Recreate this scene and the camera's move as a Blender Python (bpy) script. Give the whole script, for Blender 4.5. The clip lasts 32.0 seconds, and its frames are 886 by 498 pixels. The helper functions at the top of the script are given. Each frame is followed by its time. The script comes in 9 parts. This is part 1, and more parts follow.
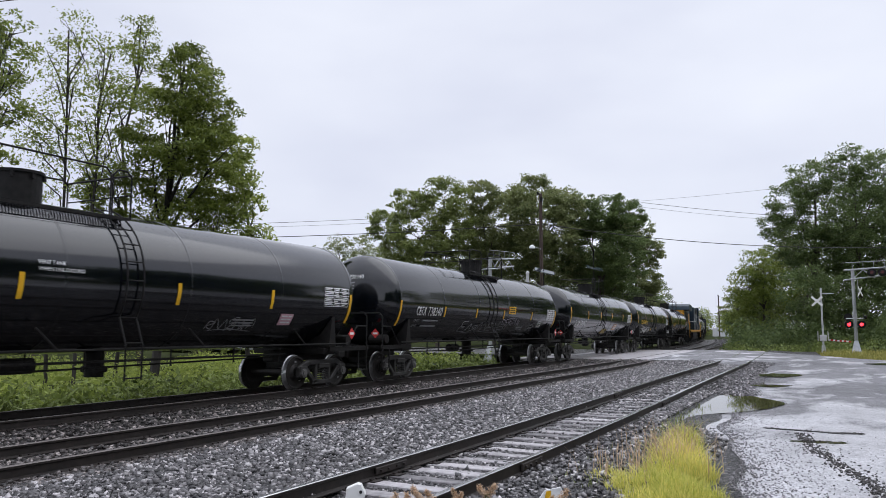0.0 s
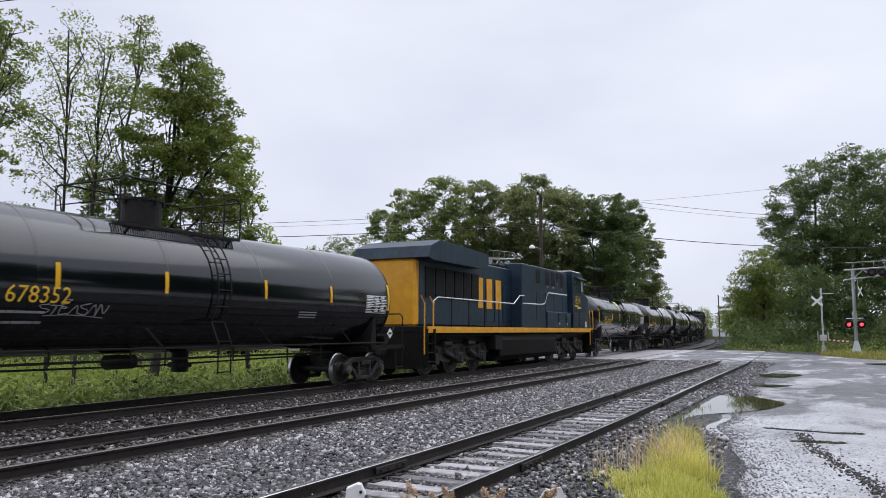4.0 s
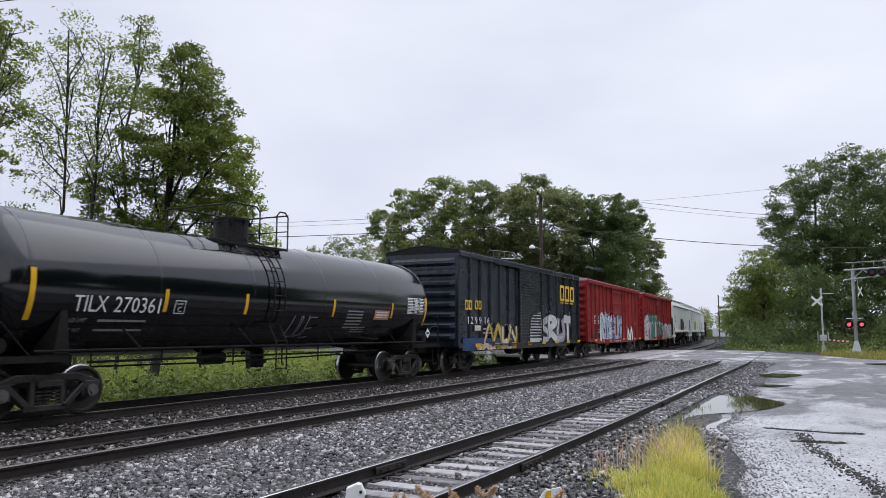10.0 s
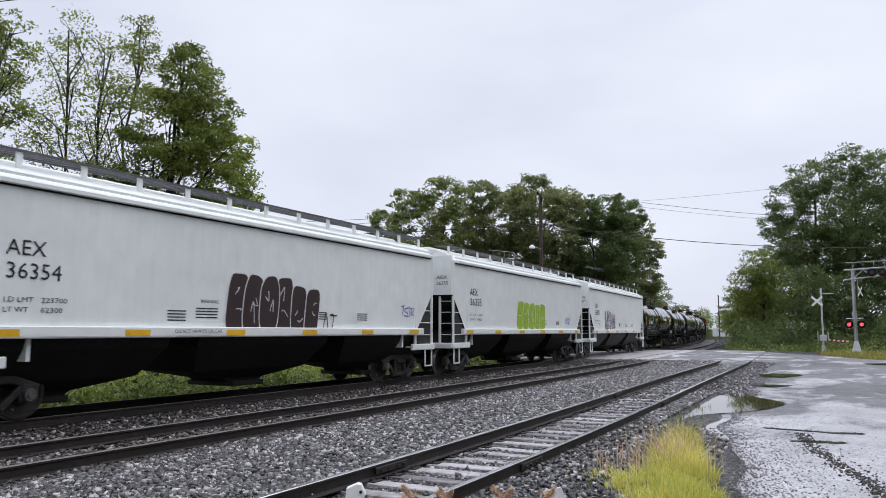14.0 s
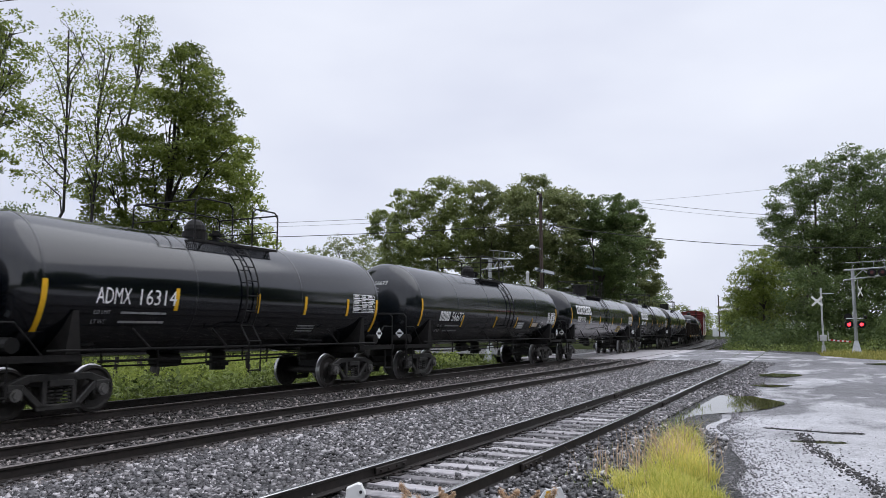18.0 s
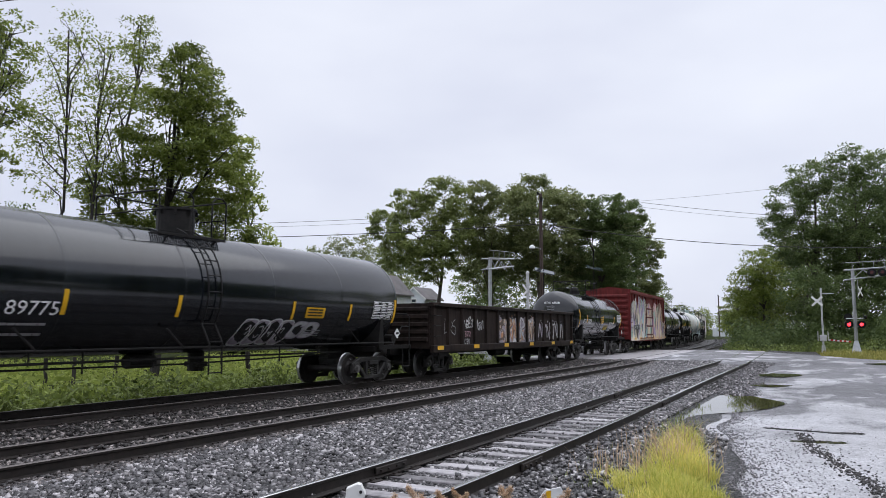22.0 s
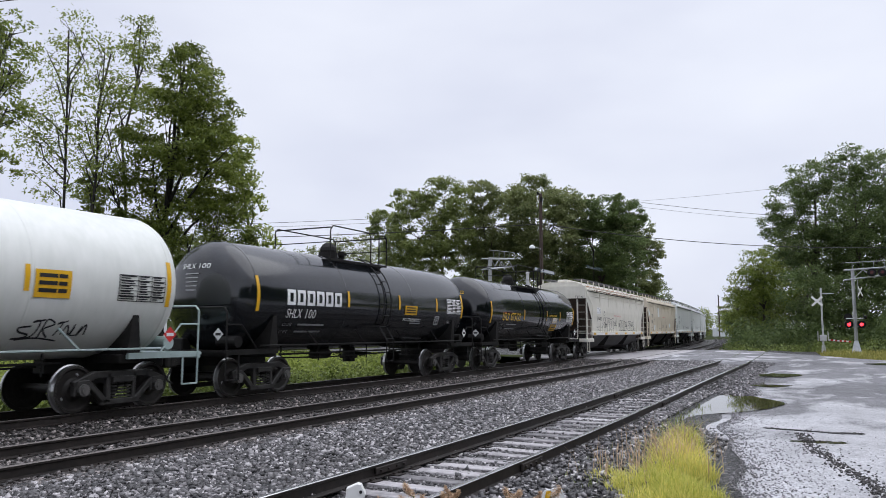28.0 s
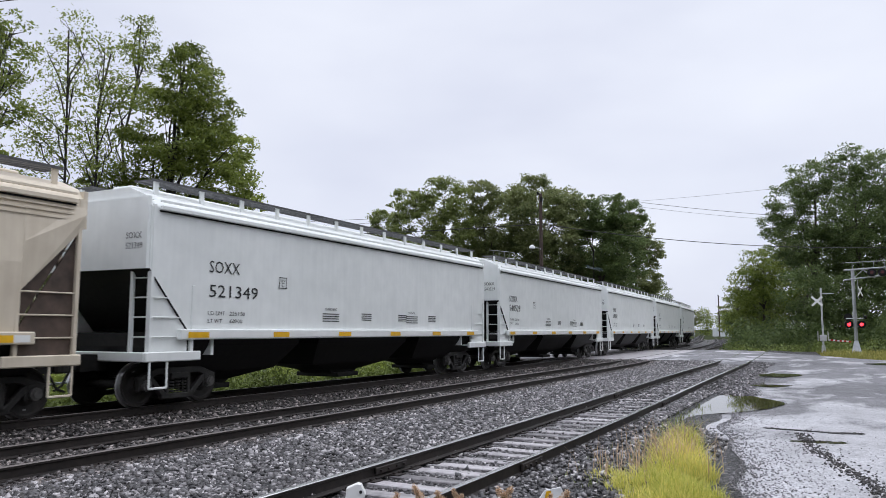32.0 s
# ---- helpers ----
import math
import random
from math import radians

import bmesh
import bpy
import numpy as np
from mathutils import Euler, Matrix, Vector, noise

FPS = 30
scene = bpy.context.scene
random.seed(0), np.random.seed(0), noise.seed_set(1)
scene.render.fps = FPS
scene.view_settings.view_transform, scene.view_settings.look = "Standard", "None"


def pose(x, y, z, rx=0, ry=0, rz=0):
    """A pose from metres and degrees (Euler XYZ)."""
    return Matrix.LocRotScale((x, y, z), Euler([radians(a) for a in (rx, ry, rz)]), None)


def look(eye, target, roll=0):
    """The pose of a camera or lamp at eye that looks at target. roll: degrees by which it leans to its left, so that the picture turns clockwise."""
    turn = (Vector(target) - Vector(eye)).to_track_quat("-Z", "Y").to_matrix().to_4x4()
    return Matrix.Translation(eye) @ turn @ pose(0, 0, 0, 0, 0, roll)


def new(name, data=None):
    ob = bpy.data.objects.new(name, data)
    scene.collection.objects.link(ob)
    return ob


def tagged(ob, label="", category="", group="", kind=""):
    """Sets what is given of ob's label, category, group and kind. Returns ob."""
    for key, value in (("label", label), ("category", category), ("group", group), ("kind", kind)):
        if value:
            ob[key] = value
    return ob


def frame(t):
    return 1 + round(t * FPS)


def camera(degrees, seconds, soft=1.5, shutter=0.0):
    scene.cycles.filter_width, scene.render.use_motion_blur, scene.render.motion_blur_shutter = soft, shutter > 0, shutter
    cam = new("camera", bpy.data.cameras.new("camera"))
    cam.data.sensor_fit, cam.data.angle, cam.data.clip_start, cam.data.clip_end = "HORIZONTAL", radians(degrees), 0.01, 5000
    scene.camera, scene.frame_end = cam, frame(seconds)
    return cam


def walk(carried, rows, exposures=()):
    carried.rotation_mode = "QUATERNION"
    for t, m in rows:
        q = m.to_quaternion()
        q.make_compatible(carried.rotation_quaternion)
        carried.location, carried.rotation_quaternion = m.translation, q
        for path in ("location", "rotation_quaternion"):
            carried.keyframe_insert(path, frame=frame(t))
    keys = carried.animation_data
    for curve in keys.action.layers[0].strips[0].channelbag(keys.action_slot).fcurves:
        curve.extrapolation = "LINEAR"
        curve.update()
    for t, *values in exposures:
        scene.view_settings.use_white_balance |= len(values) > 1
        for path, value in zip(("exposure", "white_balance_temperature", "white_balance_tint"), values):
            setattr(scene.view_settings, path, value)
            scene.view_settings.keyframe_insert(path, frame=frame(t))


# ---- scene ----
cam = camera(60.44, 32.0, soft=0.45, shutter=0.06)
EYE, YAW, PITCH, ROLL = (0.0, 0.0, 1.592), 27.495, 6.115, -0.095
ahead = Vector((-math.sin(radians(YAW)) * math.cos(radians(PITCH)), math.cos(radians(YAW)) * math.cos(radians(PITCH)), math.sin(radians(PITCH))))
STAND = look(EYE, Vector(EYE) + ahead * 10, -ROLL)
walk(cam, [(0.0, STAND), (32.0, STAND)], exposures=[(0.0, 0.0), (32.0, 0.0)])

# ---------------------------------------------------------------- world and light
world = bpy.data.worlds.new("overcast_sky")
scene.world = world
world.use_nodes = True
wn, wl = world.node_tree.nodes, world.node_tree.links
wn.clear()
w_out, w_bg = wn.new("ShaderNodeOutputWorld"), wn.new("ShaderNodeBackground")
w_sky, w_tc, w_map, w_noise, w_ramp, w_mix = (wn.new(n) for n in ("ShaderNodeTexSky", "ShaderNodeTexCoord", "ShaderNodeMapping", "ShaderNodeTexNoise", "ShaderNodeValToRGB", "ShaderNodeMix"))
w_sky.sky_type, w_sky.sun_disc, w_sky.sun_elevation, w_sky.sun_rotation = "NISHITA", False, radians(48), radians(60)
w_map.inputs["Scale"].default_value = (1.1, 1.1, 2.6)
w_noise.inputs["Scale"].default_value, w_noise.inputs["Detail"].default_value, w_noise.inputs["Roughness"].default_value = 2.2, 4.0, 0.45
w_ramp.color_ramp.elements[0].position, w_ramp.color_ramp.elements[0].color = 0.3, (6.3, 6.6, 7.85, 1)
w_ramp.color_ramp.elements[1].position, w_ramp.color_ramp.elements[1].color = 0.72, (7.95, 8.25, 9.2, 1)
w_mix.data_type = "RGBA"
w_mix.inputs["Factor"].default_value = 0.94
w_bg.inputs["Strength"].default_value = 0.115
wl.new(w_tc.outputs["Generated"], w_map.inputs["Vector"])
wl.new(w_map.outputs["Vector"], w_noise.inputs["Vector"])
wl.new(w_noise.outputs["Fac"], w_ramp.inputs["Fac"])
wl.new(w_sky.outputs["Color"], w_mix.inputs["A"])
wl.new(w_ramp.outputs["Color"], w_mix.inputs["B"])
# an overcast sky grows brighter towards the zenith
w_sep, w_rise, w_mul = wn.new("ShaderNodeSeparateXYZ"), wn.new("ShaderNodeMapRange"), wn.new("ShaderNodeVectorMath")
w_rise.inputs["From Min"].default_value, w_rise.inputs["From Max"].default_value = 0.5, 1.0
w_rise.inputs["To Min"].default_value, w_rise.inputs["To Max"].default_value = 1.0, 2.1
w_mul.operation = "MULTIPLY"
wl.new(w_tc.outputs["Generated"], w_sep.inputs["Vector"])
wl.new(w_sep.outputs["Z"], w_rise.inputs["Value"])
wl.new(w_mix.outputs["Result"], w_mul.inputs[0])
wl.new(w_rise.outputs["Result"], w_mul.inputs[1])
wl.new(w_mul.outputs["Vector"], w_bg.inputs["Color"])
wl.new(w_bg.outputs["Background"], w_out.inputs["Surface"])
sun_data = bpy.data.lights.new("sun", "SUN")
sun_data.energy, sun_data.angle, sun_data.color = 1.0, radians(75), (0.97, 0.985, 1.0)
sun = new("sun", sun_data)
sun.matrix_world = look((0, 0, 40), (-14, -10, 0))

# ---------------------------------------------------------------- materials
def mat(name, color, rough=0.6, metal=0.0, var=0.25, scale=6.0, bump=0.0, bscale=None, color2=None, streak=0.0, rvar=0.1, spec=0.5, rand=0.0, dust=0.0, coat=0.0):
    """A surface with colour varied at two scales, fine relief and, if asked for, vertical run-off streaks."""
    m = bpy.data.materials.new(name)
    m.use_nodes = True
    n, l = m.node_tree.nodes, m.node_tree.links
    b = n["Principled BSDF"]
    tc, n1, n2 = n.new("ShaderNodeTexCoord"), n.new("ShaderNodeTexNoise"), n.new("ShaderNodeTexNoise")
    n1.inputs["Scale"].default_value, n1.inputs["Detail"].default_value = scale, 6.0
    n2.inputs["Scale"].default_value, n2.inputs["Detail"].default_value = scale * 0.13, 3.0
    l.new(tc.outputs["Object"], n1.inputs["Vector"])
    l.new(tc.outputs["Object"], n2.inputs["Vector"])
    add = n.new("ShaderNodeMath")
    add.operation = "ADD"
    l.new(n1.outputs["Fac"], add.inputs[0])
    l.new(n2.outputs["Fac"], add.inputs[1])
    src = add.outputs[0]
    if streak:
        mp, n3, ms = n.new("ShaderNodeMapping"), n.new("ShaderNodeTexNoise"), n.new("ShaderNodeMath")
        mp.inputs["Scale"].default_value = (4.0, 5.0, 0.35)
        n3.inputs["Scale"].default_value, n3.inputs["Detail"].default_value = 1.6, 5.0
        l.new(tc.outputs["Object"], mp.inputs["Vector"])
        l.new(mp.outputs["Vector"], n3.inputs["Vector"])
        ms.operation = "MULTIPLY_ADD"
        ms.inputs[1].default_value = streak
        l.new(n3.outputs["Fac"], ms.inputs[0])
        l.new(src, ms.inputs[2])
        sub = n.new("ShaderNodeMath")
        sub.operation, sub.inputs[1].default_value = "SUBTRACT", streak * 0.5
        l.new(ms.outputs[0], sub.inputs[0])
        src = sub.outputs[0]
    if rand:
        oi, mr = n.new("ShaderNodeObjectInfo"), n.new("ShaderNodeMath")
        mr.operation, mr.inputs[1].default_value = "MULTIPLY_ADD", rand
        l.new(oi.outputs["Random"], mr.inputs[0])
        l.new(src, mr.inputs[2])
        s2 = n.new("ShaderNodeMath")
        s2.operation, s2.inputs[1].default_value = "SUBTRACT", rand * 0.5
        l.new(mr.outputs[0], s2.inputs[0])
        src = s2.outputs[0]
    ramp = n.new("ShaderNodeValToRGB")
    c2 = color2 or tuple(min(1.0, c * (1 + 1.6 * var)) for c in color)
    half = n.new("ShaderNodeMath")
    half.operation, half.inputs[1].default_value = "MULTIPLY", 0.5
    l.new(src, half.inputs[0])
    ramp.color_ramp.elements[0].position, ramp.color_ramp.elements[1].position = 0.33, 0.67
    ramp.color_ramp.elements[0].color = (*[c * (1 - var) for c in color], 1)
    ramp.color_ramp.elements[1].color = (*c2, 1)
    l.new(half.outputs[0], ramp.inputs["Fac"])
    l.new(ramp.outputs["Color"], b.inputs["Base Color"])
    mr2 = n.new("ShaderNodeMapRange")
    mr2.inputs["To Min"].default_value, mr2.inputs["To Max"].default_value = max(0.02, rough - rvar), min(1.0, rough + rvar)
    l.new(n2.outputs["Fac"], mr2.inputs["Value"])
    l.new(mr2.outputs["Result"], b.inputs["Roughness"])
    b.inputs["Metallic"].default_value = metal
    b.inputs["Specular IOR Level"].default_value = spec
    if coat:
        b.inputs["Coat Weight"].default_value, b.inputs["Coat Roughness"].default_value, b.inputs["Coat IOR"].default_value = coat, 0.07, 1.5
    if dust:
        b.inputs["Sheen Weight"].default_value, b.inputs["Sheen Roughness"].default_value = dust, 0.45
    if bump:
        bp, n4 = n.new("ShaderNodeBump"), n.new("ShaderNodeTexNoise")
        n4.inputs["Scale"].default_value, n4.inputs["Detail"].default_value = bscale or scale * 3, 4.0
        l.new(tc.outputs["Object"], n4.inputs["Vector"])
        bp.inputs["Strength"].default_value, bp.inputs["Distance"].default_value = 0.6, bump
        l.new(n4.outputs["Fac"], bp.inputs["Height"])
        l.new(bp.outputs["Normal"], b.inputs["Normal"])
    return m


def leaf_mat(name, c1, c2, trans=0.5):
    """Foliage whose colour differs from leaf to leaf, with light passing through."""
    m = bpy.data.materials.new(name)
    m.use_nodes = True
    n, l = m.node_tree.nodes, m.node_tree.links
    b, out = n["Principled BSDF"], n["Material Output"]
    geo, tc, noi, mx, ramp = n.new("ShaderNodeNewGeometry"), n.new("ShaderNodeTexCoord"), n.new("ShaderNodeTexNoise"), n.new("ShaderNodeMath"), n.new("ShaderNodeValToRGB")
    noi.inputs["Scale"].default_value = 0.35
    l.new(tc.outputs["Object"], noi.inputs["Vector"])
    mx.operation, mx.inputs[1].default_value = "MULTIPLY_ADD", 0.45
    l.new(geo.outputs["Random Per Island"], mx.inputs[0])
    l.new(noi.outputs["Fac"], mx.inputs[2])
    ramp.color_ramp.elements[0].position, ramp.color_ramp.elements[1].position = 0.32, 0.95
    ramp.color_ramp.elements[0].color, ramp.color_ramp.elements[1].color = (*c1, 1), (*c2, 1)
    l.new(mx.outputs[0], ramp.inputs["Fac"])
    l.new(ramp.outputs["Color"], b.inputs["Base Color"])
    b.inputs["Roughness"].default_value, b.inputs["Specular IOR Level"].default_value = 0.5, 0.35
    tr, ms = n.new("ShaderNodeBsdfTranslucent"), n.new("ShaderNodeMixShader")
    l.new(ramp.outputs["Color"], tr.inputs["Color"])
    ms.inputs["Fac"].default_value = trans
    l.new(b.outputs["BSDF"], ms.inputs[1])
    l.new(tr.outputs["BSDF"], ms.inputs[2])
    l.new(ms.outputs["Shader"], out.inputs["Surface"])
    return m


def glow(name, color, strength):
    m = bpy.data.materials.new(name)
    m.use_nodes = True
    b = m.node_tree.nodes["Principled BSDF"]
    b.inputs["Base Color"].default_value = (*color, 1)
    b.inputs["Emission Color"].default_value, b.inputs["Emission Strength"].default_value = (*color, 1), strength
    return m


M_BLACK = mat("black_tank_paint", (0.002, 0.003, 0.0048), 0.12, spec=0.62, var=0.3, scale=2.0, streak=0.5, color2=(0.0045, 0.006, 0.0085), bump=0.0015, bscale=2.0, rvar=0.04, coat=0.3)
M_BLACK_DULL = mat("dusty_black_tank_paint", (0.0026, 0.0036, 0.0055), 0.14, spec=0.62, var=0.3, scale=2.5, streak=1.4, color2=(0.01, 0.013, 0.016), bump=0.002, bscale=3.0, coat=0.2)
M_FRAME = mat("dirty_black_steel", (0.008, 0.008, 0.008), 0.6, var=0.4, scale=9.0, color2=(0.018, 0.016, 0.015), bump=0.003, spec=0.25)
M_BOGIE = mat("grimy_cast_steel", (0.013, 0.012, 0.012), 0.55, var=0.4, scale=8.0, color2=(0.04, 0.037, 0.034), bump=0.004)
M_WHEEL = mat("rusted_wheel_steel", (0.014, 0.012, 0.011), 0.6, 0.1, var=0.4, scale=10.0, color2=(0.035, 0.03, 0.027))
M_TREAD = mat("bright_wheel_steel", (0.45, 0.45, 0.46), 0.3, 0.9, var=0.15, scale=8.0)
M_HUB = mat("worn_bearing_cap_steel", (0.12, 0.115, 0.11), 0.5, 0.3, var=0.3, scale=12.0)
M_WTANK = mat("off_white_tank_paint", (0.72, 0.74, 0.69), 0.4, var=0.06, scale=2.0, streak=0.7, color2=(0.8, 0.81, 0.77))
M_LGREY = mat("light_grey_hopper_paint", (0.76, 0.785, 0.765), 0.42, var=0.06, scale=2.0, streak=0.5, color2=(0.84, 0.86, 0.84), bump=0.004, bscale=1.2)
M_BEIGE = mat("weathered_beige_hopper_paint", (0.62, 0.535, 0.415), 0.5, var=0.08, scale=2.0, streak=0.5, color2=(0.72, 0.645, 0.52), bump=0.004, bscale=1.2)
M_PALE = mat("dirty_pale_hopper_paint", (0.68, 0.65, 0.565), 0.5, var=0.08, scale=2.0, streak=0.6, color2=(0.78, 0.75, 0.67), bump=0.004, bscale=1.2)
M_BROWN = mat("rusty_brown_steel", (0.045, 0.03, 0.023), 0.65, var=0.35, scale=5.0, color2=(0.12, 0.08, 0.06))
M_RED = mat("oxide_red_boxcar_paint", (0.2, 0.011, 0.012), 0.55, var=0.3, scale=2.5, streak=1.3, color2=(0.3, 0.026, 0.026), spec=0.2)
M_MAROON = mat("dark_maroon_boxcar_paint", (0.095, 0.009, 0.009), 0.55, var=0.3, scale=2.5, streak=1.2, color2=(0.16, 0.022, 0.02), spec=0.25)
M_NAVY = mat("dark_navy_boxcar_paint", (0.005, 0.008, 0.017), 0.26, var=0.3, scale=2.5, streak=1.4, color2=(0.02, 0.026, 0.04), spec=0.5, bump=0.004, bscale=1.5)
M_GOND = mat("dark_brown_gondola_paint", (0.013, 0.009, 0.008), 0.65, var=0.35, scale=3.0, streak=1.2, color2=(0.034, 0.024, 0.02), spec=0.15)
M_LOCO = mat("dark_blue_locomotive_paint", (0.006, 0.021, 0.04), 0.4, var=0.25, scale=3.0, streak=1.0, color2=(0.018, 0.042, 0.068), spec=0.45)
M_LYEL = mat("locomotive_yellow_paint", (0.7, 0.33, 0.02), 0.45, var=0.15, scale=3.0)
M_YEL = mat("reflective_yellow_tape", (0.75, 0.42, 0.015), 0.35, var=0.1, scale=8.0)
M_WHITE = mat("white_lettering_paint", (0.78, 0.78, 0.78), 0.5, var=0.1, scale=10.0)
M_DIMW = mat("faded_white_stencil_paint", (0.3, 0.3, 0.31), 0.55, var=0.15, scale=14.0)
M_YLET = mat("yellow_lettering_paint", (0.8, 0.5, 0.03), 0.5, var=0.1, scale=10.0)
M_BLET = mat("black_lettering_paint", (0.015, 0.015, 0.017), 0.5, var=0.1, scale=10.0)
M_RLET = mat("red_sign_paint", (0.6, 0.03, 0.03), 0.45, var=0.1, scale=10.0)
M_RAIL = mat("brown_rusted_rail_steel", (0.014, 0.011, 0.01), 0.6, 0.1, var=0.35, scale=14.0, color2=(0.036, 0.027, 0.023), bump=0.002)
M_RAILTOP = mat("polished_wet_rail_head", (0.13, 0.115, 0.11), 0.5, 0.5, var=0.3, scale=10.0)
M_RAILWET = mat("wet_shining_rail_head", (0.55, 0.54, 0.54), 0.22, 0.95, var=0.15, scale=10.0)
M_TIE = mat("wet_weathered_timber", (0.12, 0.11, 0.112), 0.3, var=0.35, scale=7.0, color2=(0.5, 0.47, 0.48), bump=0.006, bscale=22.0, rand=0.75)
M_TIED = mat("dark_oily_timber", (0.025, 0.021, 0.019), 0.5, var=0.35, scale=7.0, bump=0.006)
M_BARK = mat("grey_brown_bark", (0.06, 0.048, 0.04), 0.85, var=0.35, scale=5.0, bump=0.02, color2=(0.12, 0.1, 0.085))
M_BARKD = mat("dark_wet_bark", (0.025, 0.021, 0.019), 0.75, var=0.35, scale=5.0, bump=0.02)
M_LEAF_A = leaf_mat("mid_green_leaves", (0.06, 0.095, 0.014), (0.31, 0.37, 0.085))
M_LEAF_B = leaf_mat("yellow_green_leaves", (0.15, 0.2, 0.03), (0.42, 0.48, 0.12))
M_LEAF_C = leaf_mat("dark_green_leaves", (0.055, 0.085, 0.032), (0.19, 0.25, 0.09))
M_LEAF_D = leaf_mat("dull_brownish_green_leaves", (0.085, 0.11, 0.04), (0.28, 0.31, 0.13))
M_LEAF_E = leaf_mat("deep_green_drooping_leaves", (0.05, 0.075, 0.014), (0.25, 0.3, 0.065), 0.4)
M_LEAF_F = leaf_mat("dull_yellowing_leaves", (0.075, 0.105, 0.03), (0.3, 0.345, 0.115))
M_WEED = leaf_mat("roadside_weed_leaves", (0.012, 0.024, 0.006), (0.25, 0.31, 0.08), 0.3)
M_STRAW = leaf_mat("yellowing_grass_blades", (0.3, 0.37, 0.04), (0.92, 0.8, 0.24))
M_VERGE = leaf_mat("dull_verge_grass", (0.1, 0.12, 0.025), (0.42, 0.38, 0.1))
M_GALV = mat("galvanised_steel", (0.42, 0.43, 0.44), 0.4, 0.6, var=0.15, scale=6.0)
M_WALK = mat("dull_galvanised_grating", (0.09, 0.09, 0.092), 0.5, 0.3, var=0.25, scale=6.0)
M_ALU = mat("weathered_aluminium_paint", (0.5, 0.5, 0.5), 0.5, 0.2, var=0.15, scale=5.0)
M_WOODP = mat("dark_creosoted_pole_wood", (0.05, 0.033, 0.026), 0.8, var=0.3, scale=6.0, bump=0.006)
M_CREAM = mat("cream_vinyl_siding", (0.78, 0.74, 0.6), 0.6, var=0.06, scale=2.0)
M_WSIDE = mat("white_vinyl_siding", (0.75, 0.78, 0.8), 0.6, var=0.05, scale=2.0)
M_GREYS = mat("grey_green_siding", (0.4, 0.44, 0.41), 0.6, var=0.06, scale=2.0)
M_ROOF = mat("grey_asphalt_shingles", (0.13, 0.12, 0.12), 0.85, var=0.25, scale=5.0, bump=0.01)
M_GLASS = mat("dark_window_glass", (0.03, 0.04, 0.05), 0.06, var=0.2, scale=1.0, spec=0.8)
M_TRIM = mat("white_trim_paint", (0.78, 0.78, 0.76), 0.5, var=0.05, scale=3.0)
M_CABLE = mat("black_cable_sheath", (0.02, 0.02, 0.022), 0.6, var=0.1, scale=4.0)
M_CONC = mat("pale_worn_concrete", (0.36, 0.34, 0.35), 0.4, var=0.18, scale=5.0, bump=0.004, bscale=40.0)
M_ALUM_TOP = mat("dull_silver_steel", (0.42, 0.51, 0.5), 0.45, 0.4, var=0.1, scale=5.0)
M_REDLAMP = glow("lit_red_signal_lens", (1.0, 0.02, 0.03), 6.0)
M_DARKLENS = mat("dark_red_signal_lens", (0.06, 0.004, 0.006), 0.2, var=0.1)
M_HEADGRASS = leaf_mat("straw_coloured_foxtail_bristles", (0.36, 0.23, 0.13), (0.7, 0.52, 0.36), 0.3)

# ---------------------------------------------------------------- mesh helpers
def part(name, bm, material, parent=None, label="", smooth=False):
    me = bpy.data.meshes.new(name)
    bm.to_mesh(me)
    bm.free()
    return piece(name, me, material, parent, label, smooth)


def piece(name, me, material, parent=None, label="", smooth=False):
    if not me.materials:
        for m in (material if isinstance(material, (list, tuple)) else [material]):
            me.materials.append(m)
    if smooth:
        me.shade_smooth()
    ob = new(name, me)
    if parent:
        ob.parent = parent
    if label:
        tagged(ob, label)
    return ob


def thing(name, label, category, group="", kind="", at=None):
    ob = new(name)
    ob.empty_display_size = 0.3
    if at is not None:
        ob.matrix_basis = at
    return tagged(ob, label, category, group, kind)


def box(bm, c, size, turn=None, bevel=0.0):
    m = Matrix.Translation(c) @ (turn.to_4x4() if turn else Matrix()) @ Matrix.Diagonal((*size, 1))
    r = bmesh.ops.create_cube(bm, size=1.0, matrix=m)
    if bevel:
        edges = list({e for v in r["verts"] for e in v.link_edges})
        bmesh.ops.bevel(bm, geom=edges, offset=bevel, segments=1, affect="EDGES")


def rod(bm, a, b, r, n=8, r2=None):
    a, b = Vector(a), Vector(b)
    d = b - a
    m = Matrix.Translation((a + b) / 2) @ d.to_track_quat("Z", "Y").to_matrix().to_4x4()
    bmesh.ops.create_cone(bm, cap_ends=True, segments=n, radius1=r, radius2=r if r2 is None else r2, depth=d.length, matrix=m)


def rail_bar(bm, pts, r, n=6):
    for a, b in zip(pts, pts[1:]):
        rod(bm, a, b, r, n)


def loft(bm, rings, caps=True, closed=True):
    """Skin a list of equal rings of points."""
    vs = [[bm.verts.new(p) for p in ring] for ring in rings]
    n = len(vs[0])
    for r0, r1 in zip(vs, vs[1:]):
        for i in range(n if closed else n - 1):
            j = (i + 1) % n
            bm.faces.new((r0[i], r0[j], r1[j], r1[i]))
    if caps and closed:
        bm.faces.new(vs[0][::-1])
        bm.faces.new(vs[-1])
    bmesh.ops.recalc_face_normals(bm, faces=bm.faces)


def extrude_profile(bm, prof, y0, y1):
    """A profile in x and z, drawn out along y."""
    loft(bm, [[(x, y0, z) for x, z in prof], [(x, y1, z) for x, z in prof]])


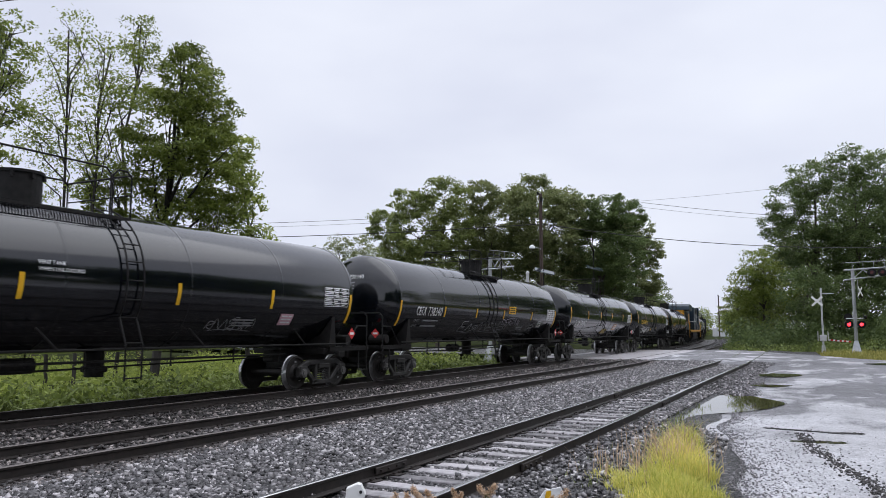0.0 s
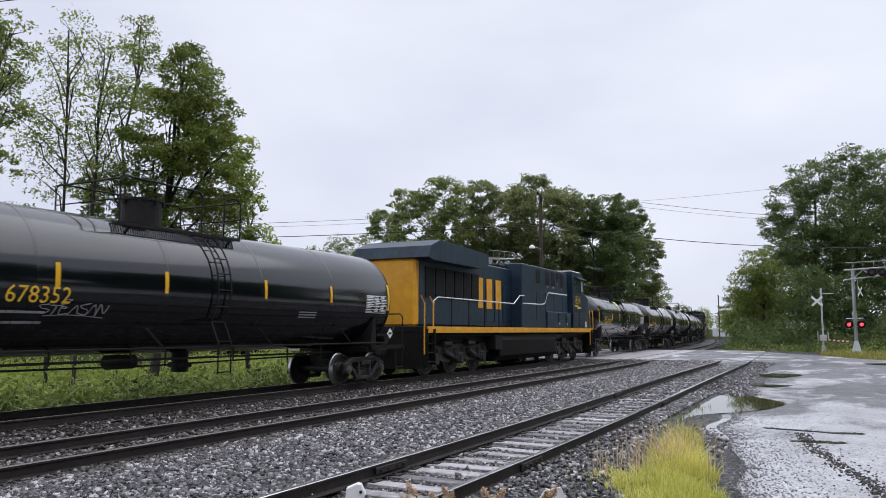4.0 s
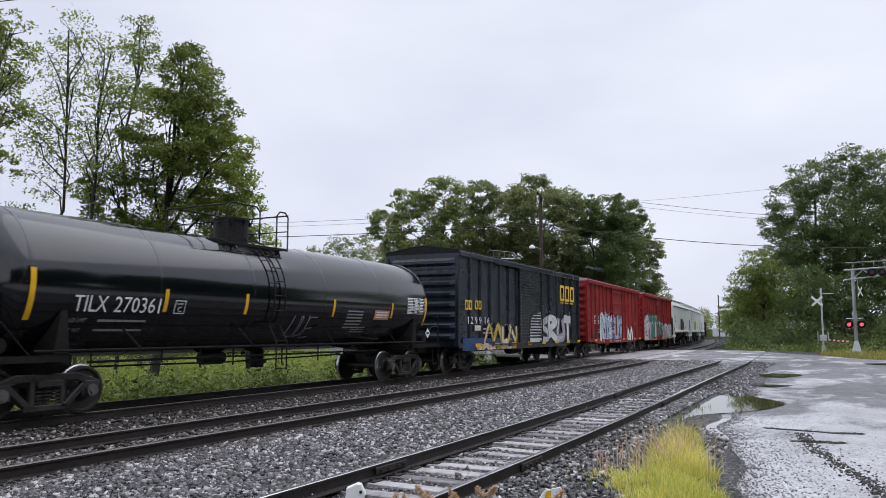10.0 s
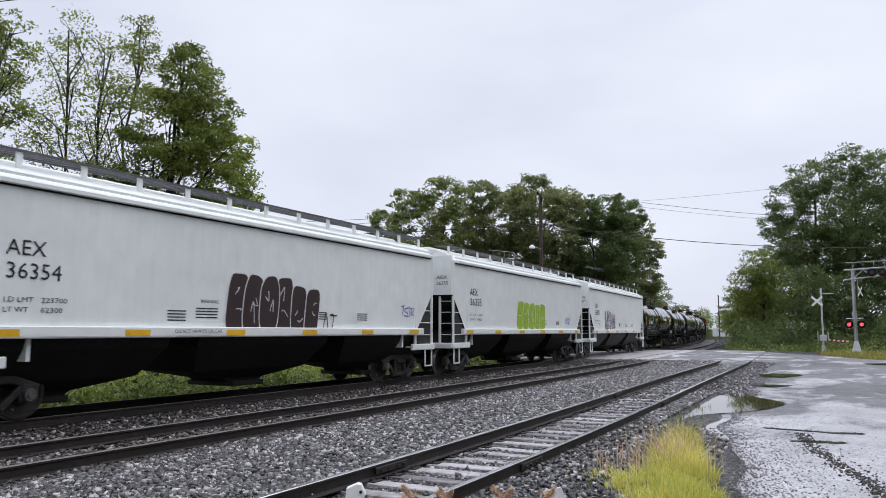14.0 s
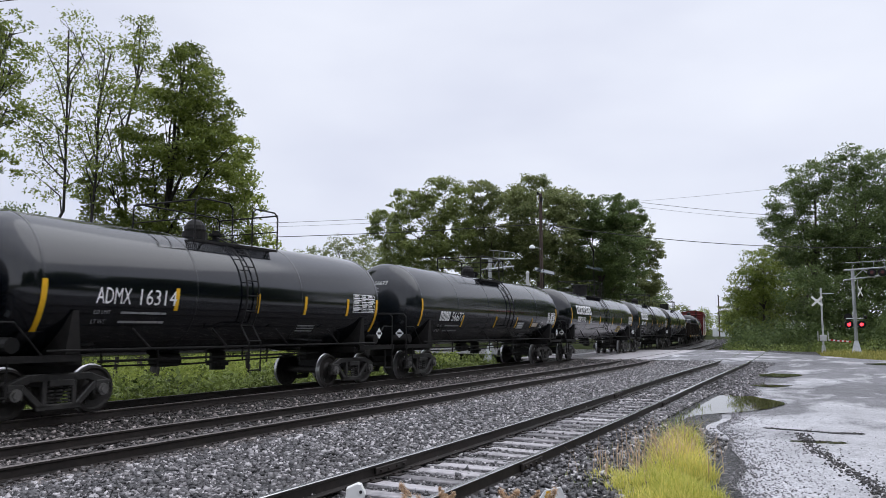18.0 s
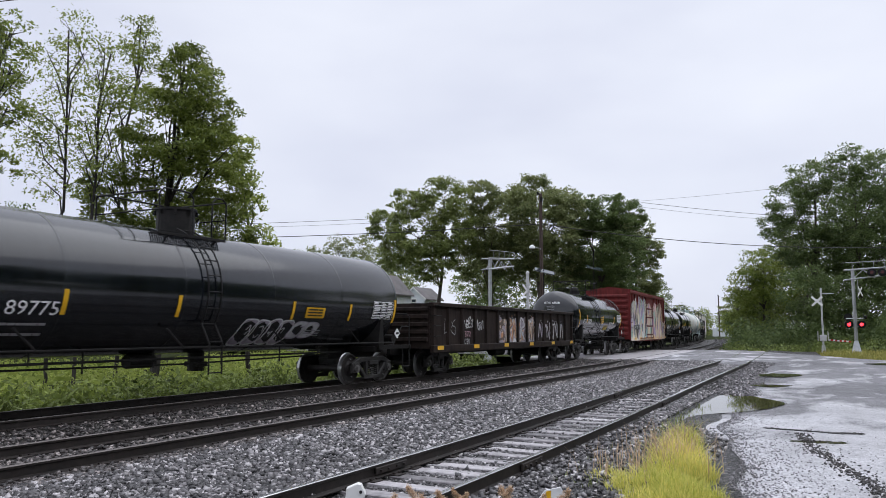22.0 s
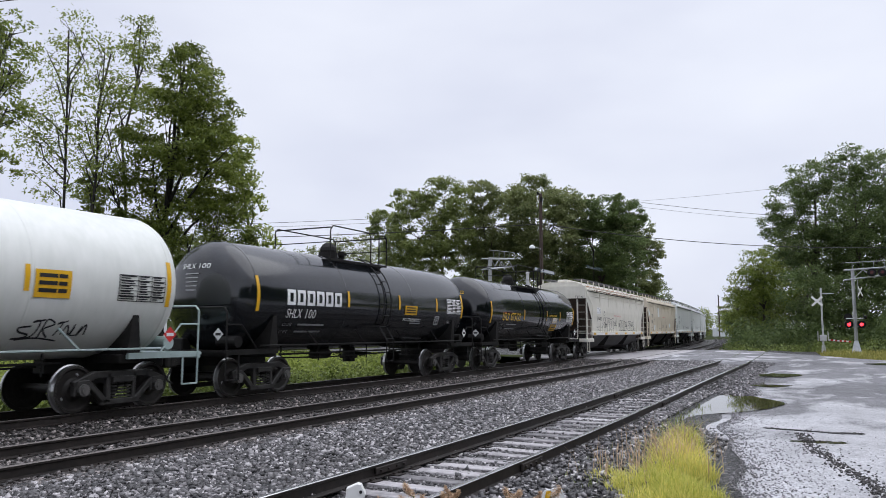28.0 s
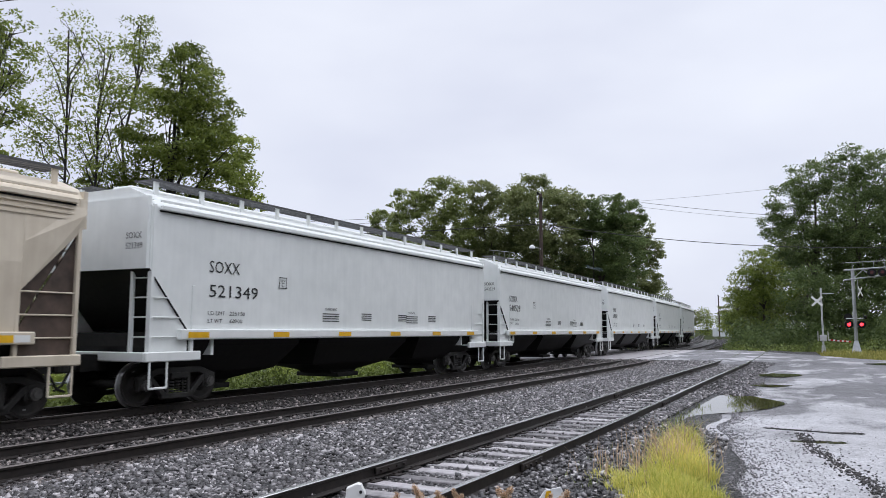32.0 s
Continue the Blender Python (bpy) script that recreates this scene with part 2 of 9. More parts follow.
def fresh():
    return bmesh.new()


def quads_mesh(name, V):
    """A mesh of separate quads from an array (n, 4, 3)."""
    n = len(V)
    me = bpy.data.meshes.new(name)
    me.vertices.add(n * 4)
    me.vertices.foreach_set("co", np.asarray(V, np.float32).reshape(-1))
    me.loops.add(n * 4)
    me.loops.foreach_set("vertex_index", np.arange(n * 4, dtype=np.int32))
    me.polygons.add(n)
    me.polygons.foreach_set("loop_start", np.arange(0, n * 4, 4, dtype=np.int32))
    me.update(calc_edges=True)
    return me


TEXTS = {}


def text_mesh(word, size):
    """The outline of a word in the built-in font, as a flat mesh in x and y."""
    key = (word, size)
    if key not in TEXTS:
        cu = bpy.data.curves.new("lettering", "FONT")
        cu.body, cu.size, cu.resolution_u = word, size, 2
        ob = bpy.data.objects.new("lettering", cu)
        scene.collection.objects.link(ob)
        dg = bpy.context.evaluated_depsgraph_get()
        me = bpy.data.meshes.new_from_object(ob.evaluated_get(dg))
        bpy.data.objects.remove(ob)
        TEXTS[key] = me
    return TEXTS[key]


# ---------------------------------------------------------------- the railway line in plan
D1, D2, D3 = 13.84, 9.505, 4.5
BEND_AT, BEND_R, BEND_END = 12.0, 935.0, 150.0


def line_at(s, off=0.0, z=0.0):
    """The place and heading on the line: straight, then a long left-hand bend, then straight."""
    a = (min(max(s, BEND_AT), BEND_END) - BEND_AT) / BEND_R
    x = -D1 - BEND_R * (1 - math.cos(a)) + off * math.cos(a)
    y = min(s, BEND_AT) + BEND_R * math.sin(a) + off * math.sin(a)
    if s > BEND_END:
        x, y = x - (s - BEND_END) * math.sin(a), y + (s - BEND_END) * math.cos(a)
    return Vector((x, y, z)), a


def line_pose(s, off=0.0, z=0.0):
    p, a = line_at(s, off, z)
    return Matrix.Translation(p) @ Matrix.Rotation(a, 4, "Z")


# ---------------------------------------------------------------- ground, ballast, road
def smooth_step(a, b, x):
    t = np.clip((np.asarray(x, float) - a) / (b - a), 0, 1)
    return t * t * (3 - 2 * t)


def rise(y):
    """The yard climbs gently to the level crossing."""
    return 0.22 * smooth_step(12, 44, y)


_LS = np.arange(-300, 1200, 2.0)
_LP = np.array([line_at(s)[0][:2] for s in _LS])


def line_x(y):
    return np.interp(y, _LP[:, 1], _LP[:, 0])


def ground_z(x, y):
    u = np.asarray(x, float) - line_x(y)
    left = -0.32 - 0.45 * smooth_step(2.6, 5.0, -u) + 0.5 * smooth_step(8, 22, -u) + 3.5 * smooth_step(35, 90, -u)
    right = -0.34 + rise(y) - 0.45 * (1 - smooth_step(13.0, 14.5, u)) * (np.abs(y) < 170)
    bump = 0.05 * np.sin(x * 0.9 + 1.3 * np.sin(y * 0.37)) * smooth_step(3, 8, np.abs(u))
    out = np.where(u < 0, left, right) + np.where(u < 0, bump, 0)
    far = smooth_step(90, 300, np.abs(y)) * smooth_step(12, 60, np.abs(u))
    return out + far * 0.8


def sheet(name, xs, ys, zf, material, label, category):
    X, Y = np.meshgrid(xs, ys)
    Z = zf(X, Y)
    n, m = X.shape
    V = np.stack([X, Y, Z], -1).reshape(-1, 3)
    i = (np.arange(n - 1)[:, None] * m + np.arange(m - 1)[None]).reshape(-1)
    F = np.stack([i, i + 1, i + m + 1, i + m], -1)
    me = bpy.data.meshes.new(name)
    me.from_pydata(V.tolist(), [], F.tolist())
    ob = piece(name, me, material, smooth=True)
    return tagged(ob, label, category, kind="structure")


M_SOIL = mat("weedy_damp_soil", (0.03, 0.035, 0.015), 0.9, var=0.4, scale=3.0, color2=(0.06, 0.075, 0.025), bump=0.05, spec=0.03)
gx = np.concatenate([-np.geomspace(1500, 60, 22), np.arange(-56, 40, 1.6), np.geomspace(42, 1500, 20)])
gy = np.concatenate([-np.geomspace(800, 30, 14), np.arange(-28, 120, 1.8), np.geomspace(124, 3500, 30)])
sheet("ground", gx, gy, ground_z, M_SOIL, "damp weedy soil and grass reaching the horizon", "ground")


def stone_mat(name, c1, c2, scale, dist):
    """Crushed stone: each cell has its own grey and stands proud of its neighbours; crevice shade is painted along its
    edges.
    """
    m = mat(name, c1, 0.5, var=0.2, scale=1.2)
    n, l = m.node_tree.nodes, m.node_tree.links
    b = n["Principled BSDF"]
    tc = n.new("ShaderNodeTexCoord")
    v1, v2 = n.new("ShaderNodeTexVoronoi"), n.new("ShaderNodeTexVoronoi")
    v1.inputs["Scale"].default_value = v2.inputs["Scale"].default_value = scale
    v2.feature = "DISTANCE_TO_EDGE"
    for v in (v1, v2):
        l.new(tc.outputs["Object"], v.inputs["Vector"])
    sep, ramp, gap, mul = n.new("ShaderNodeSeparateColor"), n.new("ShaderNodeValToRGB"), n.new("ShaderNodeValToRGB"), n.new("ShaderNodeMix")
    l.new(v1.outputs["Color"], sep.inputs["Color"])
    l.new(sep.outputs["Red"], ramp.inputs["Fac"])
    ramp.color_ramp.elements[0].color, ramp.color_ramp.elements[1].color = (*c1, 1), (*c2, 1)
    e = ramp.color_ramp.elements.new(0.7)
    e.color = (*[(a * 0.72 + b2 * 0.28) for a, b2 in zip(c1, c2)], 1)
    # shade between stones, multiplied into the colour at the cell edges
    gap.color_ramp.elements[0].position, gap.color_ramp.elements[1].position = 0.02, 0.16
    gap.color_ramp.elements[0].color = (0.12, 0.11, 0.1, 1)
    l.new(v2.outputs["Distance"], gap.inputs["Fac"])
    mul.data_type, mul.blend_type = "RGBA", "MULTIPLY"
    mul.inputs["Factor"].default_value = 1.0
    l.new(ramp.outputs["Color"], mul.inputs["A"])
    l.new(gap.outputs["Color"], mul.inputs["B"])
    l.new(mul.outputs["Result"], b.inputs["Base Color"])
    bp, add = n.new("ShaderNodeBump"), n.new("ShaderNodeMath")
    add.operation = "MULTIPLY_ADD"
    add.inputs[1].default_value = 0.6
    l.new(sep.outputs["Green"], add.inputs[0])
    l.new(gap.outputs["Color"], add.inputs[2])
    l.new(add.outputs[0], bp.inputs["Height"])
    bp.inputs["Strength"].default_value, bp.inputs["Distance"].default_value = 0.9, dist
    l.new(bp.outputs["Normal"], b.inputs["Normal"])
    b.inputs["Roughness"].default_value = 0.36
    return m


# bed colour kept dark so gaps between the loose stones look shaded
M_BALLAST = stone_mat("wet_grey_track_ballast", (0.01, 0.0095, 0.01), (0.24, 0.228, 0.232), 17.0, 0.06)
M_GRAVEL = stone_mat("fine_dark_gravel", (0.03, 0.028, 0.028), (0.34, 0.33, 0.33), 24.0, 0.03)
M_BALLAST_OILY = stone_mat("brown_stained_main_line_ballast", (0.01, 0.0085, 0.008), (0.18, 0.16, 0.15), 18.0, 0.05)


def strip(name, u0, u1, s0, s1, zf, material, label, category, nu=6, ds=2.0):
    """A strip of ground that follows the line between two offsets from its middle."""
    ss = np.arange(s0, s1 + 0.01, ds)
    V, F = [], []
    for s in ss:
        for k in range(nu + 1):
            u = u0 + (u1 - u0) * k / nu
            p, _ = line_at(s, u)
            V.append((p.x, p.y, float(zf(u, p.y))))
    for i in range(len(ss) - 1):
        for k in range(nu):
            a = i * (nu + 1) + k
            F.append((a, a + 1, a + nu + 2, a + nu + 1))
    me = bpy.data.meshes.new(name)
    me.from_pydata(V, [], F)
    return tagged(piece(name, me, material, smooth=True), label, category, kind="structure")


def siding_z(y):
    return float(-0.07 + 0.13 * smooth_step(8, 30, y) - 0.03 * smooth_step(32, 44, y))


def bed_z(u, y):
    """Ballast: shoulder, two main tracks, a shallow dip between them, then the lower siding."""
    z = -0.19 - 0.04 * math.sin(min(max((u - 1.3) / 1.75, 0), 1) * math.pi)
    z -= 0.28 * float(smooth_step(1.7, 3.0, -u))
    z -= 0.06 * float(smooth_step(6.2, 8.0, u)) * (1 - float(smooth_step(12, 40, y)))
    z -= 0.07 * float(smooth_step(10.6, 12.2, u))
    z += 0.16 * float(smooth_step(38, 43.2, y)) * (1.0 if y < 70 else 0.0)
    shore = float(smooth_step(10.5, 10.65, u) * (1 - smooth_step(11.3, 11.5, u)) * smooth_step(14.4, 15.6, y) * (1 - smooth_step(24.6, 25.6, y)))
    z += shore * (-0.256 - z)
    inside = float(smooth_step(8.55, 8.62, u) * (1 - smooth_step(10.05, 10.12, u)))
    near = float(smooth_step(7.6, 8.3, u) * (1 - smooth_step(10.15, 10.65, u)))
    ties = siding_z(y) - 0.185
    z += near * (max(z, ties + 0.02) - z)
    return z + inside * (ties - 0.035 + 0.03 * float(smooth_step(15, 22, y)) - z)


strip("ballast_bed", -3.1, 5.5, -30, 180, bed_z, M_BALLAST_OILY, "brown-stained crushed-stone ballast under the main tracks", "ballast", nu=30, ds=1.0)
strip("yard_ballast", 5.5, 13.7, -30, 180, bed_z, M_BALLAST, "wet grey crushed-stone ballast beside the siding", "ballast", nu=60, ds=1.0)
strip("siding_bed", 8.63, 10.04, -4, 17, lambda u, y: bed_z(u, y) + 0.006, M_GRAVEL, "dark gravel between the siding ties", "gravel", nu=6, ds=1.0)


def asphalt_mat():
    """Worn asphalt: gritty, matt and dark where it drains, smooth and shining under a film of water, its sky sheen
    partly painted into the colour.
    """
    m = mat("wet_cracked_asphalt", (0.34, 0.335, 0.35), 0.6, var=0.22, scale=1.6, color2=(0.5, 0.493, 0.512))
    n, l = m.node_tree.nodes, m.node_tree.links
    b = n["Principled BSDF"]
    tc, mp, nz = n.new("ShaderNodeTexCoord"), n.new("ShaderNodeMapping"), n.new("ShaderNodeTexNoise")
    mp.inputs["Scale"].default_value = (0.75, 0.42, 1)
    mp.inputs["Location"].default_value = (1.3, 0.4, 0)
    l.new(tc.outputs["Object"], mp.inputs["Vector"])
    l.new(mp.outputs["Vector"], nz.inputs["Vector"])
    nz.inputs["Scale"].default_value, nz.inputs["Detail"].default_value, nz.inputs["Roughness"].default_value, nz.inputs["Distortion"].default_value = 0.62, 9.0, 0.6, 0.4
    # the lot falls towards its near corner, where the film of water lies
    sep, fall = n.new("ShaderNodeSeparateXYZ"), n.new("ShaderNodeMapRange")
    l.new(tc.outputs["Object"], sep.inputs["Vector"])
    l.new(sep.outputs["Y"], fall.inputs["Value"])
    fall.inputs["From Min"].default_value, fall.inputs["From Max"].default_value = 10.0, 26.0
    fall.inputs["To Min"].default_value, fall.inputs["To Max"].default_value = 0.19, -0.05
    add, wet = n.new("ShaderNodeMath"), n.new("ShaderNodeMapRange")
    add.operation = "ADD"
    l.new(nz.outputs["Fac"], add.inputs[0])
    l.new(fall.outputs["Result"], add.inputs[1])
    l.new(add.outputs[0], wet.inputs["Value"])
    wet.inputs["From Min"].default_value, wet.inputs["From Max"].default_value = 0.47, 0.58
    rough, spec, coat = (n.new("ShaderNodeMapRange") for _ in range(3))
    for node, lo, hi, socket in ((rough, 0.75, 0.42, "Roughness"), (spec, 0.14, 0.5, "Specular IOR Level"), (coat, 0.0, 0.5, "Coat Weight")):
        node.inputs["To Min"].default_value, node.inputs["To Max"].default_value = lo, hi
        l.new(wet.outputs["Result"], node.inputs["Value"])
        l.new(node.outputs["Result"], b.inputs[socket])
    b.inputs["Coat Roughness"].default_value = 0.36
    fine, bp, relief = n.new("ShaderNodeTexNoise"), n.new("ShaderNodeBump"), n.new("ShaderNodeMapRange")
    fine.inputs["Scale"].default_value, fine.inputs["Detail"].default_value = 55.0, 3.0
    l.new(tc.outputs["Object"], fine.inputs["Vector"])
    l.new(fine.outputs["Fac"], bp.inputs["Height"])
    relief.inputs["To Min"].default_value, relief.inputs["To Max"].default_value = 0.9, 0.3
    l.new(wet.outputs["Result"], relief.inputs["Value"])
    l.new(relief.outputs["Result"], bp.inputs["Strength"])
    bp.inputs["Distance"].default_value = 0.012
    l.new(bp.outputs["Normal"], b.inputs["Normal"])
    # pale and dark chips in the surface
    chip, cr, mixc = n.new("ShaderNodeTexVoronoi"), n.new("ShaderNodeValToRGB"), n.new("ShaderNodeMix")
    chip.inputs["Scale"].default_value = 38.0
    l.new(tc.outputs["Object"], chip.inputs["Vector"])
    sepc = n.new("ShaderNodeSeparateColor")
    l.new(chip.outputs["Color"], sepc.inputs["Color"])
    l.new(sepc.outputs["Red"], cr.inputs["Fac"])
    cr.color_ramp.elements[0].color, cr.color_ramp.elements[1].color = (0.55, 0.55, 0.55, 1), (1.45, 1.45, 1.45, 1)
    mixc.data_type, mixc.blend_type = "RGBA", "MULTIPLY"
    mixc.inputs["Factor"].default_value = 1.0
    old = b.inputs["Base Color"].links[0].from_socket
    l.new(old, mixc.inputs["A"])
    l.new(cr.outputs["Color"], mixc.inputs["B"])
    # base colour is paler under the film: sky sheen painted in
    sheen_lift, tint = n.new("ShaderNodeMapRange"), n.new("ShaderNodeVectorMath")
    sheen_lift.inputs["To Min"].default_value, sheen_lift.inputs["To Max"].default_value = 0.5, 1.12
    l.new(wet.outputs["Result"], sheen_lift.inputs["Value"])
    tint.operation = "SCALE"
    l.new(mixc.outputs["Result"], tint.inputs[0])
    l.new(sheen_lift.outputs["Result"], tint.inputs["Scale"])
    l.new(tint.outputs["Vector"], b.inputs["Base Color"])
    return m


M_ASPHALT = asphalt_mat()


def asphalt_z(x, y):
    return -0.262 + 0.285 * smooth_step(21, 44, y) - 0.012 * np.sin(np.asarray(x) * 0.8) * np.sin(np.asarray(y) * 0.5)


def polygon_sheet(name, left, right, y0, y1, zf, material, label, category, dy=0.5, nx=30, thick=0.0):
    """A sheet between two edges, each given as x by y, with a skirt down its rim."""
    V, F = [], []
    ys = np.arange(y0, y1 + 0.01, dy)
    for y in ys:
        a, b = left(y), right(y)
        for k in range(nx + 1):
            x = a + (b - a) * (k / nx) ** 1.5
            V.append((x, y, float(zf(x, y)) - ((0.11 - 0.1 * float(smooth_step(13.5, 15.5, y) * (1 - smooth_step(25, 27, y)))) * (1 - float(smooth_step(0.0, 0.55, x - a))) if thick and y < 41 else 0.0) - (0.24 * (1 - float(smooth_step(41.2, 43.6, y))) if thick and y >= 41 and x < -3.0 else 0.0)))
    for i in range(len(ys) - 1):
        for k in range(nx):
            q = i * (nx + 1) + k
            F.append((q, q + 1, q + nx + 2, q + nx + 1))
    me = bpy.data.meshes.new(name)
    me.from_pydata(V, [], F)
    return tagged(piece(name, me, material, smooth=True), label, category, kind="structure")


def lot_left(y):
    e = np.interp(y, [-30, 6, 9, 13.5, 20, 30, 41.5, 42.5, 66, 67], [-0.6, -0.7, -1.1, -2.0, -2.7, -2.9, -3.1, -9.5, -10.5, -10.4])
    return float(e + (0.12 * math.sin(y * 1.1) + 0.06 * math.sin(y * 2.3) if y < 41 else 0))


def lot_right(y):
    return float(np.interp(y, [-30, 24, 41, 47, 55, 66, 67], [46, 14.0, 5.0, 2.3, -1.4, -7.0, -7.2]))


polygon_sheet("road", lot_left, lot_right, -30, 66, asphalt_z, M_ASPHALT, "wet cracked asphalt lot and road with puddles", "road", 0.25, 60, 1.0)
polygon_sheet("road_beyond", lambda y: -70.0 + 0 * y, lambda y: float(line_x(y)) - 1.7, 47, 63, lambda x, y: 0.0 + 0.03 * (np.abs(x + 16) > 3), M_GRAVEL, "grey gravelled road on the far side of the tracks", "road")

# a flat level crossing of concrete slabs between and beside the rails
crossing = thing("level_crossing", "pale worn concrete level crossing slabs between the rails", "level crossing", kind="structure")
SLAB = {}
for u0, u1 in ((-2.9, -0.82), (-0.66, 0.66), (0.82, 3.5), (3.68, 4.98), (5.16, 8.45), (8.66, 9.94)):
    for k in range(9):
        s = 44.5 + k * 2.45
        key = (u0, u1)
        if key not in SLAB:
            bm = fresh()
            box(bm, (0, 0, 0), (u1 - u0 - 0.02, 2.42, 0.14), bevel=0.012)
            SLAB[key] = bpy.data.meshes.new("slab")
            bm.to_mesh(SLAB[key])
            bm.free()
        ob = piece("slab", SLAB[key], M_CONC, crossing)
        p, a = line_at(s, (u0 + u1) / 2, -0.075 + 0.004 * ((k * 7) % 3))
        ob.matrix_basis = Matrix.Translation(p) @ Matrix.Rotation(a, 4, "Z")

# puddles: thin sheets of still water in the hollows of the asphalt
M_WATER = mat("still_rain_water", (0.07, 0.066, 0.035), 0.03, var=0.1, scale=1.0, rvar=0.01, spec=0.8)


def puddle(rim, z, seed, label="rain puddle lying on cracked asphalt"):
    """Still water inside a smooth shore through a few places, slightly uneven."""
    rnd = random.Random(seed)
    n, pts = len(rim), []
    for i in range(n):
        p0, p1, p2, p3 = (Vector(rim[(i + k) % n]) for k in (-1, 0, 1, 2))
        for t in np.linspace(0, 1, 9, endpoint=False):
            q = 0.5 * ((2 * p1) + (p2 - p0) * t + (2 * p0 - 5 * p1 + 4 * p2 - p3) * t * t + (3 * p1 - p0 - 3 * p2 + p3) * t ** 3)
            pts.append((q.x + rnd.uniform(-0.02, 0.02), q.y + rnd.uniform(-0.05, 0.05)))
    bm = fresh()
    bm.faces.new([bm.verts.new((x, y, z)) for x, y in pts])
    bm.faces.new([bm.verts.new((x, y, z - 0.05)) for x, y in pts][::-1])
    bmesh.ops.recalc_face_normals(bm, faces=bm.faces)
    bm.faces.ensure_lookup_table()
    if bm.faces[0].normal.z < 0:
        bmesh.ops.reverse_faces(bm, faces=bm.faces)
    return tagged(part("puddle", bm, M_WATER), label, "puddle", "puddles on the lot")


puddle([(-3.06, 15.9), (-3.18, 19.7), (-3.2, 22.9), (-2.97, 24.6), (-2.5, 23.8), (-1.9, 22.8), (-1.36, 21.6), (-1.68, 19.8), (-2.1, 18.9), (-2.6, 18.2), (-2.95, 17.4)], -0.248, 3, "broad shallow rain puddle mirroring the sky")
puddle([(-2.88, 27.6), (-2.5, 28.9), (-1.5, 28.0), (-2.06, 26.7)], -0.19, 5)
puddle([(-2.96, 32.2), (-2.27, 34.1), (-1.38, 33.0), (-2.08, 31.2)], -0.108, 8)
puddle([(-0.98, 14.38), (-0.5, 14.58), (-0.03, 14.66), (-0.08, 14.4), (-0.6, 14.26)], -0.256, 9, "narrow dark puddle along a patched seam")
puddle([(0.9, 42.4), (2.6, 44.0), (3.4, 43.0), (1.8, 41.4)], 0.03, 10)


# ---------------------------------------------------------------- tracks
def rail_profile():
    return [(-0.07, -0.172), (0.07, -0.172), (0.07, -0.16), (0.012, -0.14), (0.009, -0.045), (0.034, -0.034), (0.036, -0.008), (0.028, 0.0),
            (-0.028, 0.0), (-0.036, -0.008), (-0.034, -0.034), (-0.009, -0.045), (-0.012, -0.14), (-0.07, -0.16)]


def rail_mesh(off, s0, s1, zf, ds):
    rings, s = [], s0
    ss = np.arange(s0, s1 + 0.01, ds)
    for s in ss:
        ring = []
        for px, pz in rail_profile():
            p, _ = line_at(s, off + px)
            ring.append((p.x, p.y, pz + zf(p.y)))
        rings.append(ring)
    bm = fresh()
    loft(bm, rings)
    bm.faces.ensure_lookup_table()
    for f in bm.faces:
        c = f.calc_center_median()
        if f.normal.z > 0.5 and c.z - zf(c.y) > -0.012:
            f.material_index = 1
    return bm


def track(label, off, s0, s1, zf, tie_z, tie_mat, tie_off, singles, head=M_RAILTOP, tie_len=2.55):
    t = thing("railway_track", label, "railway track", "parallel tracks", "structure")
    for side in (-0.7535, 0.7535):
        part("rail", rail_mesh(off + side, s0, s1, zf, 2.0), [M_RAIL, head], t, "rusted steel rail with a polished head")
    bm = fresh()
    box(bm, (0, 0, -0.09), (tie_len, 0.22, 0.18), bevel=0.012)
    me = bpy.data.meshes.new("tie")
    bm.to_mesh(me)
    bm.free()
    plate = fresh()
    for sx in (-0.7535, 0.7535):
        box(plate, (sx, 0, 0.006), (0.36, 0.19, 0.016))
        for dx in (-0.1, 0.1):
            for dy in (-0.06, 0.06):
                box(plate, (sx + dx, dy, 0.022), (0.03, 0.022, 0.03))
    pm = bpy.data.meshes.new("tie_plate")
    plate.to_mesh(pm)
    plate.free()
    rnd = random.Random(int(off * 10) + 5)
    s, n = s0 + 0.2, 0
    bulk = fresh()
    while s < s1:
        p, a = line_at(s + rnd.uniform(-0.05, 0.05), off + tie_off + rnd.uniform(-0.05, 0.05))
        p.z = zf(p.y) + tie_z + rnd.uniform(-0.012, 0.012)
        m = Matrix.Translation(p) @ Matrix.Rotation(a + rnd.uniform(-0.045, 0.045), 4, "Z") @ Matrix.Rotation(rnd.uniform(-0.02, 0.02), 4, "X")
        if singles[0] < s < singles[1]:
            ob = piece("tie", me, tie_mat, t)
            ob.matrix_basis = m
            q = piece("tie_plate", pm, M_RAIL, ob, "rusted tie plates with spikes")
        else:
            box(bulk, m @ Vector((0, 0, -0.09)), (tie_len, 0.22, 0.18), m.to_3x3())
        s += 0.54
    if bulk.verts:
        part("far_ties", bulk, tie_mat, t)["kind"] = "stuff"
    else:
        bulk.free()
    return t


track("main track with rusted rails on dark timber ties", 0.0, -30, 300, lambda y: 0.0, -0.182, M_TIED, 0.0, (2, 44))
track("second main track with polished rails in grey ballast", D1 - D2, -30, 300, lambda y: 0.0, -0.182, M_TIED, 0.0, (2, 44))
track("old siding with rusted rails and weathered grey ties", D1 - D3, -4, 64, siding_z, -0.185, M_TIE, 0.0, (-1, 44), M_RAILWET, 1.74)


# ---------------------------------------------------------------- rolling stock
# A car's own space: y along the car with its front towards -y, x towards the lot, z up from the rail head.
HUB_Z, WHEEL_R = 0.455, 0.455


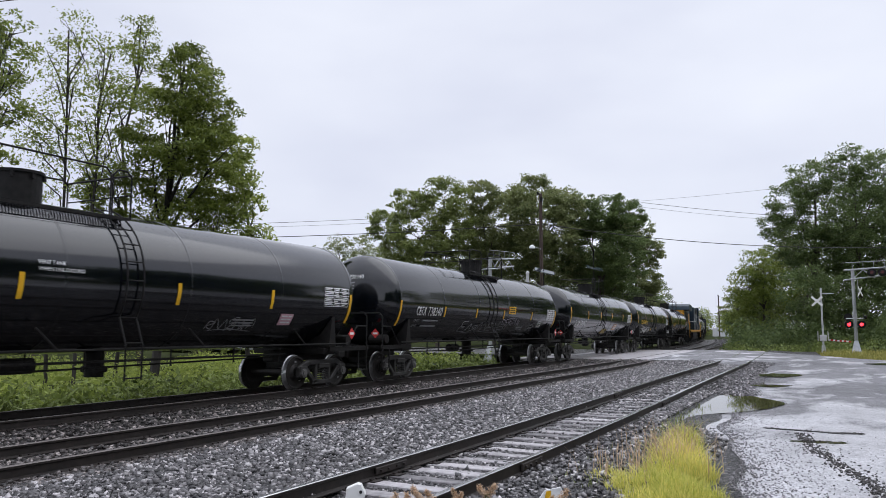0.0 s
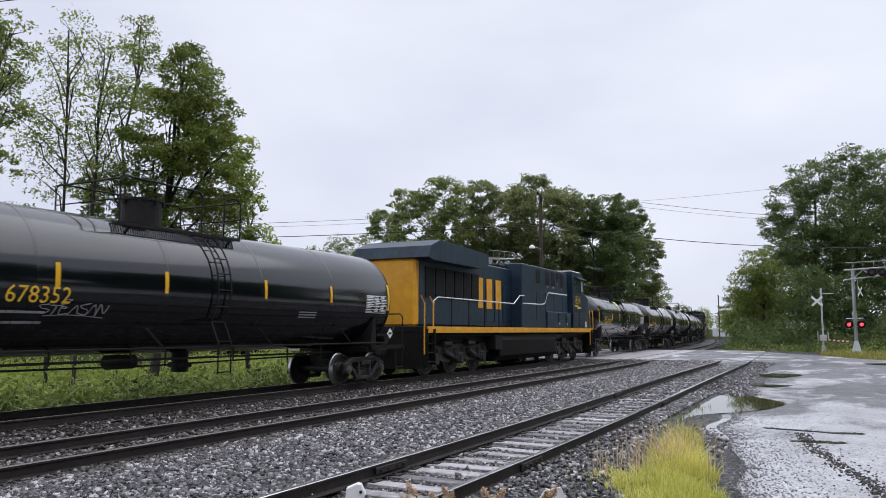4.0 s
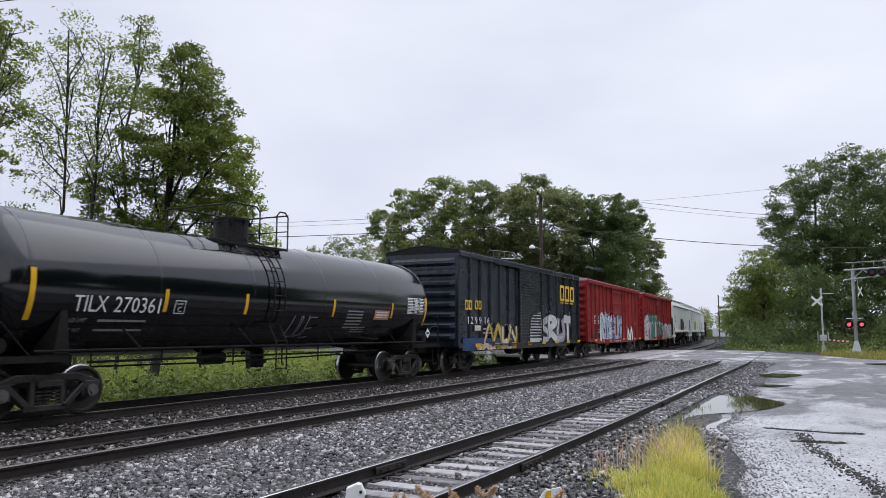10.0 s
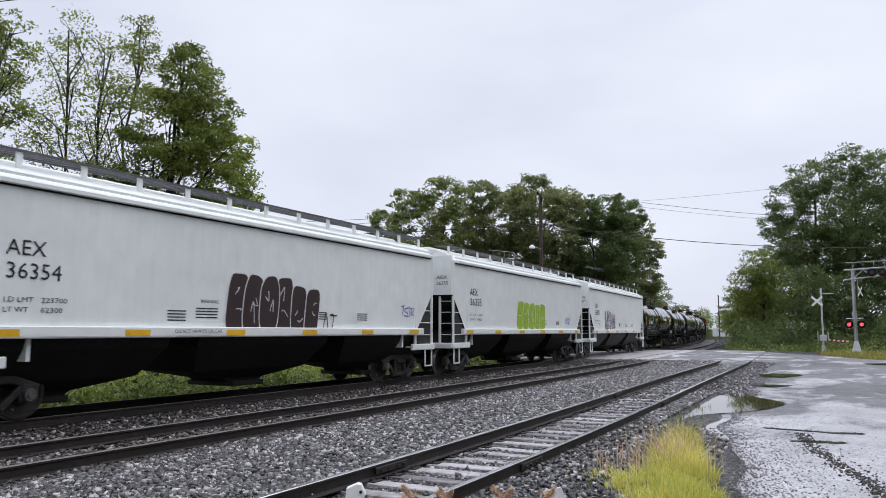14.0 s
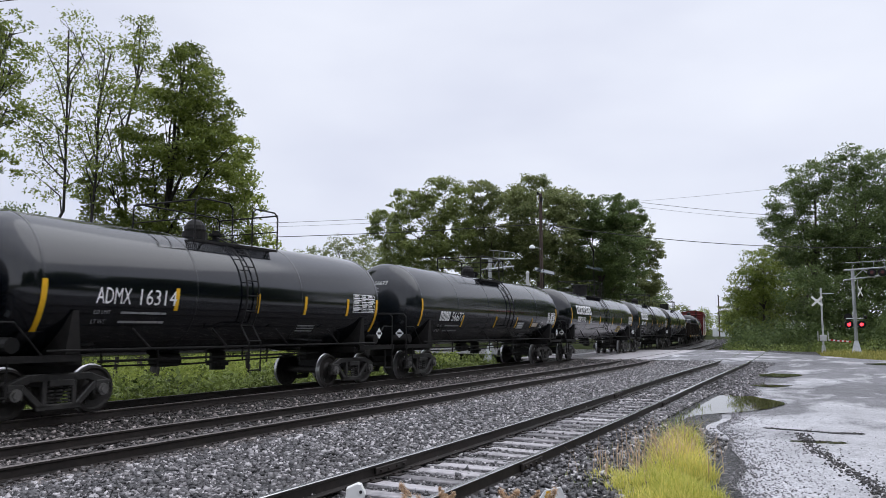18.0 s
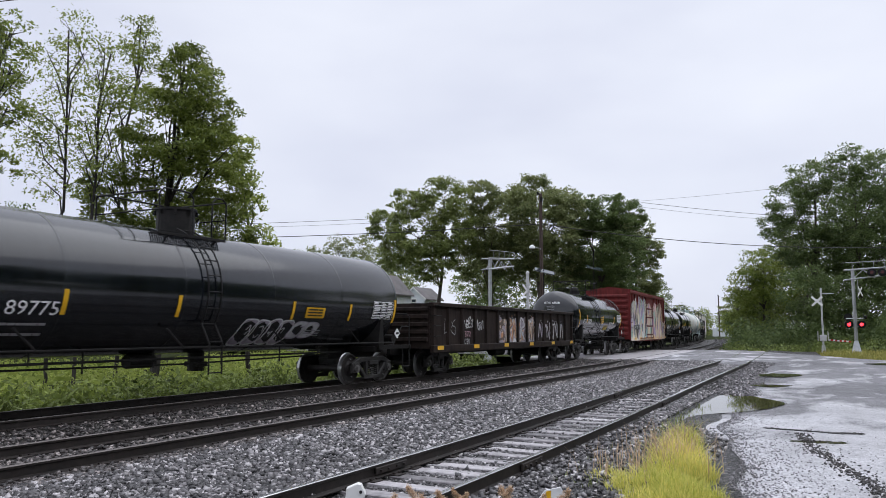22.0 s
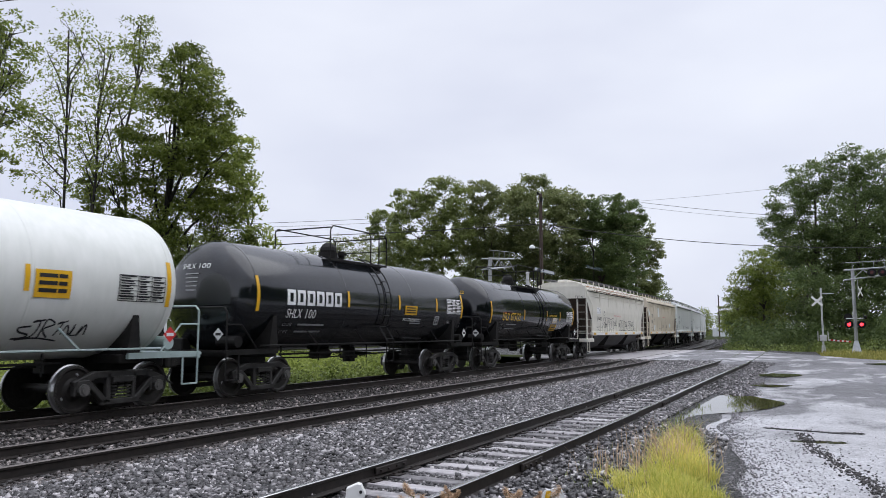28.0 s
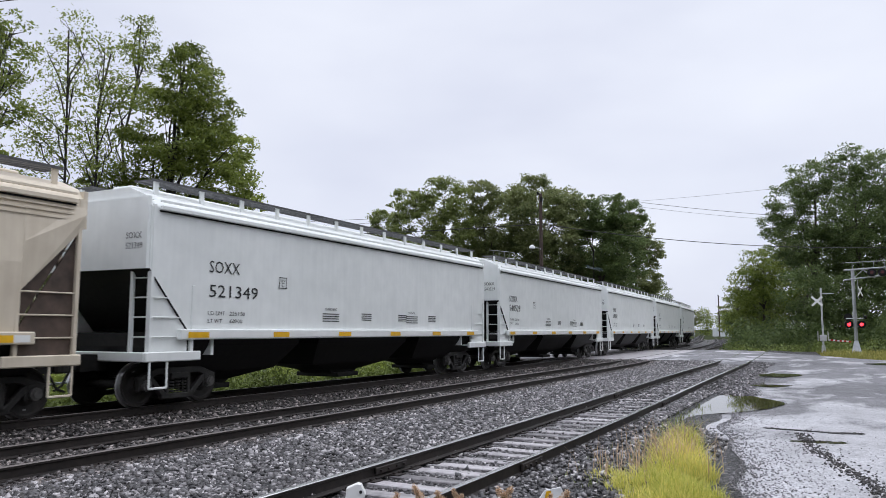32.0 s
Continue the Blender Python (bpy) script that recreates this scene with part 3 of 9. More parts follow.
def mark_from(bm, n0, idx):
    bm.faces.ensure_lookup_table()
    for f in bm.faces[n0:]:
        f.material_index = idx


def to_mesh(name, bm):
    me = bpy.data.meshes.new(name)
    bm.to_mesh(me)
    bm.free()
    return me


def wheelset_mesh(r=WHEEL_R):
    bm = fresh()
    for sx in (-1, 1):
        prof = [(0.70, 0.06), (0.70, r * 0.55), (0.685, r * 0.62), (0.68, r * 0.88), (0.67, r * 0.9), (0.67, r + 0.028), (0.70, r + 0.028), (0.715, r), (0.81, r - 0.008), (0.815, r * 0.88), (0.775, r * 0.8), (0.765, r * 0.5), (0.80, r * 0.34), (0.83, r * 0.32), (0.83, 0.06)]
        rings = [[(sx * x, rr * math.sin(k / 32 * math.tau), rr * math.cos(k / 32 * math.tau)) for k in range(32)] for x, rr in prof]
        n0 = len(bm.faces)
        loft(bm, rings, caps=False)
        bm.faces.ensure_lookup_table()
        for f in bm.faces[n0:]:
            c = f.calc_center_median()
            rr = math.hypot(c.y, c.z)
            if rr > r - 0.02 and 0.7 < abs(c.x) < 0.81:
                f.material_index = 1
        # two pale chalk marks, so that the spin shows
        n0 = len(bm.faces)
        for k in (0, 2.4):
            box(bm, (sx * 0.772, 0.29 * math.sin(k), 0.29 * math.cos(k)), (0.012, 0.06, 0.03))
        mark_from(bm, n0, 2)
    rod(bm, (-0.8, 0, 0), (0.8, 0, 0), 0.085, 12)
    bmesh.ops.recalc_face_normals(bm, faces=bm.faces)
    return to_mesh("wheelset", bm)


def side_frame(bm, x):
    """One cast truck side: an arched top chord, sloping tension members, pedestals, spring nest and bearing caps."""
    t = 0.13
    bars = [((-1.05, 0.56), (-0.62, 0.72), 0.15), ((-0.62, 0.725), (0.62, 0.725), 0.14), ((0.62, 0.72), (1.05, 0.56), 0.15),
            ((-0.8, 0.62), (-0.36, 0.2), 0.12), ((0.8, 0.62), (0.36, 0.2), 0.12), ((-0.42, 0.19), (0.42, 0.19), 0.12),
            ((-0.3, 0.2), (-0.3, 0.72), 0.1), ((0.3, 0.2), (0.3, 0.72), 0.1)]
    for (y0, z0), (y1, z1), w in bars:
        d = Vector((0, y1 - y0, z1 - z0))
        q = d.to_track_quat("Y", "Z").to_matrix()
        box(bm, (x, (y0 + y1) / 2, (z0 + z1) / 2), (t, d.length + 0.06, w), q, 0.018)
    for y in (-0.89, 0.89):
        box(bm, (x, y, 0.56), (0.17, 0.3, 0.16), bevel=0.02)
        for dy in (-0.15, 0.15):
            box(bm, (x, y + dy, 0.45), (0.12, 0.06, 0.22), bevel=0.012)
    for dy in (-0.17, 0, 0.17):
        for k in range(5):
            z = 0.29 + k * 0.065
            bmesh.ops.create_cone(bm, cap_ends=True, segments=10, radius1=0.075, radius2=0.075, depth=0.034, matrix=Matrix.Translation((x, dy, z)))
    box(bm, (x, 0, 0.62), (0.24, 0.5, 0.12), bevel=0.015)


def bogie_mesh():
    bm = fresh()
    for x in (-0.98, 0.98):
        side_frame(bm, x)
    box(bm, (0, 0, 0.62), (1.96, 0.36, 0.2), bevel=0.02)
    for y in (-0.42, 0.42):
        box(bm, (0, y, 0.5), (1.5, 0.1, 0.1))
    bm.faces.ensure_lookup_table()
    n0 = len(bm.faces)
    for sx in (-1, 1):
        for y in (-0.89, 0.89):
            rod(bm, (sx * 0.95, y, HUB_Z), (sx * 1.1, y, HUB_Z), 0.115, 14)
            rod(bm, (sx * 1.1, y, HUB_Z), (sx * 1.125, y, HUB_Z), 0.07, 10)
    mark_from(bm, n0, 1)
    return to_mesh("bogie", bm)


BOGIE, WHEELSET = bogie_mesh(), wheelset_mesh()
SPINNERS = []


def add_bogie(car, y):
    b = piece("bogie", BOGIE, [M_BOGIE, M_HUB], car, "grimy cast-steel bogie with side frames and coil springs")
    b.location = (0, y, 0)
    for dy in (-0.89, 0.89):
        w = piece("wheelset", WHEELSET, [M_WHEEL, M_TREAD, M_DIMW], b, "rusty steel wheelset with bright tread")
        w.location = (0, dy, HUB_Z)
        SPINNERS.append((car, w))
    return b


COUPLER = None


def add_coupler(car, y, way):
    global COUPLER
    if COUPLER is None:
        bm = fresh()
        box(bm, (0, -0.3, 0.87), (0.16, 0.6, 0.18), bevel=0.02)
        box(bm, (0.03, 0.03, 0.87), (0.3, 0.2, 0.28), bevel=0.04)
        box(bm, (-0.12, 0.12, 0.87), (0.1, 0.16, 0.26), bevel=0.03)
        rail_bar(bm, [(0.35, -0.35, 0.75), (0.32, -0.15, 0.45), (0.2, 0.1, 0.38)], 0.025)
        COUPLER = to_mesh("coupler", bm)
    c = piece("coupler", COUPLER, M_BOGIE, car, "cast-steel knuckle coupler with air hose")
    c.matrix_basis = Matrix.Translation((0, y, 0)) @ Matrix.Rotation(0 if way > 0 else math.pi, 4, "Z")


def mapped_text(name, word, size, u, v, on, material, parent, lift=0.006, squeeze=1.0, label=""):
    """Lettering laid on a side by the function on(u, v, lift); u grows along the car, v upwards."""
    src = text_mesh(word, size)
    me = src.copy()
    n = len(me.vertices)
    co = np.empty(n * 3, np.float32)
    me.vertices.foreach_get("co", co)
    co = co.reshape(-1, 3)
    out = np.array([on(u + c[0] * squeeze, v + c[1], lift) for c in co], np.float32)
    me.vertices.foreach_set("co", out.reshape(-1))
    me.update()
    return piece(name, me, material, parent, label)


def bars_text(name, u, v, widths, h, on, material, parent, rows=1, gap=1.6, lift=0.006, label="", pitch=None):
    """Lettering that cannot be read, or a maker's mark: plain bars of its size."""
    bm = fresh()
    for r in range(rows):
        x = u
        for w in widths:
            z0 = v - r * h * gap
            patch(bm, on, x, x + w, z0, z0 + h, lift, 1, 3 if h > 0.15 else 1)
            x += pitch or (w + h * 0.3)
    return part(name, bm, material, parent, label)


def patch(bm, on, u0, u1, v0, v1, lift=0.006, nu=1, nv=4):
    g = [[bm.verts.new(on(u0 + (u1 - u0) * i / nu, v0 + (v1 - v0) * j / nv, lift)) for j in range(nv + 1)] for i in range(nu + 1)]
    for i in range(nu):
        for j in range(nv):
            bm.faces.new((g[i][j], g[i + 1][j], g[i + 1][j + 1], g[i][j + 1]))


def stroke(bm, on, pts, w, lift):
    """A painted line of some width along points on a side."""
    L = []
    for i, (u, v) in enumerate(pts):
        a, b = pts[max(i - 1, 0)], pts[min(i + 1, len(pts) - 1)]
        d = Vector((b[0] - a[0], b[1] - a[1]))
        d = d.normalized() if d.length else Vector((1, 0))
        n = Vector((-d.y, d.x)) * w / 2
        L.append((bm.verts.new(on(u + n.x, v + n.y, lift)), bm.verts.new(on(u - n.x, v - n.y, lift))))
    for (a, b), (c, d) in zip(L, L[1:]):
        bm.faces.new((a, b, d, c))


def tag(parent, on, u, v, w, h, material, seed, width=0.03, lift=0.009, loops=7, label="quick spray-painted handwriting"):
    """One running hand: letter-like bends joined by loops, with a tail under them now and then."""
    rnd = random.Random(seed)
    bm = fresh()
    step = w / loops
    last = None
    for k in range(loops):
        g = GLYPHS[rnd.randrange(len(GLYPHS))]
        tall, drop = rnd.uniform(0.6, 1.0), rnd.uniform(0.0, 0.18)
        pts = [(u + step * (k + 0.05 + a * 1.1 + 0.22 * b + rnd.uniform(-0.12, 0.12)), v + h * (drop + b * tall * 0.85 + rnd.uniform(-0.06, 0.06))) for a, b in g]
        if last and rnd.random() < 0.6:
            pts = [last] + pts
        line = bend_line(pts, 6)
        stroke(bm, on, line, width * rnd.uniform(0.6, 0.95), lift + 0.0006 * (k % 4))
        last = line[-1]
    if seed % 2:
        stroke(bm, on, bend_line([(u + w * 0.1, v - h * 0.02), (u + w * 0.5, v + h * 0.06), (u + w, v - h * 0.08)]), width * 0.6, lift + 0.003)
    bm.normal_update()
    return part("graffiti_tag", bm, material, parent, label)


GLYPHS = ([(0, 0), (0.45, 1), (0.9, 0)], [(0.9, 0.95), (0.1, 0.8), (0.2, 0.5), (0.85, 0.45), (0.8, 0.05), (0, 0.1)], [(0.9, 1), (0.1, 0.95), (0.1, 0.5), (0.75, 0.5), (0.1, 0.48), (0.1, 0.02), (0.95, 0)],
          [(0.05, 0), (0.1, 1), (0.85, 0.05), (0.9, 1)], [(0.05, 0), (0.1, 0.95), (0.85, 0.75), (0.15, 0.45), (0.95, 0)], [(0.1, 1), (0.1, 0.1), (0.5, 0), (0.85, 0.15), (0.9, 1)], [(0.45, 0), (0.45, 0.9), (0, 0.85), (0.95, 0.95)])


def bend_line(pts, k=5):
    """A smooth line through some points."""
    out = []
    n = len(pts)
    for i in range(n - 1):
        p0, p1, p2, p3 = (Vector(pts[max(i - 1, 0)]), Vector(pts[i]), Vector(pts[i + 1]), Vector(pts[min(i + 2, n - 1)]))
        for t in np.linspace(0, 1, k, endpoint=False):
            q = 0.5 * ((2 * p1) + (p2 - p0) * t + (2 * p0 - 5 * p1 + 4 * p2 - p3) * t * t + (3 * p1 - p0 - 3 * p2 + p3) * t ** 3)
            out.append((q.x, q.y))
    out.append(tuple(pts[-1]))
    return out


def burner(parent, on, u, v, w, h, fills, seed, outline=None, letters=5, lift=0.008, spiky=0.25, back=None, fat=0.3, ink=None, label="large spray-painted graffiti piece"):
    """A big graffiti piece: a mottled ground of paint, thick bent strokes like letters with outlines, fades, highlights and drips."""
    rnd = random.Random(seed)
    mats = list(fills) + [outline or M_BLET, M_WHITE]
    OUT, HI = len(fills), len(fills) + 1
    bm = fresh()
    keep = lambda a, b, lf: on(a, max(v, min(b, v + h * 1.08)), lf)

    def ribbon(pts, w0, w1, idx, lf):
        n0, L = len(bm.faces), []
        for i, (a, b) in enumerate(pts):
            p, q = pts[max(i - 1, 0)], pts[min(i + 1, len(pts) - 1)]
            d = Vector((q[0] - p[0], q[1] - p[1]))
            d = d.normalized() if d.length else Vector((1, 0))
            wd = (w0 + (w1 - w0) * i / (len(pts) - 1)) / 2
            L.append((bm.verts.new(keep(a - d.y * wd, b + d.x * wd, lf)), bm.verts.new(keep(a + d.y * wd, b - d.x * wd, lf))))
        for (a, b), (c, d) in zip(L, L[1:]):
            bm.faces.new((a, b, d, c))
        mark_from(bm, n0, idx)

    def blob(a, b, sx, sy, idx, lf, n=12):
        n0 = len(bm.faces)
        bm.faces.new([bm.verts.new(keep(a + sx * rnd.uniform(0.8, 1.15) * math.cos(t), b + sy * rnd.uniform(0.8, 1.15) * math.sin(t), lf)) for t in np.linspace(0, math.tau, n, endpoint=False)])
        mark_from(bm, n0, idx)

    if back is not None:
        n, n0 = 60, len(bm.faces)
        top = [v + h * (0.84 + 0.1 * math.sin(i * 0.5 + seed) + rnd.uniform(-0.03, 0.05)) for i in range(n + 1)]
        for i in range(n):
            x0, x1 = u - 0.03 * w + 1.06 * w * i / n, u - 0.03 * w + 1.06 * w * (i + 1) / n
            bm.faces.new([bm.verts.new(on(a, b, lift)) for a, b in ((x0, v), (x1, v), (x1, top[i + 1]), (x0, top[i]))])
        mark_from(bm, n0, back)
        for k in range(letters * 16):
            blob(u + w * rnd.random(), v + h * rnd.uniform(0.02, 0.82), w * rnd.uniform(0.008, 0.04), h * rnd.uniform(0.03, 0.14), rnd.choice([q for q in range(len(fills)) if q != ink]), lift + 0.001 + 0.0003 * (k % 9))
    lw = w / letters
    skew = rnd.uniform(-0.1, 0.3)
    for k in range(letters):
        g = GLYPHS[rnd.randrange(len(GLYPHS))]
        tall = rnd.uniform(0.85, 1.0)
        pts = []
        for a, b in g:
            a, b = a + rnd.uniform(-spiky, spiky) * 0.4, b + rnd.uniform(-spiky, spiky) * 0.25
            pts.append((u + lw * (k + 0.02 + a * 1.05 + skew * b), v + h * (0.1 + b * tall * 0.8)))
        pts = bend_line(pts, 5)
        wd = lw * fat * rnd.uniform(0.9, 1.25)
        w1 = wd * rnd.uniform(0.6, 1.5)
        lf = lift + 0.005 + 0.004 * (k % 3)
        ribbon([(a + wd * 0.3, b - wd * 0.25) for a, b in pts], wd * 1.2, w1 * 1.2, OUT, lf)
        ribbon(pts, wd * 1.34, w1 * 1.34, OUT, lf + 0.001)
        c = rnd.randrange(len(fills)) if ink is None else ink
        ribbon(pts, wd, w1, c, lf + 0.002)
        if len(fills) > 1:
            for _ in range(3):
                i = rnd.randrange(0, len(pts) - 5)
                ribbon(pts[i:i + rnd.randint(3, 6)], wd * rnd.uniform(0.3, 0.8), wd * rnd.uniform(0.1, 0.6), rnd.randrange(len(fills)), lf + 0.0026 + 0.0003 * _)
        i = rnd.randrange(0, len(pts) - 6)
        ribbon([(a - wd * 0.25, b + wd * 0.1) for a, b in pts[i:i + 6]], wd * 0.1, wd * 0.03, HI, lf + 0.0038)
        for _ in range(3):
            x, y = pts[rnd.randrange(len(pts))]
            ribbon([(x, y), (x + 0.004, y - h * rnd.uniform(0.1, 0.3))], 0.022, 0.008, c, lf + 0.0025)
    # overspray dots above
    for _ in range(letters * 2):
        blob(u + w * rnd.random(), v + h * rnd.uniform(0.9, 1.05), 0.03, 0.03, rnd.randrange(len(fills)), lift + 0.0005, 7)
    bm.normal_update()
    return part("graffiti_piece", bm, mats, parent, label)


def flat_side(x):
    return lambda u, v, lift: (x + lift, u, v)


def round_side(r, zc):
    def on(u, v, lift):
        d = max(-0.98, min(0.98, (v - zc) / r))
        a = math.asin(d)
        return ((r + lift) * math.cos(a), u, zc + (r + lift) * math.sin(a))
    return on


def placard(parent, on, u, v, s, material, name="hazard_placard", label="white diamond-shaped hazard placard"):
    bm = fresh()
    bm.faces.new([bm.verts.new(on(u + a * s, v + b * s, 0.02)) for a, b in ((-1, 0), (0, -1), (1, 0), (0, 1))])
    f = bm.faces.new([bm.verts.new(on(u + a * s * 0.8, v + b * s * 0.5, 0.0235)) for a, b in ((-0.7, -0.4), (0.7, -0.4), (0.7, 0.4), (-0.7, 0.4))])
    f.material_index = 1
    return part(name, bm, [material, M_BLET if material is M_WHITE else M_WHITE], parent, label)


def handrail(bm, pts, r=0.018):
    rail_bar(bm, pts, r, 6)


def block_letters(name, n, u0, u1, z, h, on, material, parent, bold=0.24, lift=0.014, label="maker's mark drawn as hollow blocks"):
    """A maker's name as plain hollow blocks of its letters' size."""
    w = (u1 - u0) / n
    t = h * bold
    for k in range(n):
        a, b = u0 + k * w, u0 + (k + 0.82) * w
        bm = fresh()
        for p, q, s, e in ((a, b, z, z + t * 0.8), (a, b, z + h - t * 0.8, z + h), (a, a + t, z + t * 0.8, z + h - t * 0.8), (b - t, b, z + t * 0.8, z + h - t * 0.8)):
            patch(bm, on, p, q, s, e, lift, 1, 2)
        part(name, bm, material, parent, label if k == 0 else "")


def fit_text(name, word, u0, u1, z, h, on, material, parent, lift=0.014, label=""):
    """Lettering of a given height stretched between two places on a side."""
    size = h / 0.71
    src = text_mesh(word, size)
    wide = max(v.co.x for v in src.vertices)
    return mapped_text(name, word, size, u0, z, on, material, parent, lift, (u1 - u0) / wide, label)


def code_and_number(car, text, u0, u1, z, h, on, ink, owner, lift=0.014):
    code, number = text.split() if " " in text else ("", text)
    if not code:
        return fit_text("car_number", number, u0, u1, z, h, on, ink, car, lift)
    cut = u0 + (u1 - u0) * (len(code) / (len(code) + len(number) + 0.5))
    if owner:
        block_letters("owner_mark", len(code), u0, cut, z, h, on, ink, car, 0.2, lift)
    else:
        fit_text("owner_code", code, u0, cut - h * 0.1, z, h, on, ink, car, lift)
    fit_text("car_number", number, cut + h * 0.35, u1, z, h, on, ink, car, lift)


def data_panel(car, on, u0, u1, z0, z1, material, rnd):
    """A square table of small stencilled data: ruled lines and short words."""
    bm = fresh()
    t = 0.008
    for k in range(6):
        z = z0 + (z1 - z0) * k / 5
        patch(bm, on, u0, u1, z - t, z + t, 0.012, 1, 1)
    for k in range(4):
        u = u0 + (u1 - u0) * (0, 0.4, 0.7, 1)[k]
        patch(bm, on, u - t, u + t, z0, z1, 0.0122, 1, 5)
    for j in range(5):
        for i in range(3):
            a, b = u0 + (u1 - u0) * (0, 0.4, 0.7)[i], u0 + (u1 - u0) * (0.4, 0.7, 1)[i]
            c = z0 + (z1 - z0) * (j + 0.3) / 5
            for m in (0.0, 0.04):
                patch(bm, on, a + 0.03, a + 0.03 + (b - a - 0.06) * rnd.uniform(0.5, 1.0), c + m, c + m + 0.022, 0.0124, 1, 1)
    return part("data_panel", bm, material, car, "panel of small stencilled data")


def plate_mark(car, on, u, z, material, word="C"):
    """A small framed clearance plate mark."""
    bm = fresh()
    for a, b, c, d in ((0, 0.3, 0, 0.02), (0, 0.3, 0.26, 0.28), (0, 0.02, 0.02, 0.26), (0.28, 0.3, 0.02, 0.26)):
        patch(bm, on, u + a, u + b, z + c, z + d, 0.013, 1, 1)
    p = part("plate_frame", bm, material, car, "small framed clearance mark")
    mapped_text("plate_word", "PLATE", 0.065, u + 0.05, z + 0.18, on, material, p, 0.013)
    mapped_text("plate_letter", word, 0.16, u + 0.095, z + 0.04, on, material, p, 0.013)


def bubble(parent, on, u, v, w, h, n, fill, edge, seed, lift=0.01, label="bubble-lettered graffiti"):
    """A row of tall rounded letters that touch, each with a pale rim and a few inner strokes."""
    rnd = random.Random(seed)
    step = w / n
    for k in range(n):
        cx, hw = u + step * (k + 0.5), step * 0.58
        top = v + h * (1 - 0.05 * k * rnd.random())
        out = []
        for i in range(28):
            t = i / 28 * math.tau
            e = 0.55
            x = math.copysign(abs(math.cos(t)) ** e, math.cos(t))
            y = math.copysign(abs(math.sin(t)) ** e, math.sin(t))
            out.append((cx + hw * x * (1 + 0.1 * math.sin(2 * t + k)) + 0.06 * y, (v + top) / 2 + (top - v) / 2 * y * (1 + 0.04 * math.sin(3 * t + 2 * k))))
        lf = lift + 0.002 * (k % 3)
        if fill:
            bm = fresh()
            bm.faces.new([bm.verts.new(on(a, b, lf)) for a, b in out])
            g = part("graffiti_letter", bm, fill, parent, label)
        else:
            g = parent
        bm = fresh()
        stroke(bm, on, out + out[:2], 0.03, lf + 0.0008)
        mid = (v + top) / 2 + rnd.uniform(-0.1, 0.1) * h
        for _ in range(2):
            a0, z0 = cx + rnd.uniform(-0.5, 0.3) * hw, mid + rnd.uniform(-0.3, 0.25) * h
            stroke(bm, on, bend_line([(a0, z0), (a0 + rnd.uniform(0.1, 0.5) * hw, z0 + rnd.uniform(-0.12, 0.2) * h), (a0 + rnd.uniform(0.2, 0.8) * hw, z0 + rnd.uniform(-0.2, 0.1) * h)]), 0.022, lf + 0.0012)
        part("graffiti_outline", bm, edge, g, "thin painted outline")


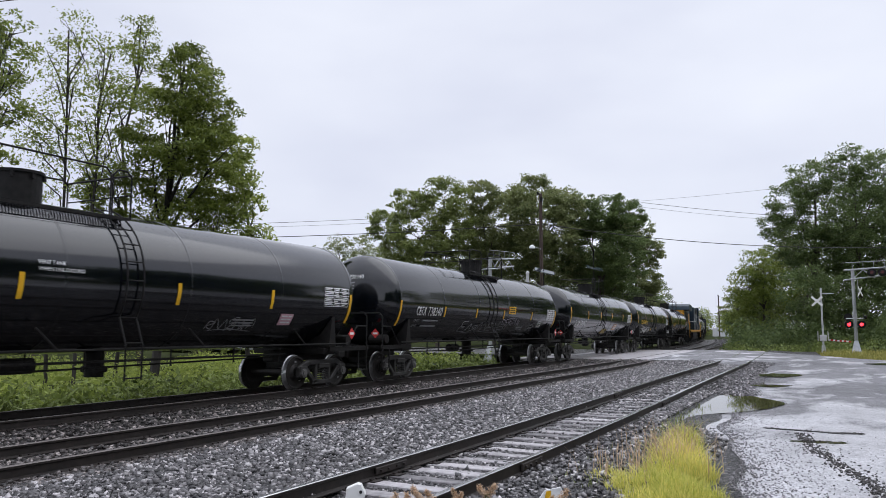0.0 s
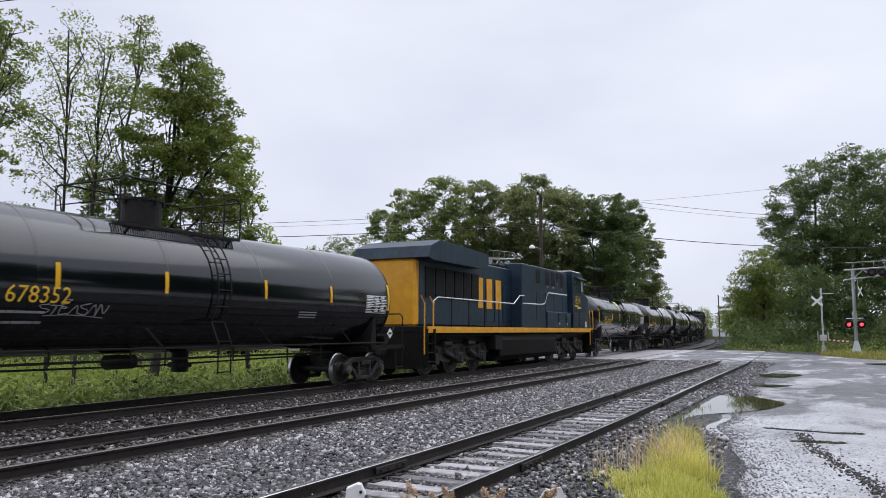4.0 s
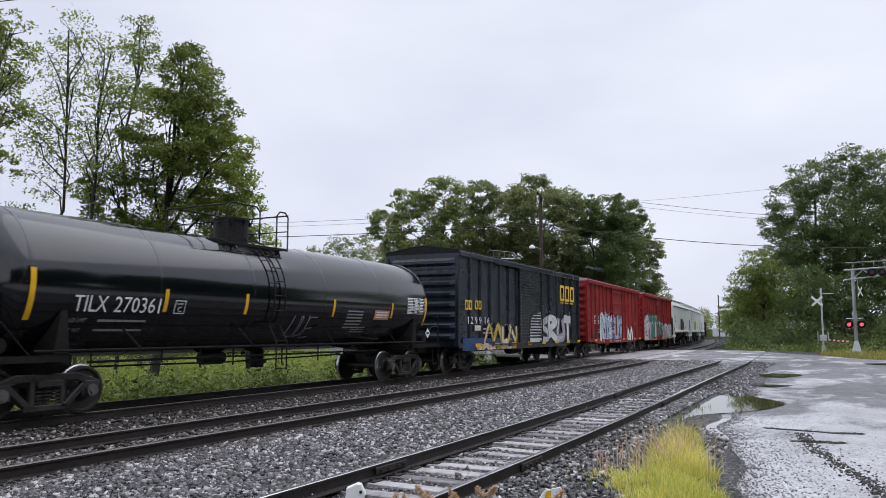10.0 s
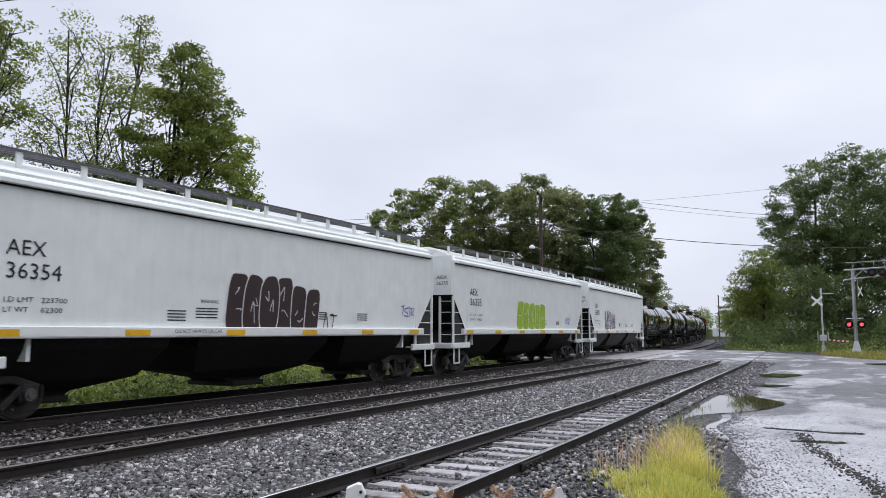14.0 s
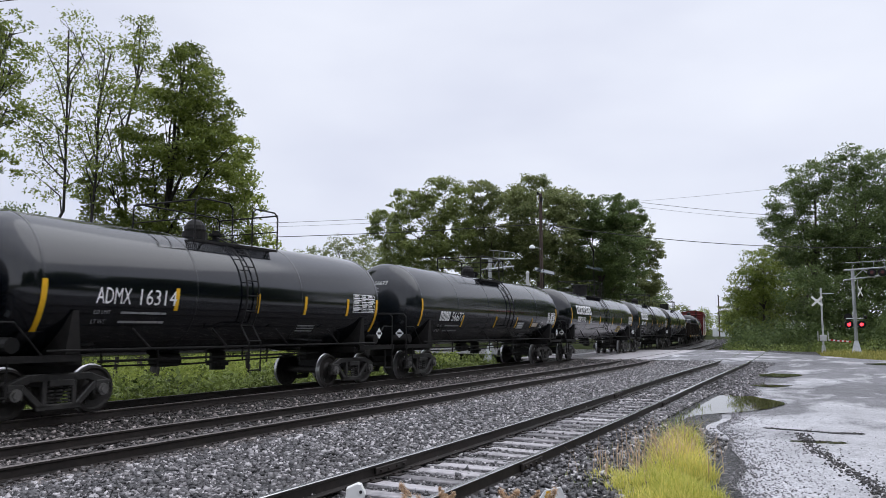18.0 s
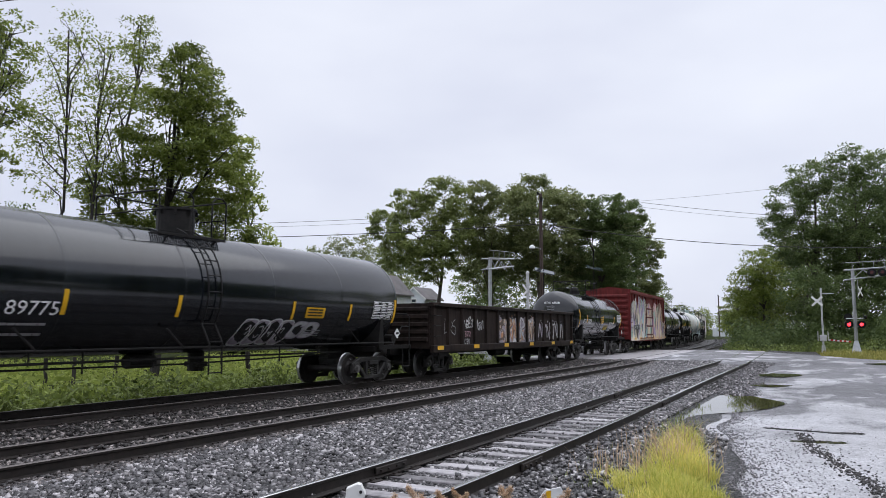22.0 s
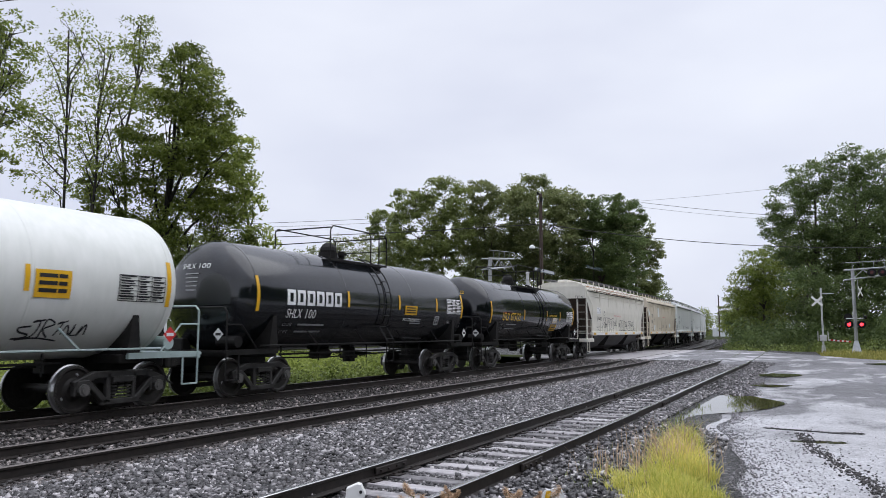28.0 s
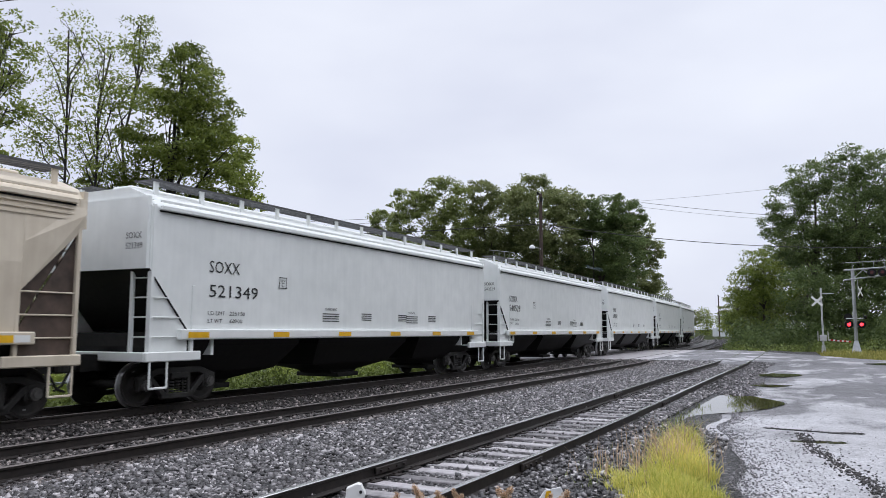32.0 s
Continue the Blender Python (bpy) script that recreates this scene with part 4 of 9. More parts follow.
def tank_car(L, label, text="", at=None, ink=None, shell=None, r=1.42, zc=2.46, stripes=(), sz=(2.0, 2.46), ends=(1.8, 2.7), ly=0.0, plat=(-1.5, 1.9), du=0.9, dome="pot", panel=2.12, seed=1, short=False, white=False, owner=False, extras=None):
    """A tank car. text: owner's code and number; at: where it stands (u0, u1, z, height); owner: the code is a maker's name, drawn as blocks."""
    car = thing("tank_car", label, "tank car", "cars of the goods train")
    shell, ink = shell or M_BLACK, ink or M_WHITE
    trim = M_ALUM_TOP if white else M_FRAME
    rnd = random.Random(seed)
    T = L - 1.4
    on = round_side(r, zc)
    # shell with elliptical heads
    bm = fresh()
    ys = [(-T / 2 + 0.7 * (1 - math.cos(a)), max(0.03, r * math.sin(a))) for a in np.linspace(0, math.pi / 2, 13)]
    prof = ys[:-1] + [(y, r) for y in np.linspace(-T / 2 + 0.7, T / 2 - 0.7, 8)] + [(-y, rr) for y, rr in ys[-2::-1]]
    loft(bm, [[(rr * math.cos(k / 64 * math.tau), y, zc + rr * math.sin(k / 64 * math.tau)) for k in range(64)] for y, rr in prof])
    part("tank", bm, shell, car, smooth=True)
    # weld bands round the shell
    for y in np.linspace(-T / 2 + 0.7, T / 2 - 0.7, 4 if short else 6):
        bm = fresh()
        rings = [[((r + h) * math.cos(k / 64 * math.tau), y + d, zc + (r + h) * math.sin(k / 64 * math.tau)) for k in range(64)] for d, h in ((-0.03, -0.002), (-0.022, 0.006), (0.022, 0.006), (0.03, -0.002))]
        loft(bm, rings, caps=False)
        part("jacket_band", bm, shell, car, smooth=True)
    bx = L / 2 - 2.1
    for sy in (-1, 1):
        # stub sill, bolster saddle and end platform
        bm = fresh()
        box(bm, (0, sy * (L / 2 - 1.75), 0.9), (0.36, 2.9, 0.32), bevel=0.02)
        box(bm, (0, sy * bx, 1.02), (2.5, 0.5, 0.18), bevel=0.02)
        part("stub_sill", bm, M_FRAME, car)
        bm = fresh()
        for sx in (-1, 1):
            prof2 = [(sx * 0.2, 1.05), (sx * 1.25, 1.05), (sx * 1.34, 1.15), (sx * 1.36, 1.95), (sx * 1.0, 1.45), (sx * 0.2, 1.2)]
            loft(bm, [[(a, sy * bx - 0.16 + (0.1 if b > 1.5 else 0), b) for a, b in prof2], [(a, sy * bx + 0.16 - (0.1 if b > 1.5 else 0), b) for a, b in prof2]])
        part("saddle", bm, M_FRAME, car)
        bm = fresh()
        ye = sy * (L / 2 - 0.42)
        box(bm, (0, sy * (L / 2 - 0.75), 1.09), (2.75, 0.85, 0.05))
        box(bm, (0, ye, 1.06), (2.8, 0.07, 0.14))
        for sx in (-1, 1):
            box(bm, (sx * 1.33, sy * (L / 2 - 1.3), 1.08), (0.08, 1.9, 0.12))
        part("end_platform", bm, trim, car)
        bm = fresh()
        top = 2.12
        handrail(bm, [(-1.36, ye, 1.1), (-1.36, ye, top - 0.1), (-1.26, ye, top), (1.26, ye, top), (1.36, ye, top - 0.1), (1.36, ye, 1.1)], 0.021)
        for sx in (-1, 1):
            rb = fresh()
            handrail(rb, [(sx * 1.36, ye, 1.72), (sx * 1.36, ye - sy * 0.5, 1.72), (sx * 1.36, sy * (L / 2 - 1.5), 1.1)])
            part("side_handrail", rb, trim, car)
            rb = fresh()
            handrail(rb, [(sx * 1.36, ye, 1.1), (sx * 1.36, ye, 0.45), (sx * 1.36, ye - sy * 0.42, 0.45), (sx * 1.36, ye - sy * 0.42, 1.1)], 0.02)
            part("stirrup_step", rb, trim, car)
        part("end_handrail", bm, trim, car)
        # brake cylinder and valve seen through the end railing
        bm = fresh()
        rod(bm, (0.55, sy * (L / 2 - 1.05), 1.32), (1.15, sy * (L / 2 - 1.05), 1.32), 0.14, 14)
        vb = fresh()
        box(vb, (-0.6, sy * (L / 2 - 0.95), 1.25), (0.4, 0.3, 0.3), bevel=0.03)
        part("brake_valve", vb, M_FRAME, car)
        part("brake_cylinder", bm, M_FRAME if not white else M_ALUM_TOP, car)
        add_bogie(car, sy * bx)
        add_coupler(car, sy * (L / 2 - 0.12), sy)
    # long side rails with struts
    for sx in (-1, 1):
        bm = fresh()
        handrail(bm, [(sx * 1.42, -L / 2 + 1.5, 1.22), (sx * 1.42, L / 2 - 1.5, 1.22)], 0.022)
        part("running_rail", bm, trim, car)
        for y in np.linspace(-L / 2 + 3.6, L / 2 - 3.6, 4):
            bm = fresh()
            handrail(bm, [(sx * 1.42, y + 0.2, 1.22), (sx * 1.3, y - 0.16, 1.62)], 0.024)
            part("rail_strut", bm, trim, car)
    # brake rod, train pipe and hangers below the belly
    bm = fresh()
    rail_bar(bm, [(0.62, -L / 2 + 3.2, 0.96), (0.62, L / 2 - 3.2, 0.96)], 0.026)
    part("train_pipe", bm, M_FRAME, car)
    bm = fresh()
    y0 = rnd.uniform(-1.5, -0.5)
    rail_bar(bm, [(0.5, -L / 2 + 3.4, 0.86), (0.5, y0, 0.82), (0.5, L / 2 - 3.6, 0.9)], 0.02)
    part("brake_rod", bm, M_FRAME, car)
    y = -L / 2 + 3.3
    while y < L / 2 - 3.2:
        bm = fresh()
        rail_bar(bm, [(0.6, y, 1.2), (0.6, y, rnd.uniform(0.7, 0.92))], 0.022)
        part("pipe_hanger", bm, M_FRAME, car)
        y += rnd.uniform(0.9, 2.2)
    bm = fresh()
    rod(bm, (0, 0.3, 1.25), (0, 0.3, 0.62), 0.2, 12)
    box(bm, (0, 0.3, 0.78), (0.5, 0.3, 0.12), bevel=0.02)
    part("bottom_outlet", bm, M_FRAME, car)
    bm = fresh()
    rod(bm, (0.3, -2.0, 0.92), (0.3, -1.3, 0.92), 0.15, 12)
    part("brake_reservoir", bm, M_FRAME, car)
    # ladder bent over the shell
    bm = fresh()
    for dy in (-0.2, 0.2):
        pts = [(1.58, ly + dy, 0.62), (1.58, ly + dy, 1.3)] + [((r + 0.09) * math.cos(a), ly + dy, zc + (r + 0.09) * math.sin(a)) for a in np.linspace(-0.5, 1.25, 12)]
        rail_bar(bm, pts, 0.02, 6)
        if dy < 0:
            part("ladder_stringer", bm, trim, car)
            bm = fresh()
    lad = part("side_ladder", bm, trim, car, "ladder bent over the shell")
    bm = fresh()
    rod(bm, (0, -0.2, 0), (0, 0.2, 0), 0.014, 6)
    rung = to_mesh("rung", bm)
    for a in np.linspace(-0.5, 1.2, 8):
        piece("rung", rung, trim, lad).location = ((r + 0.09) * math.cos(a), ly, zc + (r + 0.09) * math.sin(a))
    for z in (0.66, 1.0, 1.34):
        piece("rung", rung, trim, lad).location = (1.58, ly, z)
    # grating walkway and guard rails on top, with a gap at the ladder
    zt = zc + r
    a, b, px = plat[0], plat[1], 1.0
    for sx in (-1, 1):
        bm = fresh()
        for y in np.arange(a, b, 0.06):
            box(bm, (sx * (px - 0.2), y, zt - 0.2), (0.4, 0.018, 0.03))
        for x in (px - 0.4, px):
            box(bm, (sx * x, (a + b) / 2, zt - 0.2), (0.03, b - a, 0.06))
        part("top_walkway", bm, trim, car, "steel grating walkway on the crown")
        for y in (a + 0.3, b - 0.3):
            bm = fresh()
            rail_bar(bm, [(sx * px, y, zt - 0.22), (sx * (px - 0.3), y, zt - 0.42)], 0.025)
            part("walkway_bracket", bm, trim, car)
    h = zt + 0.78
    bm = fresh()
    handrail(bm, [(-px, a, zt - 0.2), (-px, a, h - 0.1), (-px, a + 0.1, h), (-px, b - 0.1, h), (-px, b, h - 0.1), (-px, b, zt - 0.2)], 0.02)
    part("top_guard_rail", bm, trim, car)
    gap0, gap1 = max(a + 0.5, ly - 0.25), min(b - 0.45, ly + 0.45)
    for p, q in ((a, gap0), (gap1, b)):
        if q - p > 0.3:
            bm = fresh()
            handrail(bm, [(px, p, zt - 0.2), (px, p, h - 0.12), (px, p + 0.12, h), (px, q - 0.12, h), (px, q, h - 0.12), (px, q, zt - 0.2)], 0.02)
            part("top_guard_rail", bm, trim, car)
    for y in (a, b):
        bm = fresh()
        handrail(bm, [(-px, y, h - 0.06), (px, y, h - 0.06)], 0.02)
        handrail(bm, [(-px, y, zt + 0.3), (px, y, zt + 0.3)], 0.014)
        part("end_guard_rail", bm, trim, car)
    bm = fresh()
    if dome == "pot":
        rod(bm, (0, du, zt - 0.2), (0, du, zt + 0.5), 0.44, 24)
        rod(bm, (0, du, zt + 0.5), (0, du, zt + 0.55), 0.48, 24)
        for k in range(8):
            box(bm, (0.47 * math.cos(k * 0.785), du + 0.47 * math.sin(k * 0.785), zt + 0.44), (0.05, 0.05, 0.1))
        part("valve_housing", bm, M_FRAME if not white else M_ALUM_TOP, car, "cylindrical valve housing")
    elif dome == "two":
        for y in (du - 0.7, du + 0.6):
            rb = fresh()
            rod(rb, (0, y, zt - 0.15), (0, y, zt + 0.3), 0.5, 22)
            rod(rb, (0, y, zt + 0.3), (0, y, zt + 0.36), 0.53, 22)
            part("valve_housing", rb, M_ALUM_TOP, car, "silver valve housing")
        bm.free()
    else:
        rod(bm, (0, du, zt - 0.1), (0, du, zt + 0.14), 0.3, 18)
        bmesh.ops.create_uvsphere(bm, u_segments=14, v_segments=8, radius=0.26, matrix=Matrix.Translation((0, du, zt + 0.2)))
        rb = fresh()
        rod(rb, (0, du + 0.7, zt - 0.1), (0, du + 0.7, zt + 0.24), 0.1, 12)
        rod(rb, (0, du + 0.7, zt + 0.12), (0, du + 0.7, zt + 0.18), 0.18, 12)
        part("relief_valve", rb, M_FRAME, car)
        part("manway", bm, M_FRAME, car, "bolted manway cover")
    # reflective stripes
    for y in stripes:
        bm = fresh()
        patch(bm, on, y - 0.05, y + 0.05, sz[0], sz[1], 0.012, 1, 6)
        part("reflective_stripe", bm, M_YEL, car)
    for y in (-T / 2 + 0.72, T / 2 - 0.72):
        bm = fresh()
        patch(bm, on, y - 0.055, y + 0.055, ends[0], ends[1], 0.012, 1, 8)
        part("reflective_stripe", bm, M_YEL, car)
    # lettering
    if at:
        u0, u1, z, hh = at
        code_and_number(car, text, u0, u1, z, hh, on, ink, owner)
        mapped_text("load_limit", "LD LMT", 0.11, u0, z - 0.2, on, M_DIMW, car, 0.014)
        mapped_text("light_weight", "LT WT", 0.11, u0, z - 0.38, on, M_DIMW, car, 0.014)
        for k in (0, 1):
            bars_text("stencil", u0 + 0.62, z - 0.19 - 0.18 * k, [0.42, 0.14, 0.4, 0.14], 0.045, on, M_DIMW, car, 1)
        head_line = text
    else:
        head_line = ""
    bars_text("stencil", 3.0 if not short else 1.9, sz[0] - 0.3, [0.42, 0.3], 0.03, on, M_DIMW, car, 3, 2.2)
    data_panel(car, on, T / 2 - 1.95, T / 2 - 0.83, panel, panel + 0.5, M_WHITE if not white else M_BLET, rnd)
    # front head markings
    def head_on(u, v, lf):
        q = min(0.985, math.hypot(u, v - zc) / r)
        return (u, -T / 2 + 0.7 * (1 - math.sqrt(1 - q * q)) - lf, v)

    if head_line:
        code_and_number(car, head_line, -0.5, 0.42, zc + 0.66, 0.13, head_on, ink, owner, 0.02)
    for k in range(5):
        bars_text("stencil", -0.32 + 0.02 * k, zc + 0.52 - 0.1 * k, [0.26 - 0.03 * k, 0.18], 0.03, head_on, M_DIMW, car, 1, 2.2, 0.02)
    placard(car, lambda u, v, lf: (u, -L / 2 + 0.42 - lf, v), 1.12, 1.5, 0.15, M_WHITE if seed % 3 else M_RLET, label="diamond-shaped hazard placard")
    placard(car, lambda u, v, lf: (1.38 + lf, u, v), L / 2 - 1.25, 1.5, 0.17, M_WHITE if seed % 3 else M_RLET, label="diamond-shaped hazard placard")
    if extras:
        extras(car, on, T)
    return car


def boxcar(L, label, paint, number="", ink=None, seed=1, eave=4.57, art=None, sill=0.82, rib_door=True):
    car = thing("boxcar", label, "boxcar", "cars of the goods train")
    B = L - 1.75
    x = 1.47
    bm = fresh()
    extrude_profile(bm, [(-x, 1.0), (x, 1.0), (x, eave - 0.1), (-x, eave - 0.1)], -B / 2 + 0.06, B / 2 - 0.06)
    part("body", bm, paint, car)
    # peaked roof with ribs
    bm = fresh()
    extrude_profile(bm, [(-x - 0.1, eave - 0.12), (x + 0.1, eave - 0.12), (x + 0.1, eave), (0, eave + 0.22), (-x - 0.1, eave)], -B / 2, B / 2)
    part("roof", bm, M_FRAME if paint is M_NAVY else paint if paint is M_MAROON else M_GALV, car, "low peaked steel roof")
    for y in np.arange(-B / 2 + 0.6, B / 2 - 0.3, 1.15):
        bm = fresh()
        for sx in (-1, 1):
            box(bm, (sx * (x + 0.1) / 2, y, eave + 0.13), (x + 0.12, 0.09, 0.05), Euler((0, sx * 0.139, 0)).to_matrix())
        part("roof_rib", bm, paint, car)
    bm = fresh()
    for sx in (-1, 1):
        box(bm, (sx * (x + 0.06), 0, eave - 0.14), (0.14, B, 0.2), bevel=0.02)
    part("top_chord", bm, paint, car)
    bm = fresh()
    for sx in (-1, 1):
        loft(bm, [[(sx * (x - 0.02), y, z1) , (sx * (x + 0.085), y, z1), (sx * (x + 0.085), y, 1.12), (sx * (x - 0.02), y, 1.12)] for y, z1 in ((-B / 2, sill + 0.12), (-B / 2 + 1.6, sill + 0.12), (-B / 2 + 2.6, sill), (B / 2 - 2.6, sill), (B / 2 - 1.6, sill + 0.12), (B / 2, sill + 0.12))])
    part("side_sill", bm, paint, car)
    dw = 3.06
    d0, d1 = -1.58, 1.48
    # outside posts
    for sx in (-1, 1):
        left = np.linspace(-B / 2 + 0.09, d0 - 0.1, 7)
        right = np.linspace(d1 + 0.1, B / 2 - 0.09, 6)
        for y in list(left) + list(right):
            bm = fresh()
            w = 0.1
            prof = [(x - 0.01, y - w), (x + 0.07, y - w * 0.5), (x + 0.07, y + w * 0.5), (x - 0.01, y + w)]
            loft(bm, [[(sx * a, b, 1.1) for a, b in prof], [(sx * a, b, eave - 0.22) for a, b in prof]])
            part("side_post", bm, paint, car)
        # sliding door with pressed ribs, on its tracks
        bm = fresh()
        box(bm, (sx * (x + 0.05), (d0 + d1) / 2, (1.05 + eave - 0.25) / 2), (0.06, dw, eave - 0.25 - 1.05))
        nrib = 22 if rib_door else 5
        for y in (d0 + 0.05, d1 - 0.05):
            box(bm, (sx * (x + 0.11), y, (1.05 + eave - 0.25) / 2), (0.05, 0.09, eave - 1.3))
        door = part("sliding_door", bm, paint, car, "ribbed sliding door")
        rb = fresh()
        box(rb, (sx * (x + 0.095), (d0 + d1) / 2, 0), (0.05, dw - 0.24, 0.075 if rib_door else 0.12), bevel=0.012)
        rb = to_mesh("door_rib", rb)
        for z in np.linspace(1.3, eave - 0.5, nrib):
            piece("door_rib", rb, paint, door).location = (0, 0, z)
        for z in (eave - 0.24, 1.04):
            bm = fresh()
            box(bm, (sx * (x + 0.13), d1 - dw, z), (0.07, dw * 1.9, 0.06))
            part("door_track", bm, paint, car)
    # corrugated ends
    for sy in (-1, 1):
        bm = fresh()
        box(bm, (0, sy * (B / 2 - 0.03), (1.0 + eave - 0.1) / 2), (2 * x + 0.06, 0.06, eave - 1.1))
        end = part("corrugated_end", bm, paint, car, "pressed corrugated end")
        for z in np.linspace(1.35, eave - 0.45, 8):
            bm = fresh()
            loft(bm, [[(a, sy * (B / 2), z - 0.15), (a, sy * (B / 2 + 0.09 * k), z - 0.05), (a, sy * (B / 2 + 0.09 * k), z + 0.05), (a, sy * (B / 2), z + 0.15)] for a, k in ((-x + 0.02, 0.1), (-x + 0.25, 1), (x - 0.25, 1), (x - 0.02, 0.1))])
            part("pressed_rib", bm, paint, end)
        for sx in (-1, 1):
            bm = fresh()
            box(bm, (sx * (x + 0.02), sy * (B / 2), (1.0 + eave) / 2 - 0.1), (0.14, 0.14, eave - 1.2), bevel=0.02)
            part("corner_post", bm, paint, car)
        bm = fresh()
        box(bm, (0, sy * (L / 2 - 1.5), 0.92), (0.4, 2.6, 0.3))
        box(bm, (0, sy * (L / 2 - 2.4), 0.95), (2.6, 0.5, 0.2))
        for sx in (-1, 1):
            handrail(bm, [(sx * 1.5, sy * (B / 2 - 0.1), 1.05), (sx * 1.5, sy * (B / 2 - 0.1), 0.45), (sx * 1.5, sy * (B / 2 - 0.55), 0.45), (sx * 1.5, sy * (B / 2 - 0.55), 1.05)], 0.022)
        part("end_sill", bm, M_FRAME, car)
        for z in np.arange(1.45, 2.6, 0.36):
            bm = fresh()
            handrail(bm, [(x + 0.06, sy * (B / 2 - 0.12), z), (x + 0.17, sy * (B / 2 - 0.12), z), (x + 0.17, sy * (B / 2 - 0.55), z), (x + 0.06, sy * (B / 2 - 0.55), z)], 0.014)
            part("grab_iron", bm, paint, car)
        add_bogie(car, sy * (L / 2 - 2.4))
        add_coupler(car, sy * (L / 2 - 0.12), sy)
    bm = fresh()
    box(bm, (0, 0, 0.9), (0.5, L - 4.6, 0.36))
    for y in np.arange(-L / 2 + 3.4, L / 2 - 3.2, 1.4):
        box(bm, (0, y, 0.95), (2.6, 0.14, 0.14))
    rod(bm, (0.75, -0.9, 0.75), (0.75, 0.1, 0.75), 0.2, 12)
    part("underframe", bm, M_FRAME, car)
    on = flat_side(x + 0.088)
    for y in list(np.linspace(-B / 2 + 1.6, B / 2 - 0.4, 8)):
        bm = fresh()
        patch(bm, flat_side(x + 0.14), y - 0.26, y + 0.26, 0.97, 1.1, 0.01, 1, 1)
        part("reflective_stripe", bm, M_YEL, car)
    bars_text("stencil", -B / 2 + 2.2, 1.62, [0.35, 0.25, 0.4], 0.07, on, M_DIMW, car, 2, 2.2)
    bars_text("stencil", B / 2 - 2.0, 2.2, [0.2, 0.12], 0.05, on, M_DIMW, car, 3, 2.0)
    bars_text("stencil", 2.6, 1.9, [0.3, 0.2], 0.05, on, M_DIMW, car, 2, 2.0)
    if art:
        art(car, on, B)
    return car


